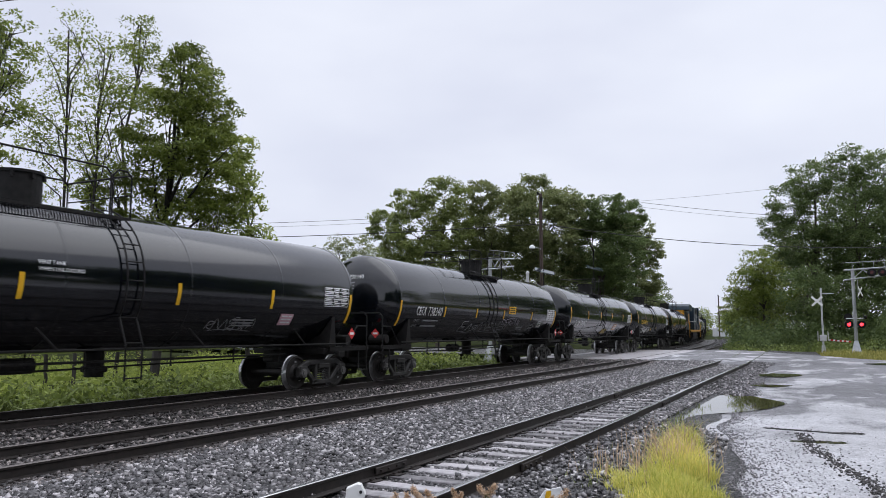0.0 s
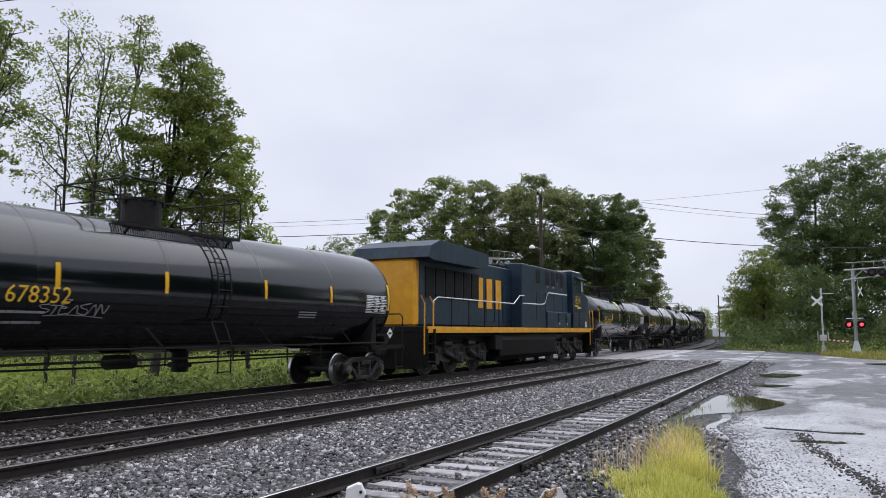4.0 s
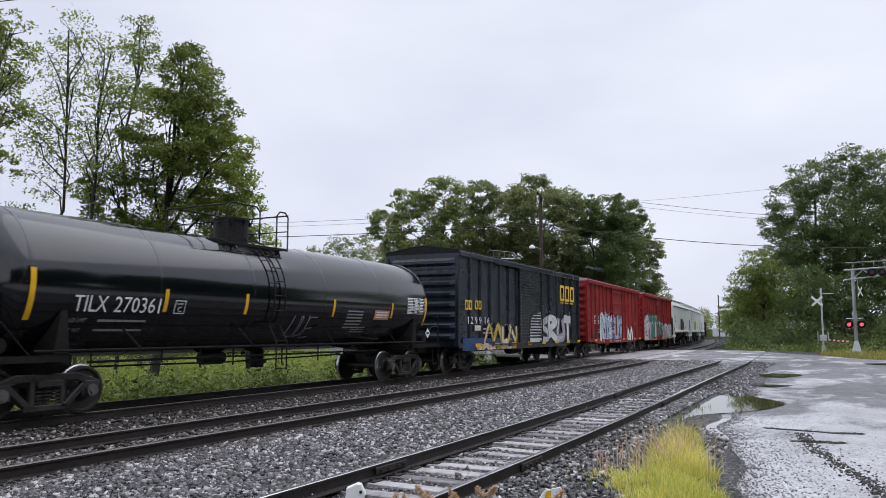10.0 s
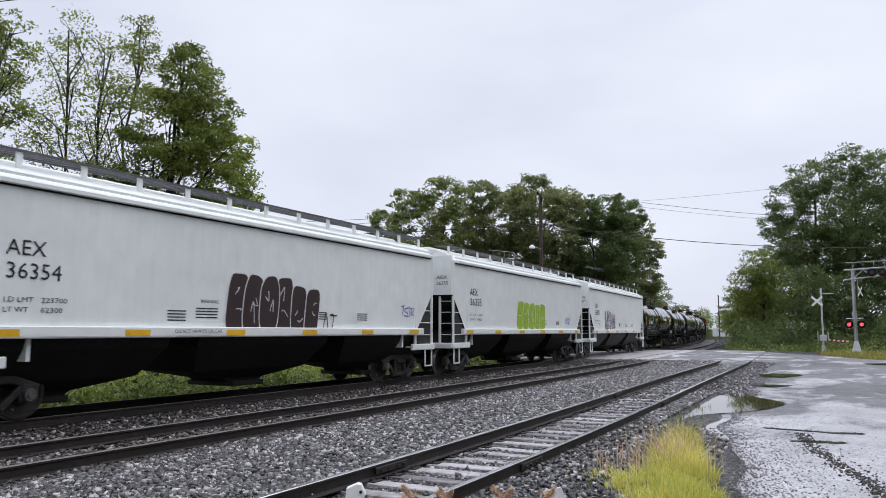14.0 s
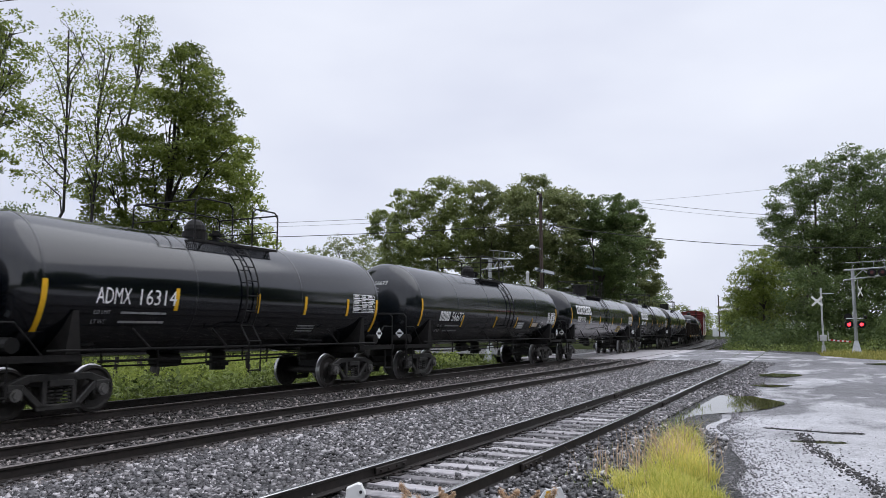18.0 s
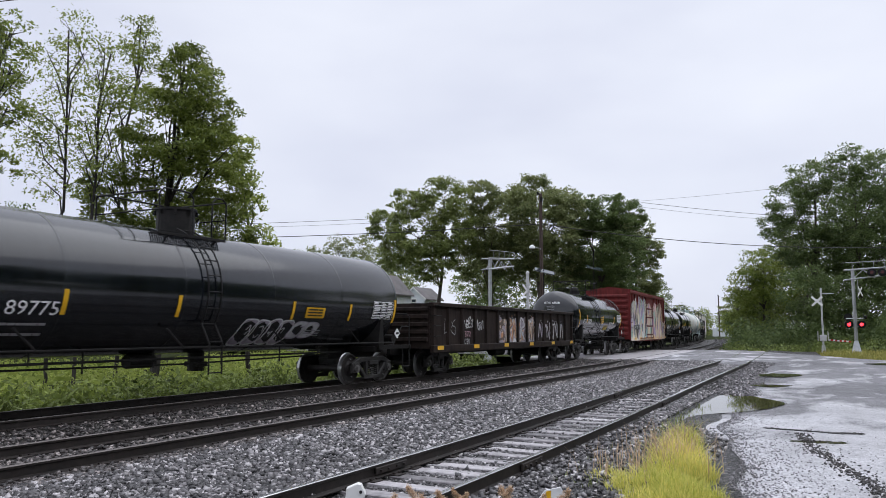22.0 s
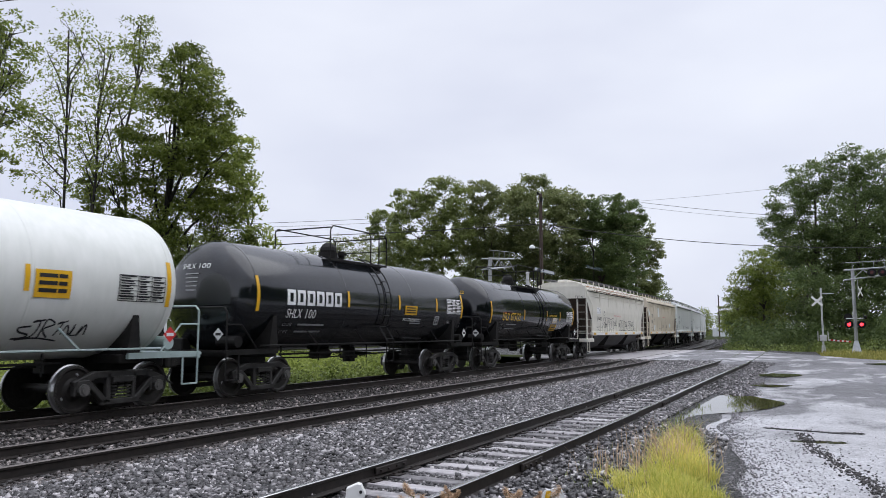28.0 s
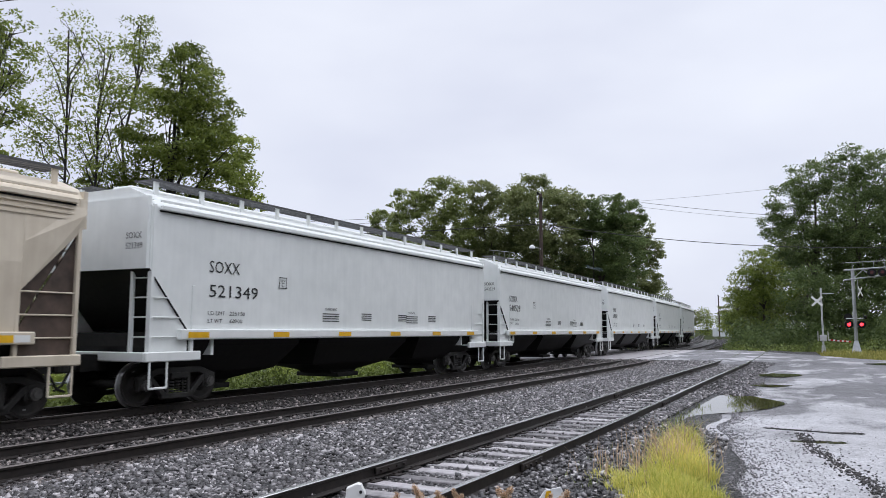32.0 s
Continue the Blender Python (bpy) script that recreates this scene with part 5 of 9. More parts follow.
def hopper(L, label, paint, number, code, code_at, number_at, ink=None, seed=1, art=None, z0=1.58, top=4.55, plate=None, weights=(), dark=None, curved=False, rust=False):
    """A covered hopper: tall side sheets, sloped end sheets, end ladders, roof walkway and outlet chutes."""
    car = thing("hopper_car", label, "hopper car", "cars of the goods train")
    B = L - 1.3
    S = L - (3.9 if curved else 3.7)
    x, eave = 1.52, top - 0.55
    E, cut = L / 2 - 0.75, z0 + (1.95 if curved else 1.28)
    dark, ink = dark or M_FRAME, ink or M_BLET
    # body: full-length side, sloping in at both ends
    bm = fresh()
    prof = [(x, eave), (x * 0.86, eave + 0.25), (x * 0.55, top - 0.12), (-x * 0.55, top - 0.12), (-x * 0.86, eave + 0.25), (-x, eave)]
    bul = 0.06 if curved else 0.0
    foot = [(S / 2 + 0.03, z0 + 0.75), (S / 2, z0 + 0.02)] if curved else [(S / 2, z0 + 0.02)]
    rows = [(-E, cut)] + [(-y, z) for y, z in foot] + foot[::-1] + [(E, cut)]
    rings = []
    for y, zb in rows:
        zm = (zb + eave) / 2
        rings.append([(x, y, zb), (x + bul, y, zm), *[(a, y, b) for a, b in prof], (-x - bul, y, zm), (-x, y, zb)])
    loft(bm, rings)
    # faces turned down take the dark material: grime, and shade put into the colour
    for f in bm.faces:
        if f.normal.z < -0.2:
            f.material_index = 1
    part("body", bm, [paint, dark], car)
    if curved:
        for y in np.linspace(-S / 2 + 1.9, S / 2 - 1.9, 6):
            sb = fresh()
            box(sb, (x + 0.012, y, (z0 + eave) / 2), (0.068, 0.03, eave - z0 - 0.1))
            part("panel_seam", sb, paint, car)
        for k in range(3):
            sb = fresh()
            box(sb, (x + 0.02, 0, eave - 0.16 - 0.1 * k), (0.05, B - 0.7, 0.03))
            part("top_ridge", sb, paint, car)
    bm = fresh()
    for sx in (-1, 1):
        box(bm, (sx * (x + 0.05), 0, eave - 0.02), (0.1, B - 0.6, 0.1), bevel=0.015)
        box(bm, (sx * (x + 0.035), 0, eave + 0.12), (0.05, B - 0.6, 0.04))
    part("top_chord", bm, paint, car)
    # dark strip that stands for the shadow under the top chord
    for sx in (-1, 1):
        bm = fresh()
        box(bm, (sx * (x + 0.012), 0, eave - 0.085), (0.04, B - 0.6, 0.03))
        part("eave_seam", bm, M_FRAME, car, "dark sealing strip below the roof edge")
    bm = fresh()
    for sx in (-1, 1):
        box(bm, (sx * (x + 0.03), 0, z0 - 0.05), (0.14, S + 0.6, 0.22), bevel=0.02)
    part("side_sill", bm, paint, car)
    if rust:
        bm = fresh()
        rnd = random.Random(seed)
        for k in range(420):
            y = rnd.uniform(-B / 2 + 0.4, B / 2 - 0.7)
            w = rnd.uniform(0.05, 0.5)
            v0 = eave + rnd.uniform(0.1, 0.21)
            patch(bm, lambda u, v, lf: (x + lf - 0.85 * (v - eave), u, v), y, y + w, v0, min(eave + 0.245, v0 + rnd.uniform(0.015, 0.07)), 0.012 + 0.0002 * (k % 20), 1, 1)
        part("rust_patches", bm, mat("orange_rust", (0.3, 0.12, 0.06), 0.8, var=0.4, scale=5.0, color2=(0.5, 0.3, 0.19)), car, "flaking orange rust along the roof edge")
        bm = fresh()
        for k in range(150):
            y = rnd.gauss(0, B / 4.5)
            if abs(y) < B / 2 - 1.0:
                v0 = eave + rnd.uniform(-0.06, 0.0)
                patch(bm, flat_side(x + 0.1), y, y + rnd.uniform(0.05, 0.45), v0, min(eave + 0.025, v0 + rnd.uniform(0.02, 0.08)), 0.002 + 0.0002 * (k % 20), 1, 1)
        part("rust_patches", bm, mat("brown_rust", (0.14, 0.075, 0.045), 0.8, var=0.4, scale=5.0, color2=(0.3, 0.18, 0.11)), car, "brown rust on the top rail")
    # end ladders, cages and slope sheets
    for sy in (-1, 1):
        bm = fresh()
        box(bm, (0, sy * (E + 0.03), (eave + 0.2 + cut) / 2), (2 * x - 0.05, 0.08, eave + 0.2 - cut))
        part("end_panel", bm, paint, car)
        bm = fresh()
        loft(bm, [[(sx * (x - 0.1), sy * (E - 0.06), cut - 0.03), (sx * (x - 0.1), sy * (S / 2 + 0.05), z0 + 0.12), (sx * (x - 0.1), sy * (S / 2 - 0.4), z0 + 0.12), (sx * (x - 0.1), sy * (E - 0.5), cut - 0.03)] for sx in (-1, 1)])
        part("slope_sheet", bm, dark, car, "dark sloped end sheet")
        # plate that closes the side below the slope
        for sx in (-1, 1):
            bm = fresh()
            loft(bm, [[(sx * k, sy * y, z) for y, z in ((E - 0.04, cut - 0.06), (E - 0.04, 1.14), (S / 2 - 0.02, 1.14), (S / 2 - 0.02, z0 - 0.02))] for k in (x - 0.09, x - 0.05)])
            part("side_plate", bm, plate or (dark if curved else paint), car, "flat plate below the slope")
        for sx in (-1, 1):
            for px, yy, hh in ((x - 0.02, B / 2 - 0.18, eave - 1.0), (x - 0.02, B / 2 - 1.3, 1.5), (x - 0.55, B / 2 - 0.18, eave - 1.0)):
                bm = fresh()
                box(bm, (sx * px, sy * yy, 1.05 + hh / 2), (0.08, 0.08, hh), bevel=0.01)
                part("corner_post", bm, paint, car)
        bm = fresh()
        for z in np.arange(1.45, eave + 0.3, 0.4):
            for sx in (-1, 1):
                rod(bm, (sx * (x - 0.02), sy * (B / 2 - 0.18), z), (sx * (x - 0.55), sy * (B / 2 - 0.18), z), 0.016, 6)
                if z < 2.5:
                    rod(bm, (sx * (x - 0.02), sy * (B / 2 - 0.18), z), (sx * (x - 0.02), sy * (B / 2 - 1.3), z), 0.016, 6)
        part("end_ladder", bm, paint, car, "welded end ladder")
        bm = fresh()
        box(bm, (0, sy * (B / 2 - 0.75), 1.05), (2 * x, 1.3, 0.06))
        for sx in (-1, 1):
            box(bm, (sx * x, sy * (B / 2 - 0.8), 1.05), (0.1, 1.5, 0.2), bevel=0.02)
            handrail(bm, [(sx * x, sy * (B / 2 - 0.2), 1.0), (sx * x, sy * (B / 2 - 0.2), 0.42), (sx * x, sy * (B / 2 - 0.65), 0.42), (sx * x, sy * (B / 2 - 0.65), 1.0)], 0.025)
        box(bm, (0, sy * (B / 2 - 0.08), 1.05), (2 * x, 0.08, 0.2), bevel=0.02)
        part("end_platform", bm, paint, car)
        bm = fresh()
        box(bm, (0, sy * (L / 2 - 1.9), 0.92), (0.4, 3.2, 0.34))
        box(bm, (0, sy * (L / 2 - 2.1), 1.1), (0.9, 0.4, 1.4))
        part("stub_sill", bm, M_FRAME, car)
        bm = fresh()
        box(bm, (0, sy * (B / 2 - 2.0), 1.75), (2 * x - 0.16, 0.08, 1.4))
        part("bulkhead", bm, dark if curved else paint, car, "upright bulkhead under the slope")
        add_bogie(car, sy * (L / 2 - 2.1))
        add_coupler(car, sy * (L / 2 - 0.12), sy)
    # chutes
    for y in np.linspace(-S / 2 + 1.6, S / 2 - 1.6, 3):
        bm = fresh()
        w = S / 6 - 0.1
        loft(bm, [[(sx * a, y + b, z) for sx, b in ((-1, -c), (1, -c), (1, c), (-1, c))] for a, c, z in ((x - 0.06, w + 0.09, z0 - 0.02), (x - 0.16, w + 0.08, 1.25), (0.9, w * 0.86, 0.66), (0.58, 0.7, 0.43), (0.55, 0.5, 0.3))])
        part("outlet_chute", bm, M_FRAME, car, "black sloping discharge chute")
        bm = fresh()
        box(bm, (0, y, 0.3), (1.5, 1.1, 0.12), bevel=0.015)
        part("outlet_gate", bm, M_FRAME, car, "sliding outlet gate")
    # roof hatches, walkway and posts
    bm = fresh()
    for sx in (-1, 1):
        for y in np.arange(-B / 2 + 0.4, B / 2 - 0.3, 0.11):
            box(bm, (sx * 0.95, y, top + 0.06), (0.5, 0.035, 0.03))
        box(bm, (sx * 1.2, 0, top + 0.06), (0.03, B - 0.7, 0.05))
        box(bm, (sx * 0.7, 0, top + 0.06), (0.03, B - 0.7, 0.05))
    part("roof_walkway", bm, M_WALK, car, "steel grating roof walkway")
    for y in np.linspace(-B / 2 + 0.5, B / 2 - 0.5, 13):
        for sx in (-1, 1):
            bm = fresh()
            box(bm, (sx * 1.16, y, top - 0.09), (0.05, 0.11, 0.36))
            part("walkway_bracket", bm, paint, car)
    bm = fresh()
    box(bm, (0, 0, top - 0.02), (0.6, B - 1.2, 0.16), bevel=0.03)
    part("hatch_cover", bm, paint, car)
    zm, half = (z0 + 0.02 + eave) / 2, (eave - z0 - 0.02) / 2
    on = lambda u, v, lf: (x + 0.004 + lf + bul * max(0.0, 1 - abs(v - zm) / half), u, v)
    for y in np.linspace(-S / 2 + 0.2, S / 2 - 0.4, 6):
        bm = fresh()
        patch(bm, flat_side(x + 0.1), y - 0.3, y + 0.3, z0 - 0.12, z0 + 0.0, 0.012, 1, 1)
        part("reflective_stripe", bm, M_YEL, car)
    bm = fresh()
    patch(bm, flat_side(x + 0.1), -S / 2 - 0.2, S / 2 + 0.2, z0 - 0.12, z0 + 0.0, 0.006, 1, 1)
    part("sill_band", bm, M_TRIM, car, "white band along the side sill")
    u0, nz = number_at[0], number_at[1]
    fit_text("owner_code", code, code_at[0], code_at[0] + 0.245 * len(code) * (0.8 if curved else 1.0), code_at[1], 0.27, on, ink, car, 0.008)
    fit_text("car_number", number, u0, u0 + number_at[2], nz, 0.28, on, ink, car, 0.008)
    for k, w in enumerate(("LD LMT", "LT WT")):
        fit_text("weight_word", w, u0, u0 + 0.09 * len(w), nz - 0.4 - 0.17 * k, 0.09, on, ink, car, 0.008)
        if k < len(weights):
            fit_text("weight", weights[k], u0 + 0.68, u0 + 0.68 + 0.085 * len(weights[k]), nz - 0.4 - 0.17 * k, 0.09, on, ink, car, 0.008)
        else:
            bars_text("stencil", u0 + 0.66, nz - 0.39 - 0.17 * k, [0.4], 0.06, on, ink, car, 1)
    for y in (-0.5, 1.6, 3.6):
        bars_text("stencil", y, 2.05, [0.32, 0.2], 0.026, on, ink, car, 4, 2.2)
    end_on = lambda u, v, lf: (u, -E - 0.08 - lf, v)
    fit_text("owner_code", code, 0.9, 1.35, 3.45, 0.13, end_on, ink, car, 0.008)
    fit_text("car_number", number, 0.9, 1.38, 3.24, 0.13, end_on, ink, car, 0.008)
    if art:
        art(car, on, S)
    return car


def gondola(L, label, art=None):
    car = thing("gondola_car", label, "gondola car", "cars of the goods train")
    B, x, z0, z1 = L - 1.5, 1.5, 0.98, 2.52
    bm = fresh()
    for sx in (-1, 1):
        box(bm, (sx * x, 0, (z0 + z1) / 2), (0.05, B, z1 - z0))
    box(bm, (0, 0, z0 + 0.05), (2 * x, B, 0.08))
    part("body", bm, M_GOND, car)
    for sx in (-1, 1):
        for y in np.linspace(-B / 2 + 0.15, B / 2 - 0.15, 15):
            bm = fresh()
            loft(bm, [[(sx * (x + a), y + b, z) for a, b in ((0, -0.11), (0.12, -0.07), (0.12, 0.07), (0, 0.11))] for z in (z0, z1 - 0.1)])
            part("side_post", bm, M_GOND, car)
        bm = fresh()
        box(bm, (sx * (x + 0.06), 0, z1 - 0.04), (0.2, B + 0.1, 0.14), bevel=0.02)
        part("top_chord", bm, M_GOND, car)
        bm = fresh()
        box(bm, (sx * (x + 0.07), 0, z0 - 0.02), (0.16, B, 0.26), bevel=0.02)
        part("side_sill", bm, M_GOND, car)
    for sy in (-1, 1):
        bm = fresh()
        box(bm, (0, sy * B / 2, (z0 + z1) / 2), (2 * x, 0.06, z1 - z0))
        for z in np.linspace(z0 + 0.3, z1 - 0.2, 5):
            box(bm, (0, sy * (B / 2 + 0.06), z), (2 * x - 0.1, 0.1, 0.16), bevel=0.03)
        part("corrugated_end", bm, M_GOND, car)
        bm = fresh()
        box(bm, (0, sy * (L / 2 - 1.7), 0.9), (0.4, 2.8, 0.3))
        for sx in (-1, 1):
            handrail(bm, [(sx * 1.55, sy * (B / 2 - 0.1), 1.0), (sx * 1.55, sy * (B / 2 - 0.1), 0.42), (sx * 1.55, sy * (B / 2 - 0.55), 0.42), (sx * 1.55, sy * (B / 2 - 0.55), 1.0)], 0.022)
            for z in (1.4, 1.75, 2.1, 2.45):
                handrail(bm, [(sx * 1.58, sy * (B / 2 - 0.05), z), (sx * 1.68, sy * (B / 2 - 0.05), z), (sx * 1.68, sy * (B / 2 - 0.5), z), (sx * 1.58, sy * (B / 2 - 0.5), z)], 0.014)
        part("end_sill", bm, M_FRAME, car)
        add_bogie(car, sy * (L / 2 - 2.4))
        add_coupler(car, sy * (L / 2 - 0.12), sy)
    bm = fresh()
    box(bm, (0, 0, 0.86), (0.5, L - 4.6, 0.32))
    rod(bm, (0.7, -0.9, 0.72), (0.7, 0.2, 0.72), 0.2, 12)
    part("underframe", bm, M_FRAME, car)
    on = flat_side(x + 0.03)
    for y in np.linspace(-B / 2 + 0.5, B / 2 - 0.5, 6):
        bm = fresh()
        patch(bm, flat_side(x + 0.155), y - 0.24, y + 0.24, z0 - 0.05, z0 + 0.09, 0.006, 1, 1)
        part("reflective_stripe", bm, M_YEL, car)
    if art:
        art(car, on, B)
    return car


def locomotive(L, label):
    """A six-axle diesel; its radiator end leads, its cab and short nose trail."""
    car = thing("diesel_locomotive", label, "locomotive", "cars of the goods train")
    B = L - 1.3
    # deck and sill
    bm = fresh()
    box(bm, (0, 0, 1.62), (3.0, B - 0.6, 0.24), bevel=0.02)
    part("deck", bm, M_FRAME, car)
    for sx in (-1, 1):
        bm = fresh()
        box(bm, (sx * 1.53, 0, 1.62), (0.06, B - 0.5, 0.22))
        part("side_sill", bm, M_LYEL, car, "yellow side sill")
        for y in np.linspace(-B / 2 + 0.8, B / 2 - 0.8, 12):
            bm = fresh()
            patch(bm, lambda u, v, lf: (sx * (1.56 + lf), u, v), y - 0.25, y + 0.25, 1.6, 1.72, 0.006, 1, 1)
            part("reflective_stripe", bm, M_YEL, car)
    # hood, radiator, cab, nose
    F0 = -B / 2
    bm = fresh()
    box(bm, (0, -3.4, 3.05), (1.8, 9.0, 2.62), bevel=0.05)
    part("engine_hood", bm, M_LOCO, car)
    bm = fresh()
    box(bm, (0, F0 + 3.3, 2.95), (1.9, 5.2, 2.4), bevel=0.06)
    part("radiator_section", bm, M_LOCO, car)
    bm = fresh()
    prof = [(F0 + 0.35, 4.1), (F0 + 0.75, 4.02), (F0 + 4.9, 4.02), (F0 + 5.6, 4.2), (F0 + 5.6, 4.62), (F0 + 1.3, 4.78), (F0 + 0.5, 4.5)]
    loft(bm, [[(sx, a, z) for a, z in prof] for sx in (-1.52, 1.52)])
    part("radiator_wing", bm, M_LOCO, car, "overhanging dark blue radiator wings")
    bm = fresh()
    box(bm, (0, F0 + 0.62, 2.9), (1.86, 0.36, 2.35), bevel=0.08)
    part("rear_hood_end", bm, M_LYEL, car, "yellow hood end")
    bm = fresh()
    box(bm, (0, 2.4, 3.18), (2.86, 6.8, 2.9), bevel=0.04)
    part("equipment_cabinet", bm, M_LOCO, car)
    for sx in (-1, 1):
        bm = fresh()
        box(bm, (sx * 1.46, 4.3, 2.13), (0.1, 3.9, 0.8), bevel=0.03)
        part("side_locker", bm, M_LOCO, car)
    yc = 7.6
    bm = fresh()
    prof = [(-1.08, 1.75), (1.08, 1.75), (1.08, 3.78), (0.92, 4.5), (0.8, 4.72), (-1.08, 4.76)]
    loft(bm, [[(sx, yc + a, z) for a, z in prof] for sx in (-1.54, -1.5, 1.5, 1.54)])
    part("cab", bm, M_LOCO, car)
    bm = fresh()
    box(bm, (0, yc - 1.42, 3.2), (2.5, 0.72, 2.9))
    part("cab_vestibule", bm, M_LOCO, car, "recessed entry behind the cab")
    bm = fresh()
    loft(bm, [[(sx * a, y, z) for sx, z in ((-1, 1.75), (1, 1.75), (1, zt - 0.1), (0.86, zt), (-0.86, zt), (-1, zt - 0.1))] for a, y, zt in ((1.48, yc + 1.0, 3.82), (1.47, yc + 1.9, 3.6), (1.4, yc + 2.5, 3.45), (1.22, yc + 2.65, 3.36))])
    part("nose", bm, M_LOCO, car)
    for sx in (-1, 1):
        for a0, a1 in ((-0.99, -0.3), (-0.1, 0.46)):
            bm = fresh()
            loft(bm, [[(sx * (1.54 + d), yc + a, z) for a, z in ((a0, 3.66), (a1, 3.68), (a1, 4.3), (a0, 4.3))] for d in (-0.004, 0.02)])
            part("cab_window", bm, M_GLASS, car, "dark cab side window")
        bm = fresh()
        loft(bm, [[(sx * (1.54 + d), yc + a, z) for a, z in ((0.53, 3.74), (0.84, 3.74), (0.78, 4.3), (0.53, 4.3))] for d in (-0.004, 0.02)])
        part("wind_deflector", bm, M_ALUM_TOP, car, "pale glass wind deflector")
        bm = fresh()
        box(bm, (sx * 1.68, yc + 0.1, 4.42), (0.34, 1.3, 0.04), Euler((0, sx * 0.5, 0)).to_matrix())
        part("sunshade", bm, M_FRAME, car)
        for y in np.arange(F0 + 6.2, -1.2, 0.95):
            bm = fresh()
            box(bm, (sx * 0.915, y, 2.75), (0.03, 0.85, 1.6), bevel=0.01)
            part("hood_door", bm, M_LOCO, car)
        for y in np.arange(F0 + 1.5, F0 + 5.8, 0.8):
            bm = fresh()
            box(bm, (sx * 0.965, y, 3.3), (0.03, 0.68, 1.1))
            for k in range(6):
                box(bm, (sx * 0.985, y, 2.85 + k * 0.18), (0.02, 0.64, 0.05))
            part("radiator_screen", bm, M_FRAME, car, "dark radiator screen")
        for y, w, hh, zz in ((1.2, 0.56, 0.66, 4.15), (2.62, 0.58, 0.7, 4.15), (3.46, 0.55, 0.7, 4.15), (4.22, 0.46, 0.3, 4.36), (4.9, 0.55, 0.7, 4.14)):
            bm = fresh()
            box(bm, (sx * 1.435, y, zz), (0.03, w, hh))
            for k in range(6):
                box(bm, (sx * 1.455, y - w / 2 + 0.06 + k * (w - 0.12) / 5, zz), (0.02, 0.045, hh - 0.04))
            part("intake_grille", bm, M_BOGIE, car, "grimy slatted intake grille")
        for y, w, z0, n in ((4.24, 0.46, 2.08, 4), (5.57, 0.46, 2.08, 4), (yc - 0.65, 0.72, 1.88, 8), (yc + 0.5, 0.72, 1.88, 8)):
            bm = fresh()
            box(bm, (sx * 1.53, y, z0 + n * 0.045), (0.02, w + 0.1, n * 0.1 + 0.06))
            for k in range(n):
                box(bm, (sx * 1.56, y, z0 + k * 0.095), (0.05, w, 0.03), Euler((0, sx * 0.5, 0)).to_matrix())
            part("louvre", bm, M_LOCO, car)
        for y in (1.0, 2.3, 3.62, 5.0):
            bm = fresh()
            box(bm, (sx * 1.435, y, 2.75), (0.02, 0.04, 1.3))
            part("door_post", bm, M_LOCO, car)
        bm = fresh()
        handrail(bm, [(sx * 1.5, F0 + 0.75, 1.3), (sx * 1.5, F0 + 0.75, 2.6), (sx * 1.5, F0 + 1.1, 2.75), (sx * 1.5, -2.2, 2.75), (sx * 1.5, -1.4, 3.15), (sx * 1.5, -0.9, 3.15)], 0.022)
        part("handrail", bm, M_WHITE, car)
        for y in np.linspace(F0 + 2.2, -2.4, 5):
            bm = fresh()
            handrail(bm, [(sx * 1.5, y, 1.7), (sx * 1.5, y, 2.75)], 0.018)
            part("rail_post", bm, M_FRAME, car)
        bm = fresh()
        on = lambda u, v, lf: (sx * (1.43 + lf), u, v)
        stroke(bm, on, [(-0.9, 2.82), (1.4, 2.84), (2.05, 2.88), (2.2, 2.96), (2.58, 3.38), (2.75, 3.45), (5.78, 3.46)], 0.05, 0.02)
        part("pinstripe", bm, M_WHITE, car, "pale pinstripe")
        for y, z, m, w, hh in ((2.62, 3.7, P_PINK, 0.18, 0.06), (3.5, 3.7, P_PINK, 0.18, 0.06), (4.22, 3.86, M_RLET, 0.14, 0.14), (4.9, 3.68, P_PINK, 0.14, 0.06), (1.75, 3.4, M_RLET, 0.16, 0.05), (4.24, 1.9, M_WHITE, 0.12, 0.1), (5.57, 1.9, M_WHITE, 0.12, 0.1), (3.0, 2.2, M_RLET, 0.16, 0.05), (9.1, 1.8, M_WHITE, 0.24, 0.3)):
            bm = fresh()
            patch(bm, lambda u, v, lf: (sx * ((1.515 if z < 2.8 else 1.435) + lf), u, v), y - w / 2, y + w / 2, z, z + hh, 0.008, 1, 1)
            part("notice_plate", bm, m, car, "small notice plate")
        for sy in (-1, 1):
            bm = fresh()
            for k in range(4):
                box(bm, (sx * (1.5 - 0.04 * k), sy * (B / 2 - 0.35), 0.55 + 0.3 * k), (0.3, 0.5, 0.04))
            for d in (-0.28, 0.28):
                box(bm, (sx * 1.5, sy * (B / 2 - 0.35) + d, 1.05), (0.3, 0.03, 1.2))
            part("step_well", bm, M_FRAME, car)
            for d in (0.05, 0.7):
                bm = fresh()
                handrail(bm, [(sx * 1.52, sy * (B / 2 - d), 0.8), (sx * 1.52, sy * (B / 2 - d), 2.5), (sx * 1.45, sy * (B / 2 - d + 0.12), 2.75)], 0.026)
                part("grab_rail", bm, M_LYEL, car, "yellow grab rail")
    fit_text("fleet_number", "834", 6.99, 7.94, 3.04, 0.46, flat_side(1.545), M_YLET, car, 0.01)
    bm = fresh()
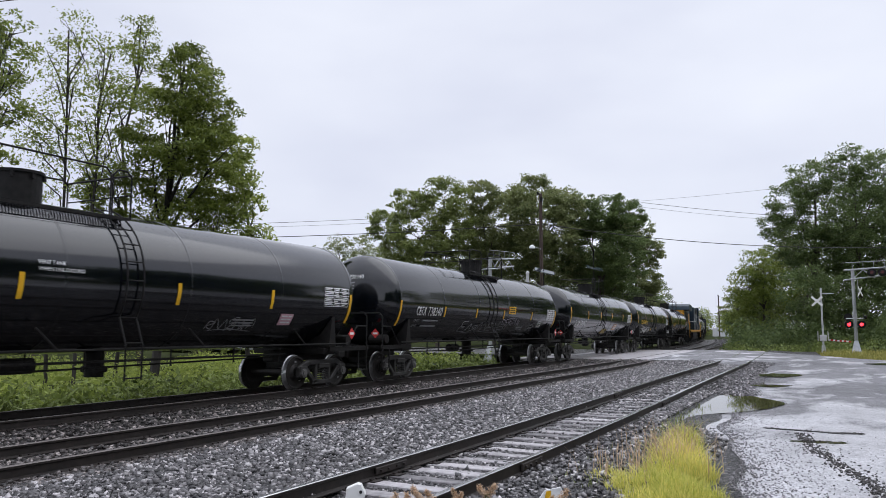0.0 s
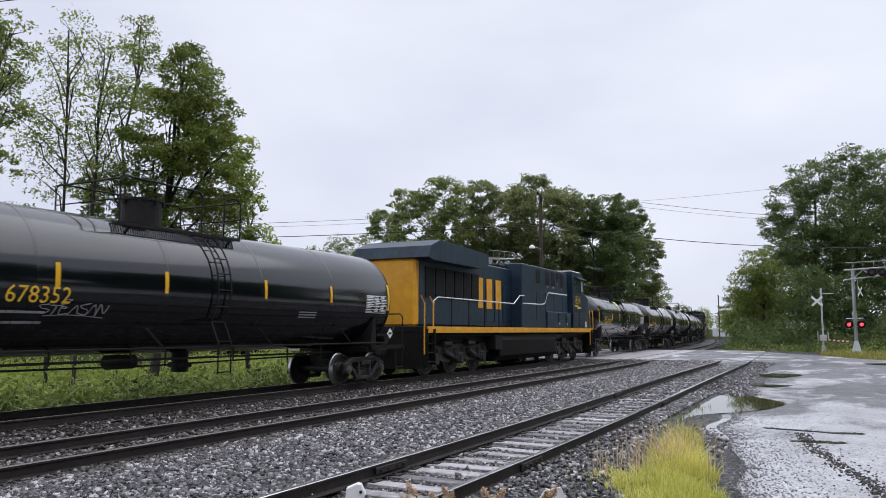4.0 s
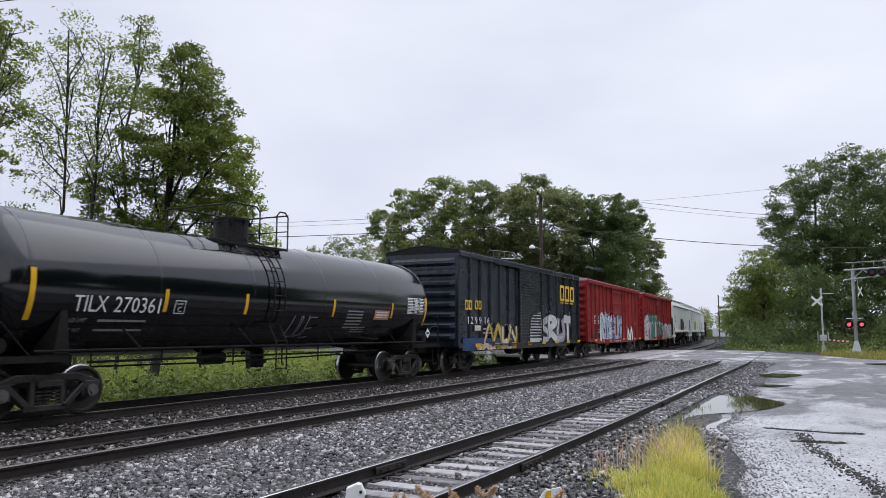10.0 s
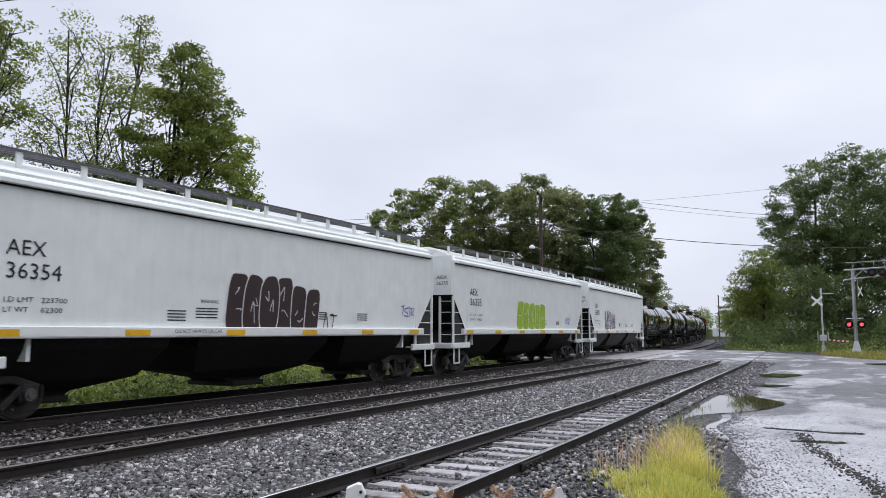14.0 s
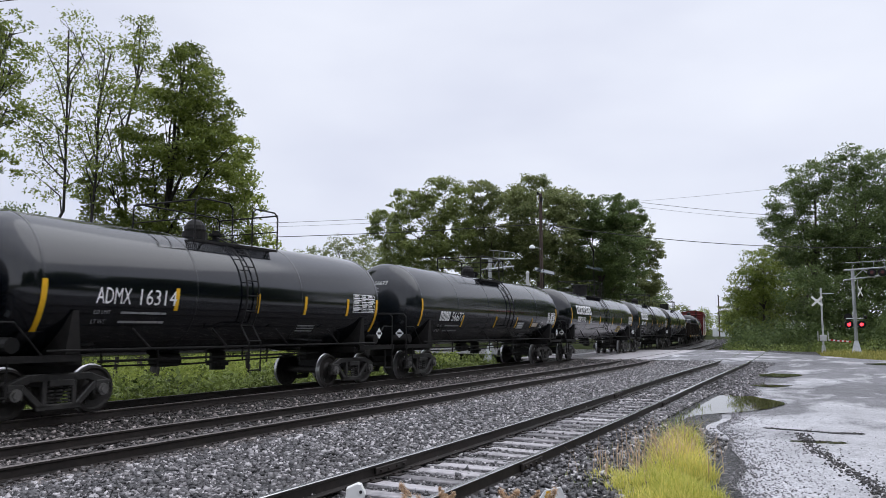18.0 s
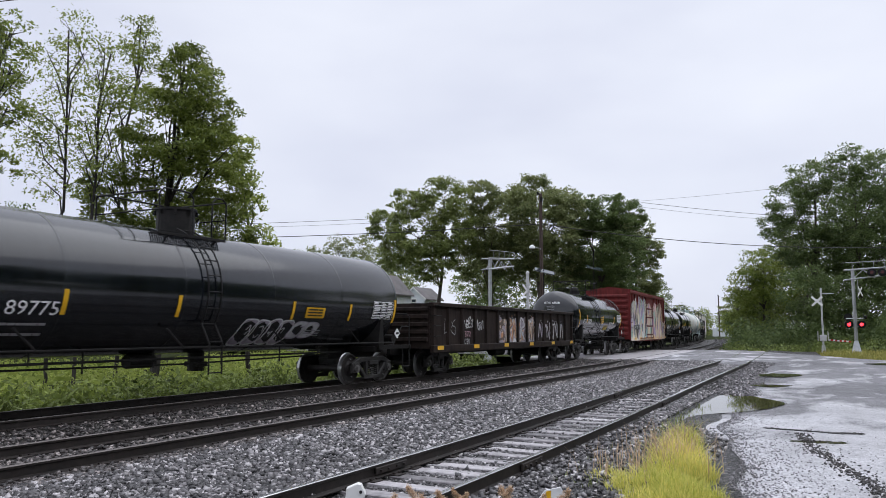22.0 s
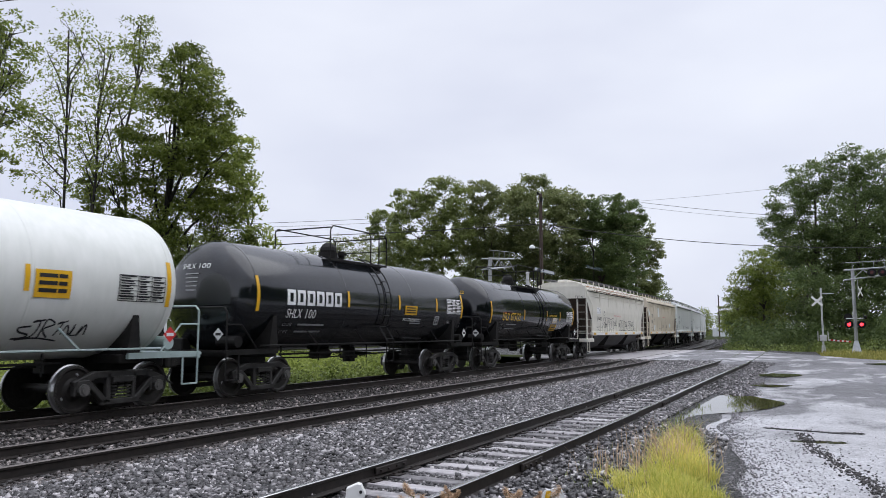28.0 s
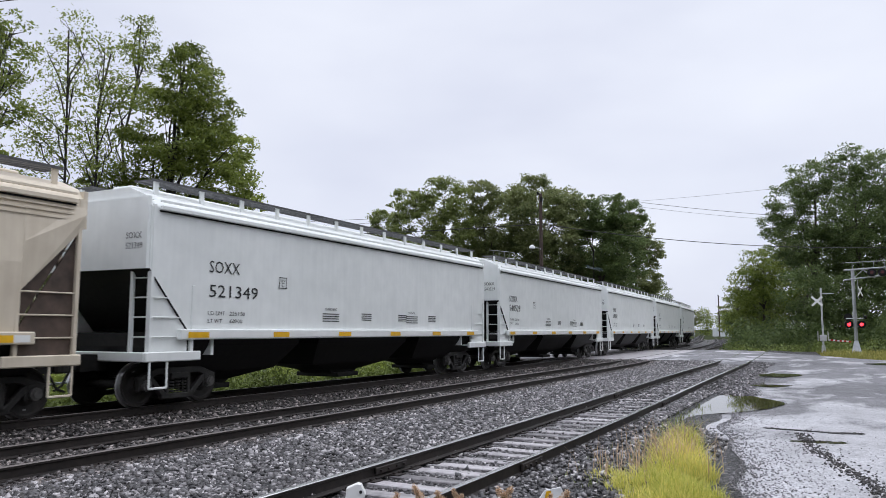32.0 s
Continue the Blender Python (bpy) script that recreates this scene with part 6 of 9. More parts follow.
    for pts in ([(-0.79, 2.93), (0.0, 2.91)], [(0.02, 2.92), (-0.25, 2.8)], [(-0.25, 2.81), (0.5, 2.86)]):
        stroke(bm, flat_side(1.545), [(yc + a, z) for a, z in pts], 0.08, 0.01)
    part("number_flash", bm, M_YLET, car, "yellow lightning flash")
    bars_text("railway_mark", -4.9, 2.5, [0.62, 0.62, 0.62], 1.25, flat_side(0.935), M_LYEL, car, lift=0.012, label="large yellow owner mark")
    # roof gear
    bm = fresh()
    box(bm, (0, -1.0, 4.42), (1.3, 1.6, 0.3), bevel=0.05)
    box(bm, (0, 2.4, 4.5), (1.6, 3.6, 0.12), bevel=0.04)
    rod(bm, (0, -4.5, 4.5), (0, -4.5, 4.72), 0.6, 24)
    part("roof_gear", bm, M_FRAME, car)
    bm = fresh()
    box(bm, (0, yc - 0.15, 4.79), (2.9, 1.9, 0.06), bevel=0.02)
    part("cab_roof", bm, M_TRIM, car, "pale cab roof")
    bm = fresh()
    box(bm, (0, 0, 1.33), (2.1, B - 1.2, 0.42), bevel=0.03)
    part("underframe", bm, M_FRAME, car)
    for sx in (-1, 1):
        bm = fresh()
        rail_bar(bm, [(sx * 1.35, -B / 2 + 1.2, 1.42), (sx * 1.35, B / 2 - 1.2, 1.42)], 0.035)
        part("air_pipe", bm, M_FRAME, car)
    # tank and trucks
    bm = fresh()
    loft(bm, [[(a, y, z) for a, z in ((-1.3, 0.55), (-1.0, 0.32), (1.0, 0.32), (1.3, 0.55), (1.42, 1.2), (1.3, 1.5), (-1.3, 1.5), (-1.42, 1.2))] for y in (-3.4, 3.9)])
    part("fuel_tank", bm, M_FRAME, car, "grimy fuel tank")
    for sx in (-1, 1):
        bm = fresh()
        rod(bm, (sx * 1.25, 4.0, 1.3), (sx * 1.25, 4.9, 1.3), 0.14, 14)
        part("air_reservoir", bm, M_BOGIE, car)
        bm = fresh()
        box(bm, (sx * 1.3, -3.9, 1.1), (0.4, 0.8, 0.6), bevel=0.04)
        part("battery_box", bm, M_FRAME, car)
    big = wheelset_mesh(0.53)
    for sy in (-1, 1):
        bm = fresh()
        for x in (-1.0, 1.0):
            # one heavy casting with humps over the axles, pockets below it, springs and dampers
            top = [(-3.0, 0.95), (-2.5, 1.12), (-1.6, 1.05), (-0.9, 0.98), (-0.4, 1.1), (0.4, 1.1), (0.9, 0.98), (1.6, 1.05), (2.5, 1.12), (3.0, 0.95)]
            low = [(2.9, 0.72), (2.5, 0.62), (1.7, 0.62), (1.35, 0.45), (0.75, 0.45), (0.45, 0.62), (-0.45, 0.62), (-0.75, 0.45), (-1.35, 0.45), (-1.7, 0.62), (-2.5, 0.62), (-2.9, 0.72)]
            ring = top + low
            loft(bm, [[(x + d, y, z) for y, z in ring] for d in (-0.08, 0.08)])
            for y in (-2.1, 0, 2.1):
                box(bm, (x * 1.1, y, 0.6), (0.22, 0.46, 0.4), bevel=0.05)
                rod(bm, (x * 1.0, y, 0.53), (x * 1.26, y, 0.53), 0.15, 14)
                for d in (-0.32, 0.32):
                    rod(bm, (x * 1.1, y + d, 0.55), (x * 1.1, y + d, 0.95), 0.085, 10)
            for y in (-1.05, 1.05):
                rod(bm, (x * 1.14, y - 0.35, 0.85), (x * 1.14, y + 0.4, 0.62), 0.1, 12)
                rod(bm, (x * 1.16, y - 0.5, 1.12), (x * 1.16, y + 0.15, 1.12), 0.12, 12)
        box(bm, (0, 0, 0.85), (1.8, 1.0, 0.3))
        b = part("bogie", bm, M_BOGIE, car, "six-wheel cast-steel locomotive bogie")
        b.location = (0, sy * (B / 2 - 3.65), 0)
        for dy in (-2.1, 0, 2.1):
            w = piece("wheelset", big, [M_WHEEL, M_TREAD, M_DIMW], b)
            w.location = (0, dy, 0.53)
            SPINNERS.append((car, w))
        bm = fresh()
        loft(bm, [[(sx * a, sy * (B / 2 - 0.1 - k), z) for sx in (-1, 1)] + [(sx * a, sy * (B / 2 - 0.16 - k), z) for sx in (1, -1)] for a, z, k in ((1.5, 1.5, 0.0), (1.4, 0.3, 0.0))])
        part("pilot_plate", bm, M_FRAME, car)
        add_coupler(car, sy * (L / 2 - 0.12), sy)
    bm = fresh()
    rod(bm, (-0.2, B / 2 - 1.0, 2.6), (-0.2, B / 2 - 0.97, 2.6), 0.09, 14)
    rod(bm, (0.2, B / 2 - 1.0, 2.6), (0.2, B / 2 - 0.97, 2.6), 0.09, 14)
    part("headlight", bm, M_WHITE, car)
    return car


# ---------------------------------------------------------------- paint for graffiti
P_SILVER = mat("silver_spray_paint", (0.5, 0.5, 0.52), 0.45, 0.2, var=0.2, scale=3.0, streak=0.8)
P_GREY = mat("grey_lilac_spray_paint", (0.33, 0.3, 0.35), 0.55, var=0.25, scale=3.0, streak=0.8)
P_BLUE = mat("sky_blue_spray_paint", (0.18, 0.4, 0.62), 0.55, var=0.2, scale=3.0)
P_PINK = mat("pale_pink_spray_paint", (0.55, 0.33, 0.38), 0.55, var=0.2, scale=3.0)
P_TEAL = mat("teal_spray_paint", (0.02, 0.2, 0.14), 0.55, var=0.25, scale=3.0)
P_LIME = mat("lime_green_spray_paint", (0.3, 0.45, 0.03), 0.55, var=0.15, scale=3.0)
P_MUST = mat("mustard_yellow_spray_paint", (0.45, 0.33, 0.05), 0.55, var=0.3, scale=3.0, streak=0.8)
P_TAN = mat("pale_tan_spray_paint", (0.6, 0.48, 0.36), 0.55, var=0.25, scale=3.0, streak=0.8)
P_CREAM = mat("cream_spray_paint", (0.66, 0.6, 0.47), 0.55, var=0.15, scale=3.0, streak=0.8)
P_AQUA = mat("pale_aqua_spray_paint", (0.3, 0.52, 0.56), 0.55, var=0.2, scale=3.0)
P_LILAC = mat("lilac_spray_paint", (0.33, 0.26, 0.45), 0.55, var=0.2, scale=3.0)
P_MINT = mat("mint_spray_paint", (0.33, 0.5, 0.42), 0.55, var=0.2, scale=3.0)
P_DARK = mat("brown_black_spray_paint", (0.03, 0.015, 0.015), 0.5, var=0.2, scale=3.0)
P_ORANGE = mat("faded_orange_spray_paint", (0.5, 0.25, 0.12), 0.55, var=0.2, scale=3.0)
P_WHITE = mat("white_spray_paint", (0.65, 0.65, 0.66), 0.55, var=0.15, scale=3.0)
P_NAVY = mat("navy_spray_paint", (0.02, 0.05, 0.15), 0.5, var=0.2, scale=3.0)
P_BROWNISH = mat("dull_brown_spray_paint", (0.11, 0.075, 0.06), 0.55, var=0.25, scale=3.0)
P_PURPLE = mat("violet_marker_paint", (0.12, 0.08, 0.4), 0.5, var=0.2, scale=3.0)


def sign(car, on, u, v, w, h, material, label):
    bm = fresh()
    patch(bm, on, u, u + w, v, v + h, 0.018, 2, 4)
    p = part("sign_panel", bm, material, car, label)
    ink = M_BLET if material in (M_YEL, M_WHITE, P_MUST) else M_WHITE
    bars_text("sign_lettering", u + w * 0.1, v + h * 0.72, [w * 0.5, w * 0.25], h * 0.14, on, ink, p, 3, 1.9, 0.0245)
    return p


# ---------------------------------------------------------------- the train, front to back
TRAIN = []


def couple(car, front, back):
    """Give a car its stretch of the train, in metres along the line at the clip's start."""
    TRAIN.append((car, (front + back) / 2))


BLK = "glossy black tank car with "


def x_a(c, on, T):
    sign(c, on, 4.62, 1.73, 0.5, 0.28, P_PINK, "small faded pink notice")
    tag(c, on, 2.2, 1.6, 1.6, 0.3, M_DIMW, 5, 0.016)
    mapped_text("vent_notice", "VENT TANK", 0.1, -2.07, 2.75, on, M_WHITE, c, 0.014)
    mapped_text("vent_notice", "WHEN UNLOADING", 0.1, -2.07, 2.63, on, M_WHITE, c, 0.014)


def x_b(c, on, T):
    sign(c, on, 1.54, 2.3, 0.78, 0.31, M_YEL, "yellow notice panel")
    sign(c, on, 5.5, 1.76, 0.45, 0.27, M_WHITE, "small white notice")
    tag(c, on, -2.9, 1.53, 4.6, 0.44, M_DIMW, 7, 0.03, loops=9)
    tag(c, on, 1.0, 1.8, 2.0, 0.42, P_GREY, 8, 0.02, loops=9)
    tag(c, on, 4.45, 1.7, 0.6, 0.25, M_DIMW, 9, 0.02, loops=3)


def x_c(c, on, T):
    sign(c, on, 2.66, 1.67, 0.77, 0.33, P_ORANGE, "small faded orange notice")
    sign(c, on, 0.33, 1.45, 0.96, 0.26, P_MUST, "dull mustard panel")
    tag(c, on, -2.1, 1.57, 1.0, 0.48, M_DIMW, 11, 0.03, loops=4)
    tag(c, on, 0.13, 1.84, 0.77, 0.27, P_GREY, 12, 0.02, loops=4)
    tag(c, on, 3.85, 1.57, 1.4, 0.38, M_DIMW, 13, 0.025, loops=5)
    tag(c, on, -3.2, 1.39, 0.45, 0.58, M_DIMW, 14, 0.025, loops=2)
    tag(c, on, 1.35, 1.5, 0.5, 0.35, P_GREY, 15, 0.025, loops=2)


def x_d(c, on, T):
    tag(c, on, -5.2, 1.5, 2.2, 0.5, M_WHITE, 13, 0.045, loops=8)
    tag(c, on, -5.1, 1.46, 2.15, 0.5, M_WHITE, 113, 0.03, 0.013, loops=5)
    tag(c, on, -2.78, 1.5, 1.1, 0.5, M_WHITE, 14, 0.035, loops=6)
    plate_mark(c, on, -3.87, 2.07, M_YLET)
    plate_mark(c, on, 5.95, 1.72, M_WHITE, "")
    bars_text("stencil", -1.3, 1.75, [0.3, 0.2], 0.03, on, M_YLET, c, 4, 2.0)
    bars_text("stencil", 1.0, 1.85, [0.3, 0.2], 0.025, on, M_YLET, c, 2, 2.0)


def x_e(c, on, T):
    tag(c, on, -4.3, 1.85, 1.4, 0.3, M_DIMW, 15, 0.025)


def x_f(c, on, T):
    tag(c, on, -7.15, 1.81, 1.0, 0.25, M_WHITE, 16, 0.02, loops=4)
    slant = lambda u, v, lf: on(u + 0.3 * (v - 1.6), v + 0.05 * math.sin(u * 5), lf)
    fit_text("handwriting", "Hiccup is", -1.5, 1.6, 1.6, 0.42, slant, P_WHITE, c, 0.016, "white spray-painted handwriting")
    fit_text("handwriting", "hallucinat", 2.7, 5.4, 1.62, 0.36, slant, P_WHITE, c, 0.016, "white spray-painted handwriting")
    tag(c, on, 0.6, 2.1, 0.7, 0.3, M_DIMW, 18, 0.02, loops=4)
    sign(c, on, 2.07, 1.48, 0.9, 0.25, P_MUST, "dull yellow notice panel")
    sign(c, on, -1.6, 3.2, 0.9, 0.36, P_LIME, "pale yellow notice on the shoulder")


def x_g(c, on, T):
    tag(c, on, -7.3, 1.8, 1.3, 0.44, M_WHITE, 20, 0.05, loops=6)
    burner(c, on, -4.35, 1.42, 2.9, 0.76, [P_SILVER, P_WHITE, P_GREY], 21, letters=5, spiky=0.5, fat=0.22)
    tag(c, on, -1.0, 1.52, 0.7, 0.6, P_BLUE, 22, 0.035, loops=3)
    burner(c, on, 0.42, 1.38, 4.6, 0.76, [P_SILVER, P_GREY], 23, letters=7, spiky=0.5, fat=0.22)
    tag(c, on, -6.3, 1.4, 2.3, 0.4, M_DIMW, 24, 0.045, loops=5)
    sign(c, on, 0.9, 3.21, 0.97, 0.36, P_LIME, "pale yellow notice on the shoulder")


def x_h(c, on, T):
    sign(c, on, 2.72, 1.67, 0.9, 0.3, P_MUST, "dull mustard panel")
    tag(c, on, 4.45, 2.1, 0.95, 0.32, P_GREY, 25, 0.03, loops=4)
    plate_mark(c, on, 5.5, 1.85, M_DIMW)


def x_j(c, on, T):
    tag(c, on, 0.1, 1.35, 1.0, 0.65, P_GREY, 26, 0.03, loops=3)
    sign(c, on, 3.95, 1.92, 0.85, 0.28, P_ORANGE, "small orange notice")
    plate_mark(c, on, -3.88, 1.94, M_WHITE)
    bars_text("stencil", 2.55, 2.12, [0.5, 0.3], 0.04, on, M_DIMW, c, 6, 2.3)


def x_q(c, on, T):
    sign(c, on, -2.45, 2.23, 0.76, 0.36, M_YEL, "yellow notice panel")
    bm = fresh()
    patch(bm, on, 2.0, 4.02, 2.53, 2.99, 0.018, 2, 4)
    p = part("sign_panel", bm, M_WHITE, c, "white panel with a dark blue maker's mark")
    block_letters("maker_mark", 6, 2.6, 3.5, 2.64, 0.2, on, P_NAVY, p, 0.25, 0.022)
    bm = fresh()
    stroke(bm, on, bend_line([(2.1, 2.62), (2.35, 2.66), (2.42, 2.88)]), 0.1, 0.022)
    part("maker_emblem", bm, P_NAVY, p, "dark blue curved emblem")
    bars_text("maker_mark", 3.58, 2.64, [0.17, 0.17], 0.2, on, P_NAVY, p, 1, 1.6, 0.022)
    sign(c, on, 3.19, 2.0, 0.76, 0.42, M_YEL, "yellow notice panel")
    tag(c, on, -3.7, 1.6, 0.75, 0.5, M_DIMW, 27, 0.035, loops=3)
    tag(c, on, -3.0, 1.88, 1.2, 0.27, M_DIMW, 28, 0.025)
    tag(c, on, 4.9, 1.6, 0.9, 0.4, P_GREY, 29, 0.025, loops=4)
    bars_text("stencil", 1.2, 2.1, [0.5, 0.3], 0.03, on, M_DIMW, c, 7, 2.4)


def x_s(c, on, T):
    sign(c, on, 1.99, 1.69, 0.82, 0.28, M_DIMW, "grey-white notice panel")
    sign(c, on, 3.9, 1.78, 0.74, 0.18, P_TAN, "tan notice panel")
    plate_mark(c, on, 5.1, 1.73, M_WHITE)


def x_t(c, on, T):
    block_letters("maker_mark", 6, -6.9, -3.72, 2.5, 0.48, on, M_WHITE, c, 0.26)
    sign(c, on, 3.56, 1.55, 0.95, 0.34, P_MUST, "dull mustard panel")
    plate_mark(c, on, -3.93, 2.05, M_WHITE)
    plate_mark(c, on, 5.9, 1.69, M_WHITE)


def x_u(c, on, T):
    block_letters("maker_mark", 6, -6.35, -3.3, 2.48, 0.45, on, M_WHITE, c, 0.26)
    sign(c, on, 2.56, 1.96, 0.76, 0.34, M_YEL, "mustard notice panel")
    tag(c, on, -4.15, 1.45, 1.2, 0.45, P_GREY, 31, 0.03, loops=5)


def x_v(c, on, T):
    bubble(c, on, 0.5, 1.25, 1.9, 0.62, 4, P_GREY, P_WHITE, 33)
    bubble(c, on, 2.45, 1.4, 1.0, 0.42, 2, P_SILVER, P_GREY, 34)
    sign(c, on, 2.76, 1.92, 0.83, 0.28, M_YEL, "yellow notice panel")


def x_x(c, on, T):
    sign(c, on, -0.48, 2.04, 0.79, 0.38, M_YEL, "orange-yellow notice panel")
    sign(c, on, 0.74, 1.64, 0.86, 0.28, P_MUST, "mustard panel")
    fit_text("cargo_name", "MOLTEN SULFUR", 1.88, 3.16, 2.03, 0.11, on, M_WHITE, c)


def x_z(c, on, T):
    sign(c, on, 2.4, 2.07, 0.78, 0.25, P_TAN, "tan notice panel")
    mapped_text("hot_warning", "HOT", 0.2, -0.25, 3.3, lambda u, v, lf: (u, -T / 2 + 0.7 * (1 - math.sqrt(1 - (math.hypot(u, v - 2.42) / 1.4) ** 2)) - lf, v), M_WHITE, c, 0.02)


def x_aa(c, on, T):
    sign(c, on, 2.8, 2.6, 0.5, 0.42, M_WHITE, "white notice panel")
    sign(c, on, 2.7, 2.1, 0.6, 0.35, M_YEL, "yellow notice panel")


def x_bb(c, on, T):
    tag(c, on, -3.3, 1.45, 2.0, 0.95, M_BLET, 37, 0.05, loops=4, label="tall black spray-painted handwriting")
    bubble(c, on, -0.9, 1.5, 2.4, 0.75, 6, P_WHITE, P_GREY, 38)
    sign(c, on, 4.6, 2.16, 0.71, 0.49, M_YEL, "bright yellow notice panel")
    tag(c, on, 4.5, 1.43, 0.9, 0.38, M_BLET, 39, 0.045, loops=4)
    tag(c, on, 5.4, 1.48, 0.5, 0.26, M_BLET, 40, 0.035, loops=3)


def x_cc(c, on, T):
    block_letters("maker_mark", 6, -4.58, -2.1, 2.24, 0.39, on, M_WHITE, c, 0.26)
    sign(c, on, 1.43, 2.1, 0.8, 0.29, M_YEL, "yellow notice panel")
    fit_text("cargo_name", "MOLTEN SULFUR", 1.4, 2.5, 1.9, 0.09, on, M_WHITE, c)
    mapped_text("hot_warning", "HOT", 0.13, 4.6, 1.85, on, M_WHITE, c, 0.014)
    plate_mark(c, on, 3.6, 1.8, M_WHITE)


def x_dd(c, on, T):
    fit_text("cargo_name", "MOLTEN SULFUR", 1.66, 2.8, 2.27, 0.1, on, M_YLET, c)
    sign(c, on, 2.14, 1.6, 0.9, 0.3, M_YEL, "yellow notice panel")
    sign(c, on, 2.2, 1.97, 0.72, 0.26, P_TAN, "tan picture notice")
    mapped_text("hot_warning", "HOT", 0.13, 4.9, 1.85, on, M_WHITE, c, 0.014)
    plate_mark(c, on, 3.7, 1.7, M_WHITE)
    bm = fresh()
    patch(bm, lambda u, v, lf: (u, -T / 2 - 0.03 - lf, v), -0.1, 0.26, 2.1, 2.24, 0.02, 1, 1)
    part("placard_number_plate", bm, P_ORANGE, c, "small orange number plate")


def art_k(c, on, B):
    block_letters("owner_mark", 2, -7.3, -6.6, 2.36, 0.37, on, M_YLET, c, 0.22)
    block_letters("owner_mark", 2, -6.4, -5.72, 2.4, 0.34, on, M_YLET, c, 0.22)
    for k, q in enumerate("129916"):
        fit_text("car_number", q, -7.2 + 0.4 * k, -6.97 + 0.4 * k, 1.85, 0.27, on, M_WHITE, c, 0.008)
    block_letters("railway_mark", 3, 4.33, 6.9, 3.1, 0.8, on, M_YLET, c, 0.2)
    bars_text("mark_underline", 4.33, 2.98, [0.6, 0.6, 0.6], 0.06, on, M_YLET, c, 1, pitch=0.857)
    burner(c, on, -0.07, 1.0, 6.1, 1.5, [P_SILVER, P_WHITE, P_GREY], 41, letters=5, spiky=0.35, fat=0.26)
    burner(c, on, -5.43, 1.05, 3.4, 0.85, [P_MUST, P_TAN], 42, letters=4, spiky=0.4, fat=0.24)
    burner(c, on, -6.2, 0.84, 4.3, 0.24, [P_MUST, P_TAN], 43, letters=7, spiky=0.4)
    sign(c, on, -6.45, 1.59, 0.6, 0.2, P_TAN, "tan patch panel")
    bm = fresh()
    patch(bm, on, -7.5, -1.9, 0.84, 1.3, 0.004, 1, 1)
    part("paint_wash", bm, P_NAVY, c, "navy painted-over lower side")


def art_l(c, on, B):
    for w, u, z in (("AT", -6.3, 2.26), ("W", -5.3, 2.28), ("95", -6.3, 1.99), ("22", -5.38, 2.0)):
        fit_text("car_number" if w.isdigit() else "owner_code", w, u, u + (0.26 if w == "W" else 0.4), z, 0.23, on, M_WHITE, c, 0.008)
    burner(c, on, -4.7, 0.86, 5.6, 2.0, [P_BLUE, P_PINK, P_WHITE, P_NAVY, P_BLUE], 44, letters=6, spiky=0.3, outline=P_WHITE, fat=0.3)
    burner(c, on, -4.6, 1.0, 5.3, 1.7, [P_NAVY, P_BLUE], 144, letters=6, spiky=0.3, outline=P_WHITE, fat=0.14, lift=0.024)
    burner(c, on, 3.15, 0.9, 1.7, 0.95, [M_WHITE], 45, letters=2, spiky=0.2)
    tag(c, on, -B / 2 + 0.8, 1.1, 1.6, 0.7, M_BLET, 46, 0.03)
    plate_mark(c, flat_side(1.62), -3.58, 2.06, M_WHITE)


def art_m(c, on, B):
    burner(c, on, -B / 2 + 0.2, 0.86, 6.0, 2.1, [P_SILVER, P_PINK, P_GREY, P_SILVER, P_TEAL], 47, letters=4, spiky=0.35, back=1, fat=0.34)
    burner(c, on, -5.6, 2.3, 4.0, 0.45, [P_TEAL], 147, letters=5, spiky=0.6, outline=P_TEAL, lift=0.02)
    bm = fresh()
    patch(bm, on, -6.85, -5.7, 1.3, 2.3, 0.03, 1, 1)
    part("number_panel", bm, P_SILVER, c, "grey panel with the car number")
    fit_text("car_number", "19", -6.46, -6.07, 1.88, 0.22, flat_side(1.58), M_BLET, c, 0.03)
    bars_text("stencil", -6.5, 1.55, [0.25, 0.3], 0.07, flat_side(1.58), M_BLET, c, 2, 2.4, 0.03)
    burner(c, on, -1.5, 1.15, 2.9, 1.4, [P_TEAL, P_SILVER], 48, letters=3, spiky=0.5, lift=0.03)
    burner(c, on, 1.4, 0.9, 5.9, 1.4, [P_SILVER, P_GREY, P_WHITE], 49, letters=6, spiky=0.4, back=0, fat=0.2)


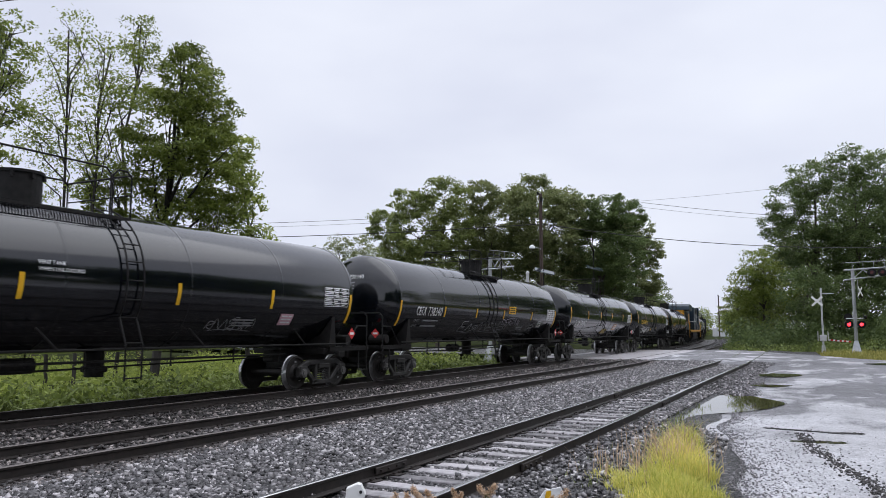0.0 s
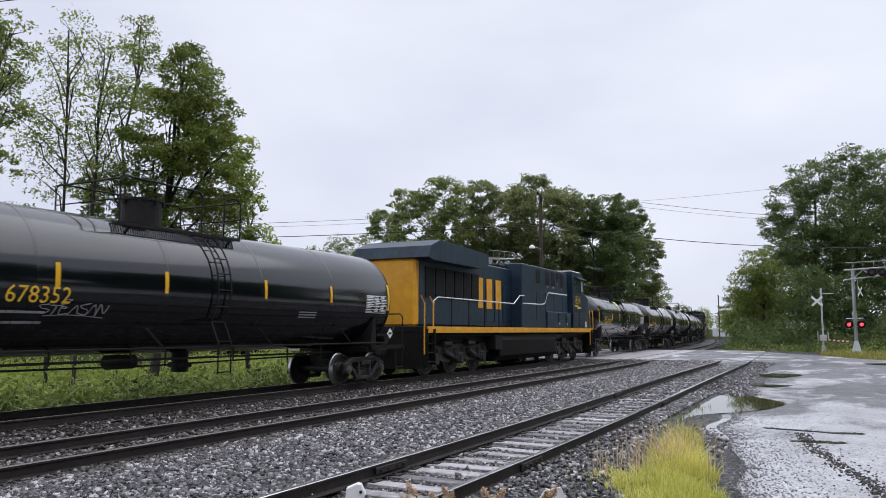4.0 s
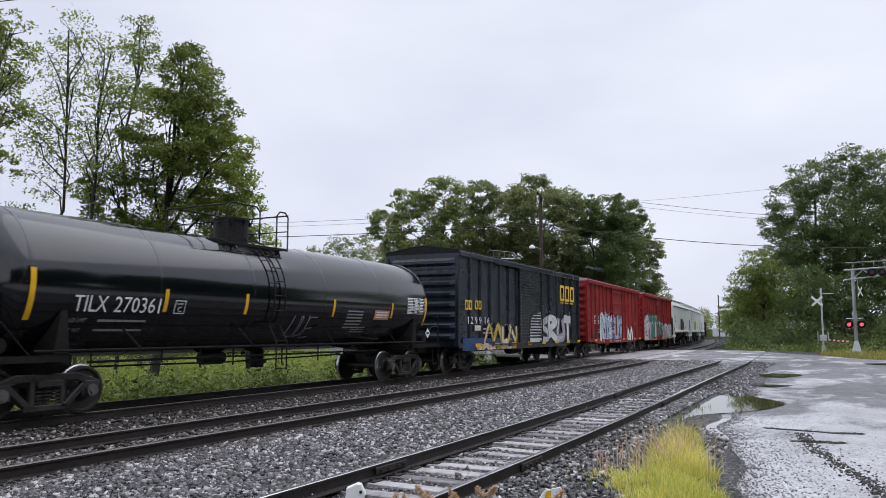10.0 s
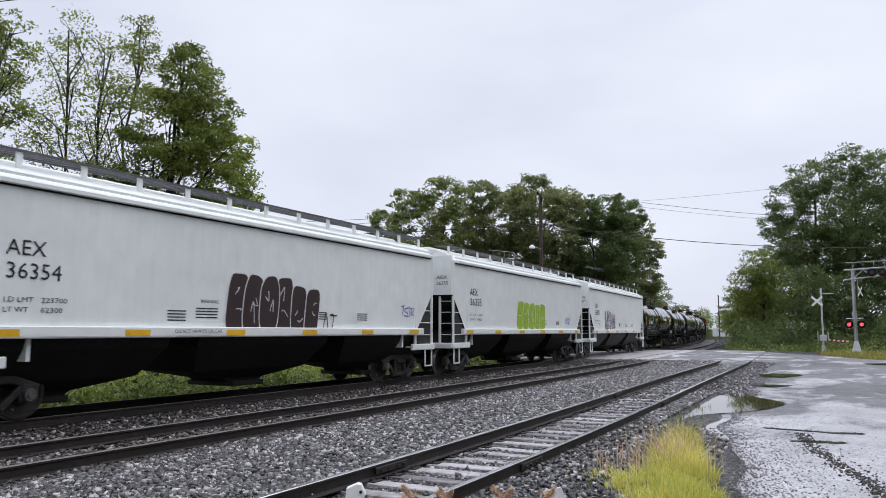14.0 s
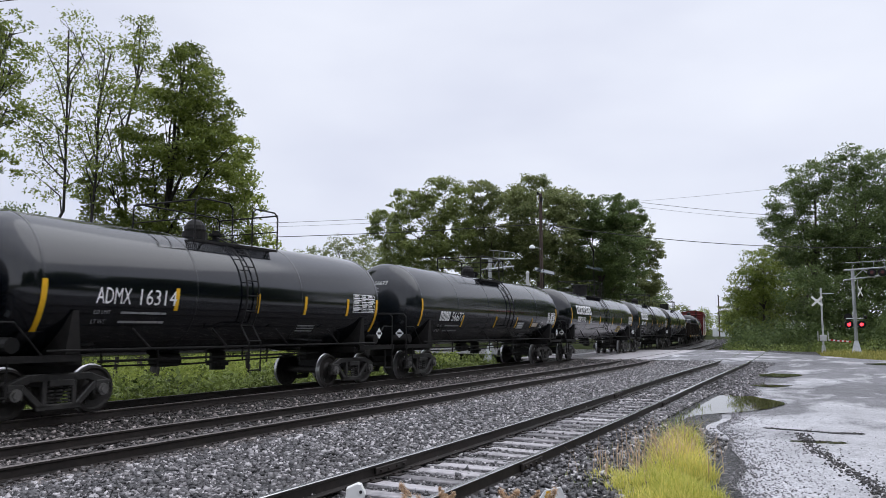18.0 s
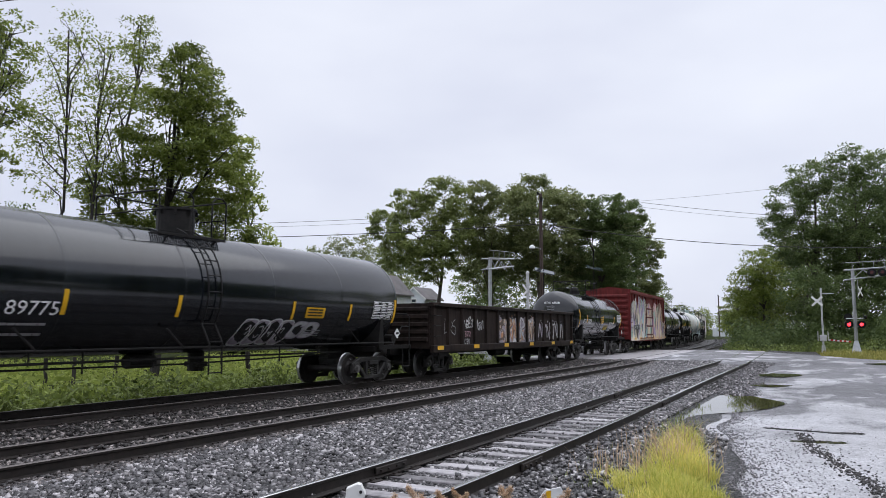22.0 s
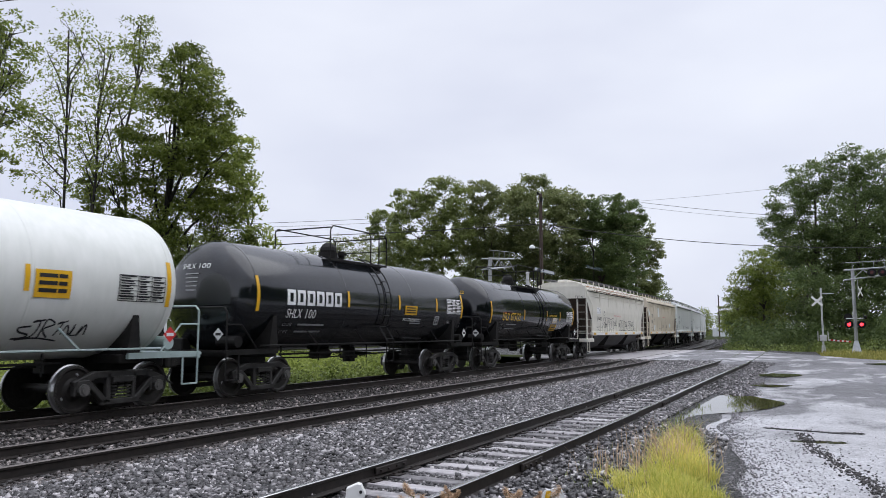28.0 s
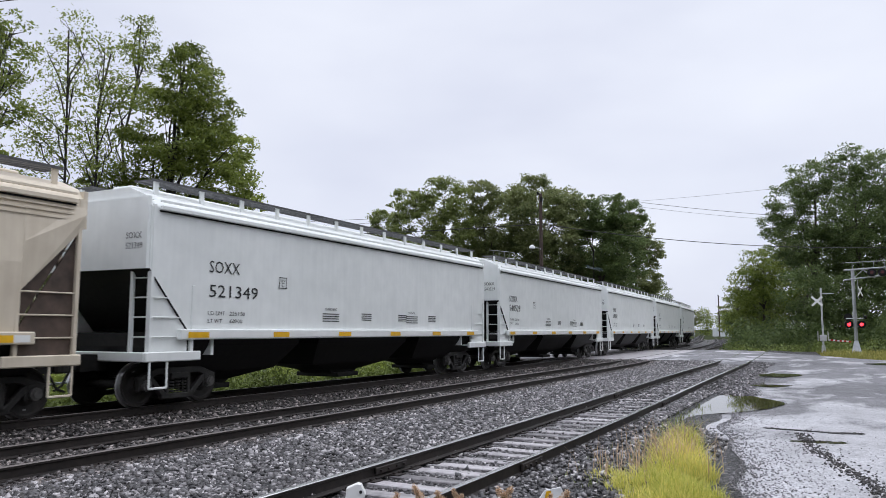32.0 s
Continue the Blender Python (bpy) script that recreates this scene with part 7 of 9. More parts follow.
def shards(parent, on, u0, u1, v0, tops, fills, n, seed, lift=0.008, label="tall spray-painted graffiti in pale slanting shards"):
    """A wall of overlapping upright slivers of paint below a ragged, dripping top line."""
    rnd = random.Random(seed)
    roof = lambda u: float(np.interp((u - u0) / (u1 - u0), np.linspace(0, 1, len(tops)), tops))
    bm = fresh()
    def sliver(u, w, lo, hi, lean, idx, lf):
        n0, rows = len(bm.faces), []
        for k in range(7):
            f = k / 6
            wd = w * (0.25 + 0.75 * math.sin(math.pi * (0.1 + 0.8 * f) + rnd.uniform(-0.3, 0.3))) * 0.5
            m = u + lean * (f - 0.5) + rnd.uniform(-0.06, 0.06)
            z = lo + (hi - lo) * f
            rows.append([bm.verts.new(on(min(max(m + q * wd, u0), u1), z, lf)) for q in (-1, 1)])
        for (a, b), (d, e) in zip(rows, rows[1:]):
            bm.faces.new((a, b, e, d))
        mark_from(bm, n0, idx)
    m = 90
    n0 = len(bm.faces)
    ragged = [roof(u0 + (u1 - u0) * i / m) - rnd.uniform(0.0, 0.55) * (i % 3 > 0) for i in range(m + 1)]
    for i in range(m):
        a, b = u0 + (u1 - u0) * i / m, u0 + (u1 - u0) * (i + 1) / m
        bm.faces.new([bm.verts.new(on(x, z, lift)) for x, z in ((a, v0), (b, v0), (b, ragged[i + 1]), (a, ragged[i]))])
    mark_from(bm, n0, 0)
    dark = len(fills) - 1
    for k in range(n):
        u = rnd.uniform(u0, u1)
        t = roof(u)
        lo = rnd.uniform(v0, v0 + 0.75 * (t - v0))
        hi = min(t + 0.12, lo + rnd.uniform(0.5, 1.7))
        if k % 6 == 5:
            sliver(u, rnd.uniform(0.14, 0.4), lo, min(hi, lo + 1.0), rnd.uniform(-0.1, 0.5), dark, lift + 0.006 + 0.0006 * (k % 7))
        else:
            sliver(u, rnd.uniform(0.2, 0.7), lo, hi, rnd.uniform(-0.15, 0.45), rnd.randrange(dark), lift + 0.001 + 0.0004 * (k % 12))
    for k in range(n // 3):
        u = rnd.uniform(u0, u1)
        t = roof(u)
        sliver(u, 0.05, t - rnd.uniform(0.5, 1.6), t + rnd.uniform(0.0, 0.15), 0.0, rnd.choice((0, 1, dark)), lift + 0.011)
    bm.normal_update()
    return part("graffiti_piece", bm, list(fills), parent, label)


def art_y(c, on, B):
    pale = [P_CREAM, P_TAN, P_WHITE, P_MINT, P_LILAC, P_CREAM, P_AQUA, P_SILVER, P_MINT, P_TAN, P_LILAC, P_DARK]
    warm = [P_TAN, P_TAN, P_PINK, P_CREAM, P_CREAM, P_LILAC, P_MINT, P_DARK]
    shards(c, on, -B / 2 + 0.12, -1.55, 0.88, [3.0, 3.7, 3.9, 3.6, 4.1, 3.8, 4.0, 3.7], pale, 130, 51)
    shards(c, on, -1.5, B / 2 - 1.75, 0.9, [3.5, 3.7, 3.4, 3.8, 3.6, 3.9, 3.6], warm, 90, 52)
    shards(c, on, B / 2 - 1.75, B / 2 - 0.15, 0.9, [2.4, 2.1, 2.4], warm, 20, 54)
    tag(c, on, B / 2 - 2.9, 2.5, 1.9, 0.45, P_MUST, 53, 0.035)
    bm = fresh()
    patch(bm, flat_side(1.59), -7.23, -4.68, 1.7, 1.99, 0.035, 1, 1)
    part("number_panel", bm, M_BLET, c, "black panel with the car number")
    for w, u, k in (("SMO", -7.1, 0.75), ("203", -6.2, 0.65), ("37", -5.25, 0.42)):
        fit_text("car_number" if w.isdigit() else "owner_code", w, u, u + k, 1.74, 0.21, flat_side(1.59), M_WHITE, c, 0.04)


def art_n(c, on, S):
    bubble(c, on, -1.65, 1.52, 3.4, 1.42, 6, P_DARK, P_WHITE, 54)
    tag(c, on, 1.9, 1.55, 0.6, 0.6, P_DARK, 55, 0.04, loops=2)
    for k, w in enumerate(("LIFE", "IS", "PAIN")):
        fit_text("handwriting", w, 3.1, 3.1 + 0.16 * len(w), 2.35 - 0.27 * k, 0.18, on, M_WHITE, c, 0.008)
    tag(c, on, 6.05, 2.0, 0.85, 0.5, P_PURPLE, 56, 0.03, loops=4)
    fit_text("warning", "WARNING", -2.5, -1.95, 2.18, 0.08, on, M_BLET, c, 0.008)
    bars_text("stencil", -2.62, 2.05, [0.3, 0.35], 0.025, on, M_BLET, c, 4, 2.6)
    bars_text("stencil", -3.4, 1.98, [0.5], 0.025, on, M_BLET, c, 4, 2.6)
    fit_text("warning", "DO NOT HAMMER ON CAR", -3.3, -1.95, 1.53, 0.08, flat_side(1.65), M_BLET, c, 0.014)


def art_o(c, on, S):
    bubble(c, on, -1.8, 1.62, 3.7, 1.3, 5, P_LIME, M_WHITE, 57)
    tag(c, on, 5.2, 1.9, 0.8, 0.5, P_PURPLE, 58, 0.03, loops=4)


def art_p(c, on, S):
    burner(c, on, -4.3, 1.64, 2.6, 1.3, [P_GREY, P_SILVER], 59, letters=4, spiky=0.1)


def art_ee(c, on, S):
    bm = fresh()
    patch(bm, on, -6.45, -5.61, 2.6, 2.97, 0.007, 1, 2)
    part("code_plate", bm, M_WHITE, c, "white plate under the owner's code")
    bubble(c, on, -4.9, 1.5, 2.9, 0.9, 5, None, M_BLET, 60)
    tag(c, on, -5.1, 1.75, 1.2, 0.4, M_BLET, 64, 0.025, loops=2)
    tag(c, on, -1.95, 1.92, 0.85, 0.42, M_BLET, 61, 0.025, loops=4)
    bubble(c, on, -0.3, 1.6, 2.3, 0.68, 4, None, M_BLET, 62)
    bubble(c, on, 2.5, 1.6, 1.9, 0.66, 4, None, M_BLET, 63)
    tag(c, on, 4.3, 1.62, 0.8, 0.42, M_BLET, 65, 0.025, loops=4)
    fit_text("warning", "DO NOT HAMMER ON CAR", -1.86, 0.07, 2.49, 0.1, on, M_RLET, c, 0.008)
    plate_mark(c, on, -4.76, 2.5, M_BLET)


def art_ff(c, on, S):
    for u, v, w, h in ((-8.25, 2.82, 0.72, 0.7), (-3.39, 2.77, 0.95, 0.78), (-5.66, 1.64, 1.0, 0.41), (3.58, 1.9, 0.84, 0.36)):
        bm = fresh()
        patch(bm, on, u, u + w, v, v + h, 0.008, 1, 2)
        part("paint_patch", bm, M_LGREY, c, "pale grey touch-up patch")
    fit_text("warning", "DO NOT HAMMER ON CAR", -0.83, 1.05, 2.71, 0.12, on, M_RLET, c, 0.008)
    fit_text("sill_note", "ARI THROUGH SILL", -2.4, -1.2, 1.72, 0.1, on, M_BLET, c, 0.008)
    plate_mark(c, on, -5.4, 2.38, M_BLET)


def art_gg(c, on, S):
    plate_mark(c, on, -4.25, 2.62, M_BLET)
    fit_text("warning", "WARNING", -2.3, -1.75, 2.12, 0.08, on, M_BLET, c, 0.008)
    fit_text("warning", "WARNING", 2.2, 2.7, 2.12, 0.08, on, M_BLET, c, 0.008)
    for u in (-2.4, 2.1):
        bars_text("stencil", u, 2.02, [0.4, 0.35], 0.025, on, M_BLET, c, 4, 2.6)


def art_w(c, on, B):
    burner(c, on, -2.1, 1.1, 4.5, 1.15, [P_TAN, P_SILVER, P_ORANGE, P_GREY, P_WHITE, P_BROWNISH], 63, letters=9, spiky=0.4, back=3, fat=0.17, outline=P_BROWNISH)
    burner(c, on, 2.8, 1.15, 3.8, 0.9, [P_GREY, P_SILVER], 163, letters=7, spiky=0.4, fat=0.15, outline=P_BROWNISH)
    tag(c, on, -5.55, 1.65, 0.8, 0.5, P_WHITE, 64, 0.035, loops=4)
    tag(c, on, -4.43, 1.6, 0.7, 0.5, P_WHITE, 66, 0.03, loops=4)
    tag(c, on, -7.2, 1.4, 0.9, 0.8, M_DIMW, 68, 0.03, loops=4)
    fit_text("chalk_number", "372", -5.46, -4.9, 1.37, 0.2, on, P_PINK, c, 0.008)
    fit_text("chalk_number", "2020", -5.62, -4.98, 1.1, 0.2, on, P_SILVER, c, 0.008)


def build_train():
    W, Y = M_WHITE, M_YLET
    # where the cars meet, in metres along the line at the clip's start
    S = [1.6, 19.5, 37.95, 56.4, 75.05, 92.5, 115.05, 132.4, 149.55, 166.7, 183.75, 200.85, 218.2, 235.3, 252.75, 270.75, 289.0, 307.0, 324.25, 338.0, 355.2, 373.9, 391.5, 408.8, 426.65, 439.95, 457.9, 472.2, 485.7, 503.7, 517.9, 532.3, 551.15, 570.05, 588.1, 606.5, 624.9, 643.3, 661.8]
    n = iter(range(len(S) - 1))

    def go(make, *a, **k):
        i = next(n)
        couple(make(S[i + 1] - S[i], *a, **k), S[i], S[i + 1])

    big, mid, std, small = dict(r=1.46, zc=2.58), dict(r=1.44, zc=2.51), dict(r=1.42, zc=2.46), dict(r=1.4, zc=2.42, short=True)
    go(tank_car, BLK + "small stencils", seed=3, extras=x_a, stripes=(-5.4, -2.36, 1.17, 4.17), sz=(2.12, 2.58), ends=(1.8, 2.6), ly=-0.05, plat=(-2.9, 0.2), du=-1.6, panel=2.25, **big)
    go(tank_car, BLK + "white number and pale scrawls", "CBTX 738340", (-6.72, -4.83, 2.1, 0.3), seed=6, extras=x_b, stripes=(-4.6, -1.81, 1.02, 4.42), sz=(2.08, 2.44), ends=(1.75, 2.55), ly=-0.15, plat=(-1.55, 1.8), du=0.83, panel=2.1, **big)
    go(tank_car, BLK + "white number", "SHQX 70852", (-6.71, -4.5, 1.9, 0.27), seed=9, extras=x_c, stripes=(-4.2, -1.21, 1.74, 5.03), sz=(2.25, 2.71), ends=(2.07, 2.86), ly=-0.3, plat=(-1.4, 1.36), du=0.58, panel=2.18, **big)
    go(tank_car, BLK + "yellow number and white scrawls", "UTLX 674088", (-6.58, -4.3, 2.13, 0.28), Y, seed=4, extras=x_d, stripes=(-4.5, -1.61, 1.62, 4.62), sz=(2.35, 2.8), ends=(2.21, 3.04), ly=0.08, plat=(-1.37, 2.08), du=0.94, panel=2.13, **mid)
    go(tank_car, BLK + "yellow number", "UTLX 678352", (-5.89, -3.7, 2.07, 0.3), Y, seed=5, extras=x_e, stripes=(-4.0, -1.5, 1.6, 4.3), sz=(2.35, 2.8), ends=(2.2, 3.0), ly=0.1, plat=(-2.4, 1.1), du=-1.0, **mid)
    go(locomotive, "dark blue diesel locomotive with yellow trim and cab")
    go(tank_car, BLK + "large white handwriting", "UTLX 676051", (-6.06, -3.91, 2.07, 0.3), Y, seed=7, extras=x_f, stripes=(-3.71, -1.49, 1.9, 4.18), sz=(2.26, 2.72), ends=(2.03, 2.94), ly=0.3, plat=(-1.6, 2.15), du=0.95, **std)
    go(tank_car, BLK + "silver graffiti", "UTLX 676090", (-6.14, -3.96, 2.04, 0.31), Y, seed=8, extras=x_g, stripes=(-3.8, -1.55, 1.82, 4.11), sz=(2.26, 2.72), ends=(2.1, 2.95), ly=0.1, plat=(-2.6, 0.95), du=-1.07, **std)
    go(tank_car, BLK + "streaked belly", "GATX 56594", (-6.88, -4.83, 2.13, 0.28), W, dome="man", seed=10, shell=M_BLACK_DULL, extras=x_h, stripes=(-4.08, -1.3, 1.55, 4.3), sz=(1.88, 2.34), ends=(1.68, 2.58), ly=-0.48, plat=(-1.9, 0.35), du=-0.9, panel=2.21, owner=True, **std)
    go(tank_car, BLK + "white number", "GATX 56592", (-6.26, -4.17, 1.89, 0.32), W, dome="man", seed=11, shell=M_BLACK_DULL, stripes=(-4.04, -0.59, 2.29, 4.9), sz=(1.93, 2.39), ends=(1.55, 2.45), ly=0.9, plat=(-1.7, 1.3), du=-0.5, owner=True, **std)
    go(tank_car, BLK + "orange notice", "TILX 270361", (-6.28, -4.26, 1.94, 0.31), W, seed=13, extras=x_j, stripes=(-4.13, -1.69, 1.84, 4.95), sz=(1.97, 2.44), ends=(1.77, 2.68), ly=-0.6, plat=(-2.0, 0.25), du=-0.8, panel=2.14, **std)
    go(boxcar, "dark navy boxcar with yellow marks and silver graffiti", M_NAVY, art=art_k)
    go(boxcar, "oxide-red boxcar with blue and pink graffiti", M_RED, art=art_l, rib_door=False)
    go(boxcar, "oxide-red boxcar with teal and silver graffiti", M_RED, art=art_m)
    grey = dict(z0=1.6, top=4.66, plate=M_BOGIE, weights=("223700", "62300"))
    go(hopper, "light grey covered hopper with dark brown graffiti", M_LGREY, "36354", "AEX", (-6.91, 2.86), (-6.91, 2.46, 1.05), art=art_n, **grey)
    go(hopper, "light grey covered hopper with lime-green graffiti", M_LGREY, "36355", "AEX", (-6.87, 2.93), (-6.87, 2.54, 1.1), art=art_o, **grey)
    go(hopper, "light grey covered hopper with grey graffiti", M_LGREY, "36370", "AEX", (-6.87, 2.93), (-6.87, 2.54, 1.1), art=art_p, **grey)
    go(tank_car, BLK + "white maker's panel", "TILX 264380", (-5.91, -3.81, 2.12, 0.32), W, seed=14, extras=x_q, stripes=(-3.64, -1.38, 1.11, 4.19), sz=(2.37, 2.85), ends=(2.11, 3.08), ly=-0.62, plat=(-2.3, 0.96), du=-0.9, panel=2.18, **std)
    go(tank_car, BLK + "bold white number", "ADMX 16314", (-4.37, -2.41, 2.1, 0.32), W, seed=16, dome="man", stripes=(-2.39, 0.16, 2.01, 3.94), sz=(2.0, 2.47), ends=(1.56, 2.5), ly=-0.14, plat=(-1.59, 1.26), du=-0.6, **small)
    go(tank_car, BLK + "grey notices", "GATX 56677", (-5.75, -3.82, 1.94, 0.33), W, seed=17, dome="man", shell=M_BLACK_DULL, extras=x_s, stripes=(-3.8, -0.57, 1.85, 3.79), sz=(1.73, 2.17), ends=(1.75, 2.66), ly=0.9, plat=(-1.3, 1.13), du=-0.4, panel=1.96, owner=True, **std)
    go(tank_car, BLK + "bold white maker's mark", "PROX 51342", (-6.7, -5.0, 2.1, 0.27), W, seed=19, extras=x_t, stripes=(-4.11, -1.59, 1.78, 4.33), sz=(2.0, 2.46), ends=(1.96, 2.8), ly=0.2, plat=(-2.43, 0.96), du=-1.04, panel=2.07, owner=True, **std)
    go(tank_car, BLK + "white maker's mark and rain streaks", "PROX 76421", (-6.2, -4.48, 2.05, 0.25), W, seed=20, dome="man", shell=M_BLACK_DULL, extras=x_u, stripes=(-4.01, -1.15, 1.52, 4.44), sz=(2.0, 2.47), ends=(1.83, 2.64), ly=-0.33, plat=(-2.2, 0.4), du=-1.2, panel=2.0, owner=True, **std)
    go(tank_car, BLK + "grey bubble graffiti", "GATX 89775", (-6.3, -4.39, 1.86, 0.25), W, seed=22, shell=M_BLACK_DULL, extras=x_v, stripes=(-4.3, -1.6, 2.24, 4.8), sz=(1.87, 2.33), ends=(1.83, 2.54), ly=-0.69, plat=(-1.9, 0.1), du=-0.5, panel=1.95, owner=True, **std)
    go(gondola, "dark brown open gondola with faded graffiti", art=art_w)
    go(tank_car, "short black sulphur tank car with yellow notices", "ITDX 6808", (-4.45, -2.62, 2.01, 0.26), W, seed=23, dome="man", extras=x_x, stripes=(-3.61, 0.27, 3.14), sz=(2.03, 2.48), ends=(1.79, 2.76), ly=-0.92, plat=(-2.4, 0.3), du=-1.3, **small)
    go(boxcar, "dark maroon boxcar covered in tan and lilac graffiti", M_MAROON, art=art_y, eave=4.5, rib_door=False)
    go(tank_car, "short black hot-cargo tank car, white number", "GATX 221191", (-4.2, -2.2, 1.84, 0.25), W, seed=25, dome="man", extras=x_z, stripes=(-2.1, 0.12, 1.5), sz=(1.88, 2.3), ends=(1.5, 2.31), ly=-0.3, owner=True, **small)
    go(tank_car, "short black tank car with yellow number", "UTLX 671171", (-4.2, -2.2, 2.15, 0.26), Y, seed=26, dome="man", extras=x_aa, stripes=(-1.9, 1.0, 3.2), sz=(2.2, 2.6), ends=(2.0, 2.8), **small)
    go(tank_car, "off-white tank car with black scrawls and silver fittings", "5967", (-4.9, -4.0, 2.15, 0.3), M_BLET, seed=27, dome="two", shell=M_WTANK, white=True, extras=x_bb, r=1.5, zc=2.52, stripes=(-4.4, -1.4, 1.6, 4.46), sz=(2.26, 2.72), ends=(2.07, 2.99), plat=(-2.0, 1.6), du=-0.2, panel=2.16)
    go(tank_car, "short black sulphur tank car, white maker's mark", "SHLX 100", (-4.55, -3.3, 1.91, 0.24), W, seed=28, dome="man", shell=M_BLACK_DULL, extras=x_cc, stripes=(-1.81, 1.07, 3.65), sz=(2.25, 2.7), ends=(2.05, 2.91), ly=0.2, plat=(-2.2, 0.88), du=-0.9, panel=2.2, **small)
    go(tank_car, "short black sulphur tank car with yellow number", "UTLX 675122", (-4.55, -2.36, 2.03, 0.33), Y, seed=29, dome="man", extras=x_dd, stripes=(-1.89, 1.27, 3.4), sz=(2.08, 2.54), ends=(1.9, 2.78), ly=0.75, plat=(-1.91, 1.56), du=-0.4, panel=2.07, **small)
    go(hopper, "dirty pale grey covered hopper with rust and black scrawls", M_PALE, "319497", "ITFX", (-6.4, 2.65), (-6.47, 2.16, 1.2), art=art_ee, dark=M_BROWN, rust=True, curved=True, z0=1.48, top=4.5, weights=("224000", "62000"))
    go(hopper, "weathered beige covered hopper with grey touch-up patches", M_BEIGE, "70980", "CEFX", (-6.79, 2.69), (-6.78, 2.2, 0.88), art=art_ff, dark=M_BROWN, curved=True, z0=1.5, top=4.5, weights=("223700", "62300"))
    clean = dict(z0=1.55, top=4.66, weights=("225100", "60900"))
    go(hopper, "clean light grey covered hopper with black number", M_LGREY, "521349", "SOXX", (-6.64, 2.86), (-6.64, 2.32, 1.62), art=art_gg, **clean)
    go(hopper, "clean light grey covered hopper with black number", M_LGREY, "540529", "SOXX", (-7.3, 2.82), (-7.3, 2.42, 1.35), art=art_gg, **clean)
    for num in ("540531", "540533", "540540"):
        go(hopper, "light grey covered hopper", M_LGREY, num, "SOXX", (-7.0, 2.82), (-7.0, 2.42, 1.35), **clean)


build_train()


def run(t):
    """Metres that the train has moved at t seconds; it slows a little."""
    return 17.5 * t - 0.016 * ((t - 16) ** 2 - 256) / 2


# ---------------------------------------------------------------- trees and weeds
def leaf_quads(rng, C, size, droop=0.3, wide=0.42, flat=0.9):
    """Leaves as small quads, most of them lying with their upper side to the sky."""
    n = len(C)
    up = rng.normal(size=(n, 3)) * 0.75
    up[:, 2] += flat
    up /= np.linalg.norm(up, axis=1)[:, None]
    d = rng.normal(size=(n, 3))
    d[:, 2] -= droop
    d -= up * np.sum(d * up, axis=1)[:, None]
    d /= np.linalg.norm(d, axis=1)[:, None] + 1e-9
    w = np.cross(d, up)
    s = (size * rng.uniform(0.6, 1.3, n))[:, None]
    return np.stack([C - d * s * 0.5, C + w * s * wide * 0.5, C + d * s * 0.5, C - w * s * wide * 0.5], 1)


def crown_points(rng, lobes, per, tight=0.3):
    """Leaf places: each lobe is a shell of flattened sprays with gaps between them."""
    out = []
    for x, y, z, r in lobes:
        k = max(9, int(22 * r ** 1.3))
        c = rng.normal(size=(k, 3))
        c /= np.linalg.norm(c, axis=1)[:, None]
        c *= (rng.uniform(0.2, 1.0, k) ** 0.4)[:, None] * r
        n = int(per * 1.45 * r ** 1.6)
        j = rng.integers(0, k, n)
        size = (rng.uniform(0.5, 1.25, k) * min(0.95, 0.42 * r ** 0.6 + 0.1) * tight / 0.3)[j][:, None]
        q = rng.normal(size=(n, 3))
        q /= np.linalg.norm(q, axis=1)[:, None]
        q *= (rng.uniform(0, 1, n) ** 0.4)[:, None]
        out.append(c[j] + q * size * np.array([1, 1, 0.5]) + np.array([x, y, z]))
    return np.concatenate(out)


def limb(bm, pts, r0, r1, n=7):
    for i, (a, b) in enumerate(zip(pts, pts[1:])):
        k0, k1 = i / (len(pts) - 1), (i + 1) / (len(pts) - 1)
        rod(bm, a, b, r0 + (r1 - r0) * k0, n, r0 + (r1 - r0) * k1)


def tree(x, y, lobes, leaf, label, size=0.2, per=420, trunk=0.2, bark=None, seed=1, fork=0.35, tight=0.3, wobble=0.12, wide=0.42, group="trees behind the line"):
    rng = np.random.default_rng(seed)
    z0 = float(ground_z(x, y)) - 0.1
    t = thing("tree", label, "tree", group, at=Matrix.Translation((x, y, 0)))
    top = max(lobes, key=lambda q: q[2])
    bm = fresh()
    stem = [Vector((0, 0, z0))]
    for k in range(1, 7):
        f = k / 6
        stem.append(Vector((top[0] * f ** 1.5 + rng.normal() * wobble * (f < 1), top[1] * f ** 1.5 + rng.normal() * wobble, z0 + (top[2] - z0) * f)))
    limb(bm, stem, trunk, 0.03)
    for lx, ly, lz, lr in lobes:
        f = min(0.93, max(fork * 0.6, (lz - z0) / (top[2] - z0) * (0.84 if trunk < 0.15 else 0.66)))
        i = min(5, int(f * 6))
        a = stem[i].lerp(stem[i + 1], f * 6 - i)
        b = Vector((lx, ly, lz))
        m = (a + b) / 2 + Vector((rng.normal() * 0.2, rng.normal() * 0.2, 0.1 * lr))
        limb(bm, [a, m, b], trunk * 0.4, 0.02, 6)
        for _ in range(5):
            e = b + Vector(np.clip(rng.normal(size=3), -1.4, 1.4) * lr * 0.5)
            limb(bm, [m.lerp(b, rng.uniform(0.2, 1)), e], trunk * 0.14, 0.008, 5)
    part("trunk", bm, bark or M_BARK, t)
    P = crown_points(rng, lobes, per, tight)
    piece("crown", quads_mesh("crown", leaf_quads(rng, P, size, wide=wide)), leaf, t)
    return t


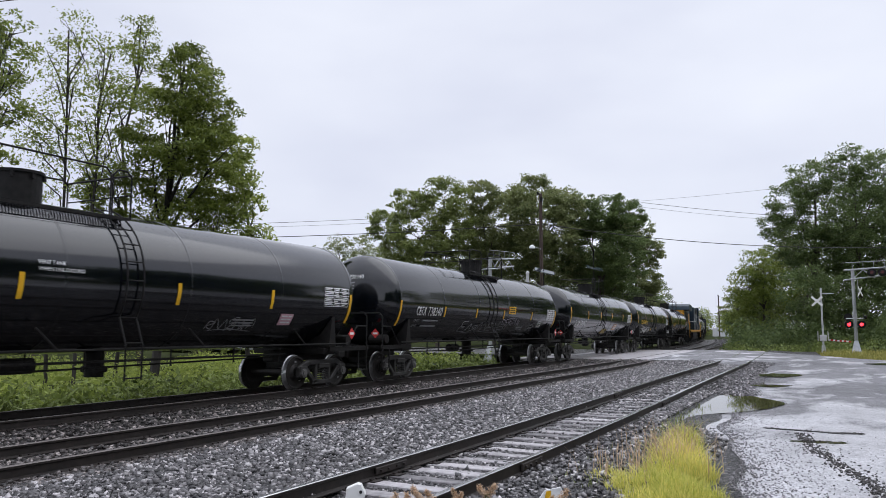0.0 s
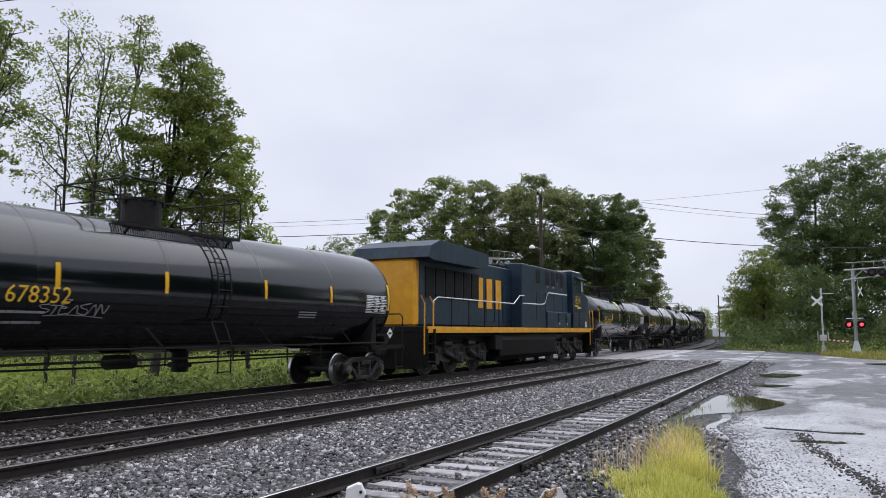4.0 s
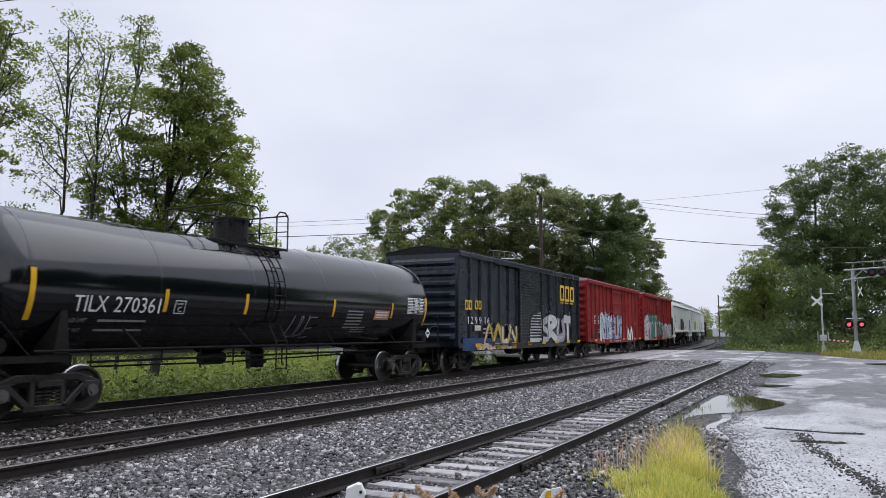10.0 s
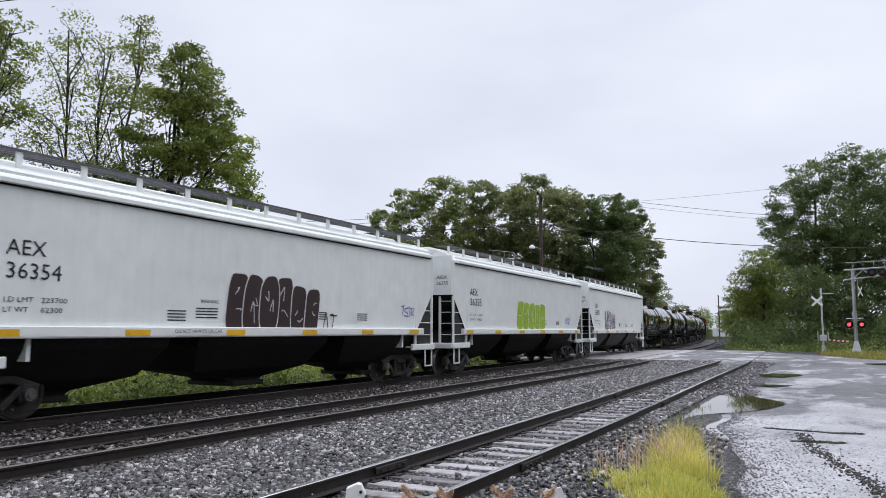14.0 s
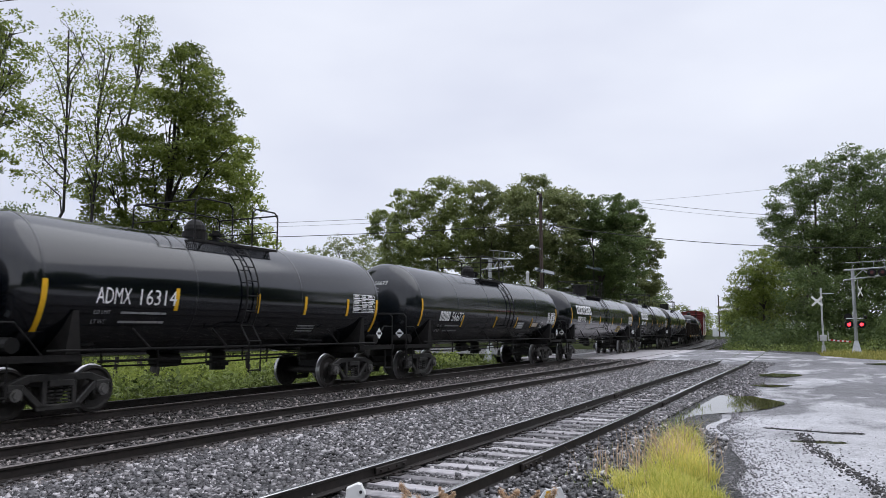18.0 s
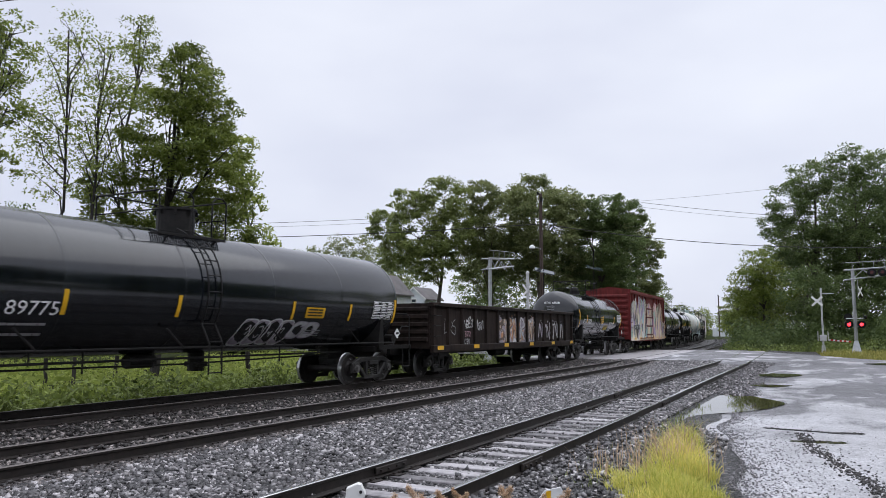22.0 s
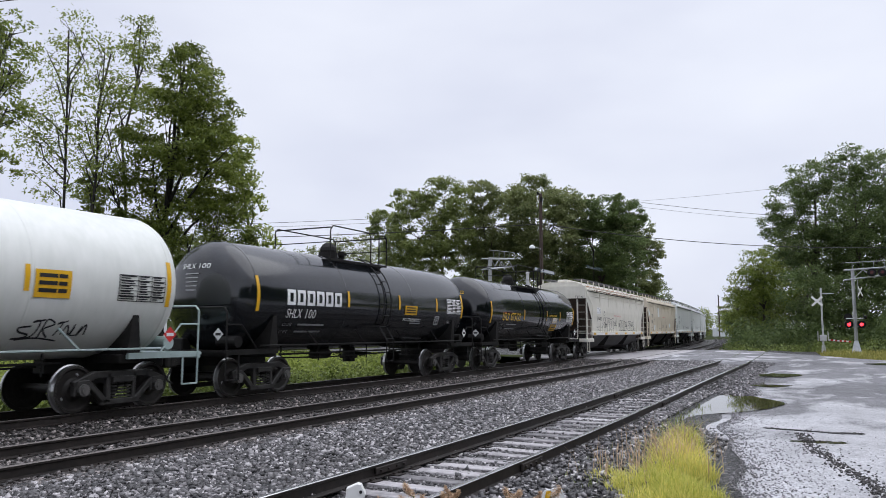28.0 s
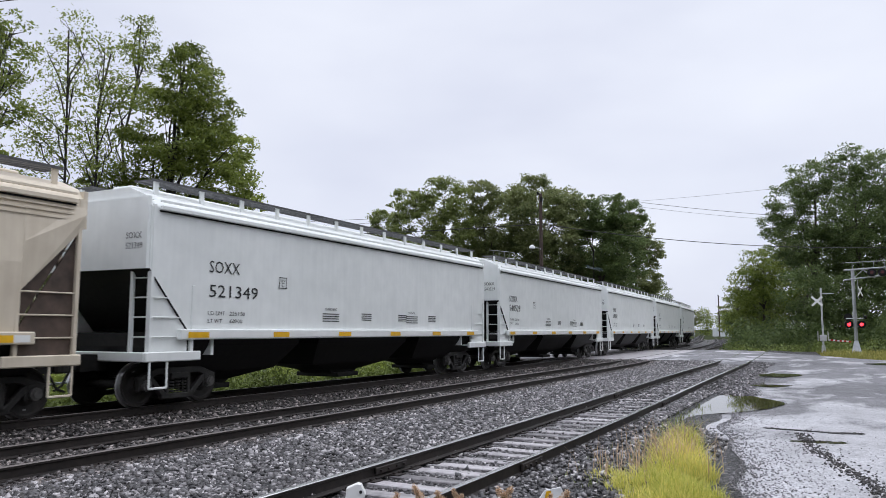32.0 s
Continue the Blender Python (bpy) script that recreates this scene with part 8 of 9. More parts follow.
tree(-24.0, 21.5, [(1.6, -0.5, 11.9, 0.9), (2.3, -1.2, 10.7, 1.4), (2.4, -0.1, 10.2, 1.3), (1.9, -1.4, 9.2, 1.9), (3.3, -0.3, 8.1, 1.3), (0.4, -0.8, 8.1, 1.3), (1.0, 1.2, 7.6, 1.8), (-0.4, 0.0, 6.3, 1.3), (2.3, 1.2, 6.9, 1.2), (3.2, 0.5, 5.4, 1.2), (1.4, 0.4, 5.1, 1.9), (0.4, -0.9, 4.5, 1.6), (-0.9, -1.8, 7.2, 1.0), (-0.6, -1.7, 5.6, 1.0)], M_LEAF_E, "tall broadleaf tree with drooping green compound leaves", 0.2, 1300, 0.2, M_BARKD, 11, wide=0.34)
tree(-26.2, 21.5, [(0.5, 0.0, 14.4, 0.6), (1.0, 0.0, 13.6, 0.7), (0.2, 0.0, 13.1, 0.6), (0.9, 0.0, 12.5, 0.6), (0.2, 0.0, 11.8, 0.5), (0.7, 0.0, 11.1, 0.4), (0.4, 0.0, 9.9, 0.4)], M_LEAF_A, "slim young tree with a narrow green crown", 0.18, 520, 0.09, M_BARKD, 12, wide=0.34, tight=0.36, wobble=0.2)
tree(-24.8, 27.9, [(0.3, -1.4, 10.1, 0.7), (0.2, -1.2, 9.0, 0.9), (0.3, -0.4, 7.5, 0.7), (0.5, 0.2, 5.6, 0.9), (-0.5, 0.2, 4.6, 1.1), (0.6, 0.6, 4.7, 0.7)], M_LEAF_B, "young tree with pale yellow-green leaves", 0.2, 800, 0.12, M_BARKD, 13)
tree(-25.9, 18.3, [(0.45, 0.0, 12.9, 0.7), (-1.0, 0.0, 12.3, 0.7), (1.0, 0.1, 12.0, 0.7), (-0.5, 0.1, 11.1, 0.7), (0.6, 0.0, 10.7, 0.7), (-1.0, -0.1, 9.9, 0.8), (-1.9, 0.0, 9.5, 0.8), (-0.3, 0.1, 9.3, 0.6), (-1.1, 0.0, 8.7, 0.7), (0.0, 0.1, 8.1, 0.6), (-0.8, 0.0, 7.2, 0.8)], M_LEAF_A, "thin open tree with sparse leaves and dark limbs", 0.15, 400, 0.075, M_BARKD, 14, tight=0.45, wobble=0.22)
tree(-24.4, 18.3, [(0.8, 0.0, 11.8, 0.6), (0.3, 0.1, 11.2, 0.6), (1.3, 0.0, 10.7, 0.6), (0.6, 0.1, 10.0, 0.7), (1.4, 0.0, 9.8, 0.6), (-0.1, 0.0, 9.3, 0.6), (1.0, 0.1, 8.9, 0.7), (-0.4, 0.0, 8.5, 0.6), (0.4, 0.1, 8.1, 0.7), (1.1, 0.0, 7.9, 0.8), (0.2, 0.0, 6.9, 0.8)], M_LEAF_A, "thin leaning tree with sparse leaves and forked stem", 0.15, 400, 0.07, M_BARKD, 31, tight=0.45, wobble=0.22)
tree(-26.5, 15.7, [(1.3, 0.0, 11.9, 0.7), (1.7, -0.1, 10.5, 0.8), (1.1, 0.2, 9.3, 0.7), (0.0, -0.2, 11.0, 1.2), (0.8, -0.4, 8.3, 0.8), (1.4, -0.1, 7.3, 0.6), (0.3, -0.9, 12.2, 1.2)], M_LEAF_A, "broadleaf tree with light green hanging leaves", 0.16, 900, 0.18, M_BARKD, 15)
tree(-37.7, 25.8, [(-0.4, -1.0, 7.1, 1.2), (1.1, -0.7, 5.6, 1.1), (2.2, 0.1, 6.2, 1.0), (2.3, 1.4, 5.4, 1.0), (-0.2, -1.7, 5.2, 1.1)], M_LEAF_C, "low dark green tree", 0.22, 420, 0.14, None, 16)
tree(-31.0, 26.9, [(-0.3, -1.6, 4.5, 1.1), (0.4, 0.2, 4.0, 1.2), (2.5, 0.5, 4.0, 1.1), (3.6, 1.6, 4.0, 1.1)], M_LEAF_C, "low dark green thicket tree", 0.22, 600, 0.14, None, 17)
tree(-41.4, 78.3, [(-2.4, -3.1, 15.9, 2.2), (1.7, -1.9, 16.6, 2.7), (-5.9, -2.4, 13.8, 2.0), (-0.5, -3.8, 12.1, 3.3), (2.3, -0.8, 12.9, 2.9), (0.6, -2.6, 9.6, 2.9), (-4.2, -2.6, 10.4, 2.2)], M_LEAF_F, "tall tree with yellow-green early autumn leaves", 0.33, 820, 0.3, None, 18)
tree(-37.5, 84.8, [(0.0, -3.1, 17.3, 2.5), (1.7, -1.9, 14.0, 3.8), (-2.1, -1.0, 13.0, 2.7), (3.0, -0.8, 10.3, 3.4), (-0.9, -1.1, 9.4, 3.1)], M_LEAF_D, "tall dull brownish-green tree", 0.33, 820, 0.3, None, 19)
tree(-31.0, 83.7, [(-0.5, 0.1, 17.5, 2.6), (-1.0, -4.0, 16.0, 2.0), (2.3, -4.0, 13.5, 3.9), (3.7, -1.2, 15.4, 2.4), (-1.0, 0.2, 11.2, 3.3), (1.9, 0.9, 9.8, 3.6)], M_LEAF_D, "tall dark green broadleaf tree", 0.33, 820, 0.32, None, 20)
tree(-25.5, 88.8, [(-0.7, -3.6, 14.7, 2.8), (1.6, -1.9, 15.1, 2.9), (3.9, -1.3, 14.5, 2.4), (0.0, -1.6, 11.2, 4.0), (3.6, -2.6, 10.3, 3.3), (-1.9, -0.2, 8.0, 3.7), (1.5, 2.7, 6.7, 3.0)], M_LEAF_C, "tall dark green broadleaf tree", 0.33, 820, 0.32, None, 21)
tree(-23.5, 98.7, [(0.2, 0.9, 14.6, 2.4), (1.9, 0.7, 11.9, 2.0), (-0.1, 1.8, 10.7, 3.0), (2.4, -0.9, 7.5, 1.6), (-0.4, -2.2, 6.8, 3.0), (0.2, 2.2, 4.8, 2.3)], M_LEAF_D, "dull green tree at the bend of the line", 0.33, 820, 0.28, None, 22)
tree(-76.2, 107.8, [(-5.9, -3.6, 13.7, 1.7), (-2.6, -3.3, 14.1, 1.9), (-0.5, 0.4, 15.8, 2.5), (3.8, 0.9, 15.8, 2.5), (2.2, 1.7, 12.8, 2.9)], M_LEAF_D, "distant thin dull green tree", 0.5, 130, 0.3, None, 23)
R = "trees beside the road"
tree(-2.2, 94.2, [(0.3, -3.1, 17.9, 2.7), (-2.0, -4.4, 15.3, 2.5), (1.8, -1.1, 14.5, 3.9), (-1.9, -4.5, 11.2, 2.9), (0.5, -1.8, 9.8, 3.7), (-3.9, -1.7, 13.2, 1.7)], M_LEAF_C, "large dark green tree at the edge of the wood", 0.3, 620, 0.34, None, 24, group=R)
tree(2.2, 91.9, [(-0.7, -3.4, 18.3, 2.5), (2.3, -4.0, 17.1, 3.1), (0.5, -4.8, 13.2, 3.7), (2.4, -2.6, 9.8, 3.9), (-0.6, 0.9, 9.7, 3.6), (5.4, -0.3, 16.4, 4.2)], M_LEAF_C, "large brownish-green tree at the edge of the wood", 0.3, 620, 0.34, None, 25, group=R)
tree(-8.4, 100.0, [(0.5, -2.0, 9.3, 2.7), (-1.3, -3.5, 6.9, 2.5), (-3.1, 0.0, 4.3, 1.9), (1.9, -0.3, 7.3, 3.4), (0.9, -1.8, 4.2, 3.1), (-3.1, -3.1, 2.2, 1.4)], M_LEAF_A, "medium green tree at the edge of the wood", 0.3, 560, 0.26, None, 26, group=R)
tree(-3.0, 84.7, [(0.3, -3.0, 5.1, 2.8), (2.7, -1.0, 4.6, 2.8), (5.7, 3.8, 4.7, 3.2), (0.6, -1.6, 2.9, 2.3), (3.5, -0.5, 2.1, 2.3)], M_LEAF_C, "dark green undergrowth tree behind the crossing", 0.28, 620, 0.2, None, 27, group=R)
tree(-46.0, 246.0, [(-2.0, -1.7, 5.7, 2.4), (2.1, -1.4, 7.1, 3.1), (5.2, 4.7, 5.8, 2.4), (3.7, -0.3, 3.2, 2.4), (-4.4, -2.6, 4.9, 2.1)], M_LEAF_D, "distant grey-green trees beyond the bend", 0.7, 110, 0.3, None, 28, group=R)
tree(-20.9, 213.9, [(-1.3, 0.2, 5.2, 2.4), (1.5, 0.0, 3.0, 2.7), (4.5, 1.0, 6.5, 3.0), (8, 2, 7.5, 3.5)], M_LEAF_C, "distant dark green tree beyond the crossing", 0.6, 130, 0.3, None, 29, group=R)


RB = random.Random(40)
for k in range(13):
    y, h = -34 + 7.5 * k, RB.uniform(20, 25)
    tree(RB.uniform(40, 46), 1.6 * y - 10, [(RB.uniform(-3, 3), RB.uniform(-3, 3), h * f, RB.uniform(4.5, 6.5)) for f in (0.2, 0.32, 0.45, 0.6, 0.72, 0.86)], M_LEAF_C, "tall dark green tree along the back of the lot", 1.3, 80, 0.45, None, 60 + k, wide=0.6, group="trees behind the lot")


def weeds(name, spots, leaf, label, size, per, seed):
    """Weeds that nobody could count, as one mass of leaves."""
    rng = np.random.default_rng(seed)
    C = []
    for x, y, r, h in spots:
        n = int(per * r * r)
        a, q = rng.uniform(0, math.tau, n), np.sqrt(rng.uniform(0, 1, n)) * r
        px, py = x + q * np.cos(a), y + q * np.sin(a)
        pz = ground_z(px, py) + h * (1 - (q / r) ** 2) * rng.uniform(0.1, 1, n) ** 0.7
        C.append(np.stack([px, py, pz], -1))
    me = quads_mesh(name, leaf_quads(rng, np.concatenate(C), size, -0.25, 0.45, 0.35))
    return tagged(piece(name, me, leaf), label, "weeds", kind="stuff")


rw = random.Random(7)
weeds("trackside_weeds", [(*line_at(rw.uniform(0, 40), -rw.uniform(2.9, 9))[0][:2], rw.uniform(0.3, 0.9), rw.uniform(0.2, 0.6) + 0.9 * rw.random() ** 3) for _ in range(420)], M_WEED, "rank green weeds along the far side of the track", 0.17, 360, 3)
weeds("broadleaf_weeds", [(*line_at(rw.uniform(0, 42), -rw.uniform(3.4, 9))[0][:2], rw.uniform(0.3, 0.8), rw.uniform(0.6, 1.5)) for _ in range(150)], M_LEAF_A, "taller broad-leaved weeds and seedlings", 0.26, 130, 9)
weeds("trackside_scrub", [(*line_at(rw.uniform(0, 45), -rw.uniform(8, 20))[0][:2], rw.uniform(0.8, 1.6), rw.uniform(0.4, 1.2)) for _ in range(210)], M_LEAF_B, "green scrub below the trees", 0.14, 260, 4)
weeds("undergrowth", [(rw.uniform(-10, 9), rw.uniform(78, 92), rw.uniform(1.0, 2.2), rw.uniform(1.5, 4.0)) for _ in range(110)], M_LEAF_C, "dark undergrowth below the trees", 0.34, 150, 6)
weeds("verge_weeds", [(rw.uniform(-9, 9) , rw.uniform(69, 79), rw.uniform(0.6, 1.4), rw.uniform(0.4, 1.3)) for _ in range(120)], M_WEED, "leafy roadside weeds under the wood", 0.22, 220, 5)



# ---------------------------------------------------------------- crossing signals, poles and wires
def crossbuck(parent, at, size=1.2, turn=0.0):
    for k, a in enumerate((0.75, -0.75)):
        bm = fresh()
        box(bm, (0, 0.02 * k, 0), (size, 0.02, 0.17), Euler((0, a, 0)).to_matrix(), 0.01)
        b = part("crossbuck_board", bm, M_TRIM, parent, "white reflective crossbuck board")
        b.matrix_basis = Matrix.Translation(at) @ Matrix.Rotation(turn, 4, "Z")


def signal_head(parent, at, lit, turn=0.0):
    bm = fresh()
    n = 22
    rod(bm, (0, 0.02, 0), (0, 0.05, 0), 0.3, n)
    rod(bm, (0, -0.14, 0), (0, 0.02, 0), 0.13, n)
    h = part("signal_head", bm, M_FRAME, parent, "black round flasher with hood")
    h.matrix_basis = Matrix.Translation(at) @ Matrix.Rotation(turn, 4, "Z")
    bm = fresh()
    rod(bm, (0, -0.165, 0), (0, -0.142, 0), 0.125, n)
    part("lens", bm, M_REDLAMP if lit else M_DARKLENS, h, "glowing red lens" if lit else "dark red lens")


def gate_signal():
    t = thing("crossing_gate", "grey crossing gate mast with crossbuck, lowered striped arm", "crossing gate", at=Matrix.Translation((-1.27, 67.4, 0.0)))
    bm = fresh()
    rod(bm, (0, 0, -0.4), (0, 0, 5.0), 0.07, 12)
    rod(bm, (0, 0, -0.4), (0, 0, 0.5), 0.2, 12, 0.12)
    part("mast", bm, M_ALU, t)
    bm = fresh()
    box(bm, (0, 0.1, 1.05), (0.5, 0.45, 0.5), bevel=0.04)
    for sx in (-1, 1):
        box(bm, (sx * 0.36, 0, 1.2), (0.06, 0.6, 0.75), bevel=0.02)
    part("gate_mechanism", bm, M_ALU, t, "grey gate mechanism box")
    crossbuck(t, (-0.3, -0.14, 3.95), 1.05)
    bm = fresh()
    box(bm, (0.45, 0, 4.55), (0.9, 0.06, 0.07))
    part("bell_bracket", bm, M_ALU, t)
    for k in range(10):
        bm = fresh()
        box(bm, (0.45 + 0.155 * k, -0.05 * k, 0.9 - 0.012 * k), (0.165, 0.05, 0.12), Euler((0, 0, -0.31)).to_matrix())
        part("gate_arm_stripe", bm, M_RLET if k % 2 else M_WHITE, t, "red stripe" if k % 2 else "white stripe")
    return t


def cantilever(at, height, arm, label, lights=True, rz=0.0):
    t = thing("cantilever_signal", label, "crossing signal", at=Matrix.Translation(at) @ Matrix.Rotation(rz, 4, "Z"))
    bm = fresh()
    rod(bm, (0, 0, -0.4), (0, 0, height), 0.125, 14)
    loft(bm, [[(sx * a, sy * a, z) for sx, sy in ((-1, -1), (1, -1), (1, 1), (-1, 1))] for a, z in ((0.34, -0.3), (0.32, 0.05), (0.14, 0.85))])
    part("mast", bm, M_GALV, t)
    for dz in (0.0, -0.75):
        for dy in (-0.3, 0.3):
            bm = fresh()
            rod(bm, (-0.6, dy, height - 0.1 + dz), (arm, dy, height + 0.1 + dz * 0.7), 0.045, 8)
            part("arm_chord", bm, M_GALV, t)
    n = max(4, int(arm / 0.7))
    for k in range(n):
        x0, x1 = arm * k / n, arm * (k + 1) / n
        for dy in (-0.3, 0.3):
            bm = fresh()
            rod(bm, (x0, dy, height - (0.1 if k % 2 else 0.75)), (x1, dy, height - (0.75 if k % 2 else 0.1)), 0.028, 6)
            part("arm_brace", bm, M_GALV, t)
    bm = fresh()
    for k in range(n + 1):
        x0 = arm * k / n
        rail_bar(bm, [(x0, -0.32, height), (x0, -0.32, height + 0.45)], 0.018)
    rail_bar(bm, [(-0.6, -0.32, height + 0.45), (arm, -0.32, height + 0.55)], 0.02)
    part("walkway_rail", bm, M_GALV, t)
    for x0 in (arm * 0.45, arm * 0.85) if lights else ():
        signal_head(t, (x0 - 0.35, -0.42, height - 0.35), False)
        signal_head(t, (x0 + 0.35, -0.42, height - 0.35), False)
    if lights:
        bm = fresh()
        rail_bar(bm, [(-0.62, -0.1, 2.55), (0.62, -0.1, 2.55)], 0.04)
        part("flasher_crossarm", bm, M_GALV, t)
        signal_head(t, (-0.42, -0.25, 2.1), True)
        signal_head(t, (0.42, -0.25, 2.1), True)
        signal_head(t, (-0.45, 0.2, 2.65), False, math.pi)
        signal_head(t, (0.62, 0.1, 2.65), False, math.pi / 2)
        bm = fresh()
        rail_bar(bm, [(0.3, -0.2, 4.0), (0.3, -0.2, 5.6)], 0.02)
        part("conduit", bm, M_GALV, t)
        crossbuck(t, (0.45, -0.2, 4.6), 0.95, 1.15)
    return t


gate_signal()
cantilever((1.0, 66.2, 0.0), 6.35, 3.6, "galvanised cantilever crossing signal with red flashers lit")
cantilever((-21.05, 47.4, -0.3), 6.85, 2.6, "galvanised cantilever crossing signal beyond the track", False, 1.4)


def slim_post(at, top, label):
    t = thing("signal_post", label, "signal post", at=Matrix.Translation(at))
    bm = fresh()
    rod(bm, (0, 0, -0.5), (0, 0, top), 0.11, 12)
    part("mast", bm, M_ALU, t)
    bm = fresh()
    rod(bm, (0, 0, top), (0, 0, top + 0.14), 0.14, 12, 0.05)
    part("finial", bm, M_ALU, t)
    crossbuck(t, (0, -0.14, top - 1.3), 1.2, 1.2)
    return t


slim_post((-19.9, 51.5, 0.0), 5.75, "pale grey crossbuck post beyond the track")


def solar_pole(at, top, zp, label):
    t = thing("solar_panel_pole", label, "solar panel", "solar panels by the line", at=Matrix.Translation(at))
    bm = fresh()
    rod(bm, (0, 0, -0.5), (0, 0, top), 0.05, 8)
    part("pole", bm, M_FRAME, t)
    bm = fresh()
    box(bm, (0.1, -0.1, zp), (1.6, 0.95, 0.05), Euler((0.32, 0.25, 0.4)).to_matrix(), 0.01)
    part("panel", bm, M_GLASS, t, "dark tilted solar panel")
    bm = fresh()
    box(bm, (0.02, -0.3, zp - 0.1), (1.5, 0.06, 0.06), Euler((0.32, 0.25, 0.4)).to_matrix())
    part("panel_rail", bm, M_WHITE, t, "pale mounting rail")
    return t


solar_pole((-20.6, 56.8, 0.0), 6.4, 6.25, "pale tilted solar panel on a thin pole")
solar_pole((-21.3, 73.1, 0.0), 9.5, 7.7, "pale tilted solar panel on a tall thin pole")


def utility_pole(x, y, top, lamp=True, r=0.17, label="dark creosoted wooden utility pole with small lamp"):
    t = thing("utility_pole", label, "utility pole", at=Matrix.Translation((x, y, 0)))
    z0 = float(ground_z(x, y)) - 0.3
    bm = fresh()
    rod(bm, (0, 0, z0), (0.02, 0, top), r, 12, r * 0.72)
    part("pole", bm, M_WOODP, t)
    bm = fresh()
    rod(bm, (-0.12, -0.1, top - 0.1), (-0.22, -0.1, top + 0.12), 0.09, 8)
    box(bm, (0.1, -0.1, top - 0.5), (0.22, 0.2, 0.4), bevel=0.03)
    part("insulator", bm, M_FRAME, t)
    if lamp:
        bm = fresh()
        rail_bar(bm, [(0, 0, 7.6), (0.0, -0.15, 8.2), (-0.55, -0.25, 8.3)], 0.025)
        part("lamp_arm", bm, M_GALV, t)
        bm = fresh()
        loft(bm, [[(-0.65 + q * math.cos(a), -0.28 + q * math.sin(a), z) for a in np.linspace(0, math.tau, 13)[:-1]] for q, z in ((0.08, 8.5), (0.22, 8.38), (0.26, 8.22), (0.12, 8.16))])
        part("lamp_head", bm, M_WHITE, t, "pale lamp bowl")
        bm = fresh()
        rail_bar(bm, [(0.2, -0.2, 3.0), (0.18, -0.18, 9.6)], 0.05)
        part("riser_conduit", bm, M_BROWN, t, "rusty riser conduit")
    return t


utility_pole(-21.2, 57.9, 12.7)
utility_pole(-31.8, 238.0, 12.1, False, 0.2, "distant wooden utility pole")
utility_pole(-29.2, 16.4, 15.8, False, 0.16, "wooden utility pole among the trees")


def wire(pts, r=0.014, sag=0.0, label="thin black overhead wire"):
    bm = fresh()
    for a, b in zip(pts, pts[1:]):
        a, b = Vector(a), Vector(b)
        q = [a.lerp(b, k / 14) - Vector((0, 0, sag * 4 * (k / 14) * (1 - k / 14))) for k in range(15)]
        rail_bar(bm, q, r, 5)
    return tagged(part("overhead_wire", bm, M_CABLE), label, "wire", "overhead wires")


wire([(-72, 32.0, 9.2), (-21.2, 57.9, 10.2), (6.0, 79.0, 9.1)], 0.03, 0.75, "thick black overhead cable on the pole")
wire([(-95, 84, 17.8), (-25, 112, 20.4), (10, 130, 17.6)], 0.03, 0.5)
wire([(-95, 84, 17.2), (-25, 112, 19.7), (10, 130, 16.9)], 0.02, 0.5)
wire([(-60, 95, 14.6), (-45, 105, 14.9)], 0.02, 0.1)
wire([(-26, 108, 20.0), (10, 132, 25.5)], 0.016, 0.4)
wire([(-29.2, 16.4, 14.0), (-21.5, 21.5, 15.6), (-14, 26, 17.0)], 0.02, 0.05)


# ---------------------------------------------------------------- houses beyond the trees
def window(parent, at, w, h, rz=0.0):
    m = Matrix.Translation(at) @ Matrix.Rotation(rz, 4, "Z")
    bm = fresh()
    for sx in (-1, 1):
        box(bm, (sx * w / 2, 0, 0), (0.1, 0.1, h + 0.1))
    for z in (-h / 2, 0, h / 2):
        box(bm, (0, 0, z), (w + 0.1, 0.1, 0.1))
    f = part("window", bm, M_TRIM, parent, "white-framed sash window")
    f.matrix_basis = m
    bm = fresh()
    box(bm, (0, 0.02, 0), (w, 0.05, h))
    part("pane", bm, M_GLASS, f)


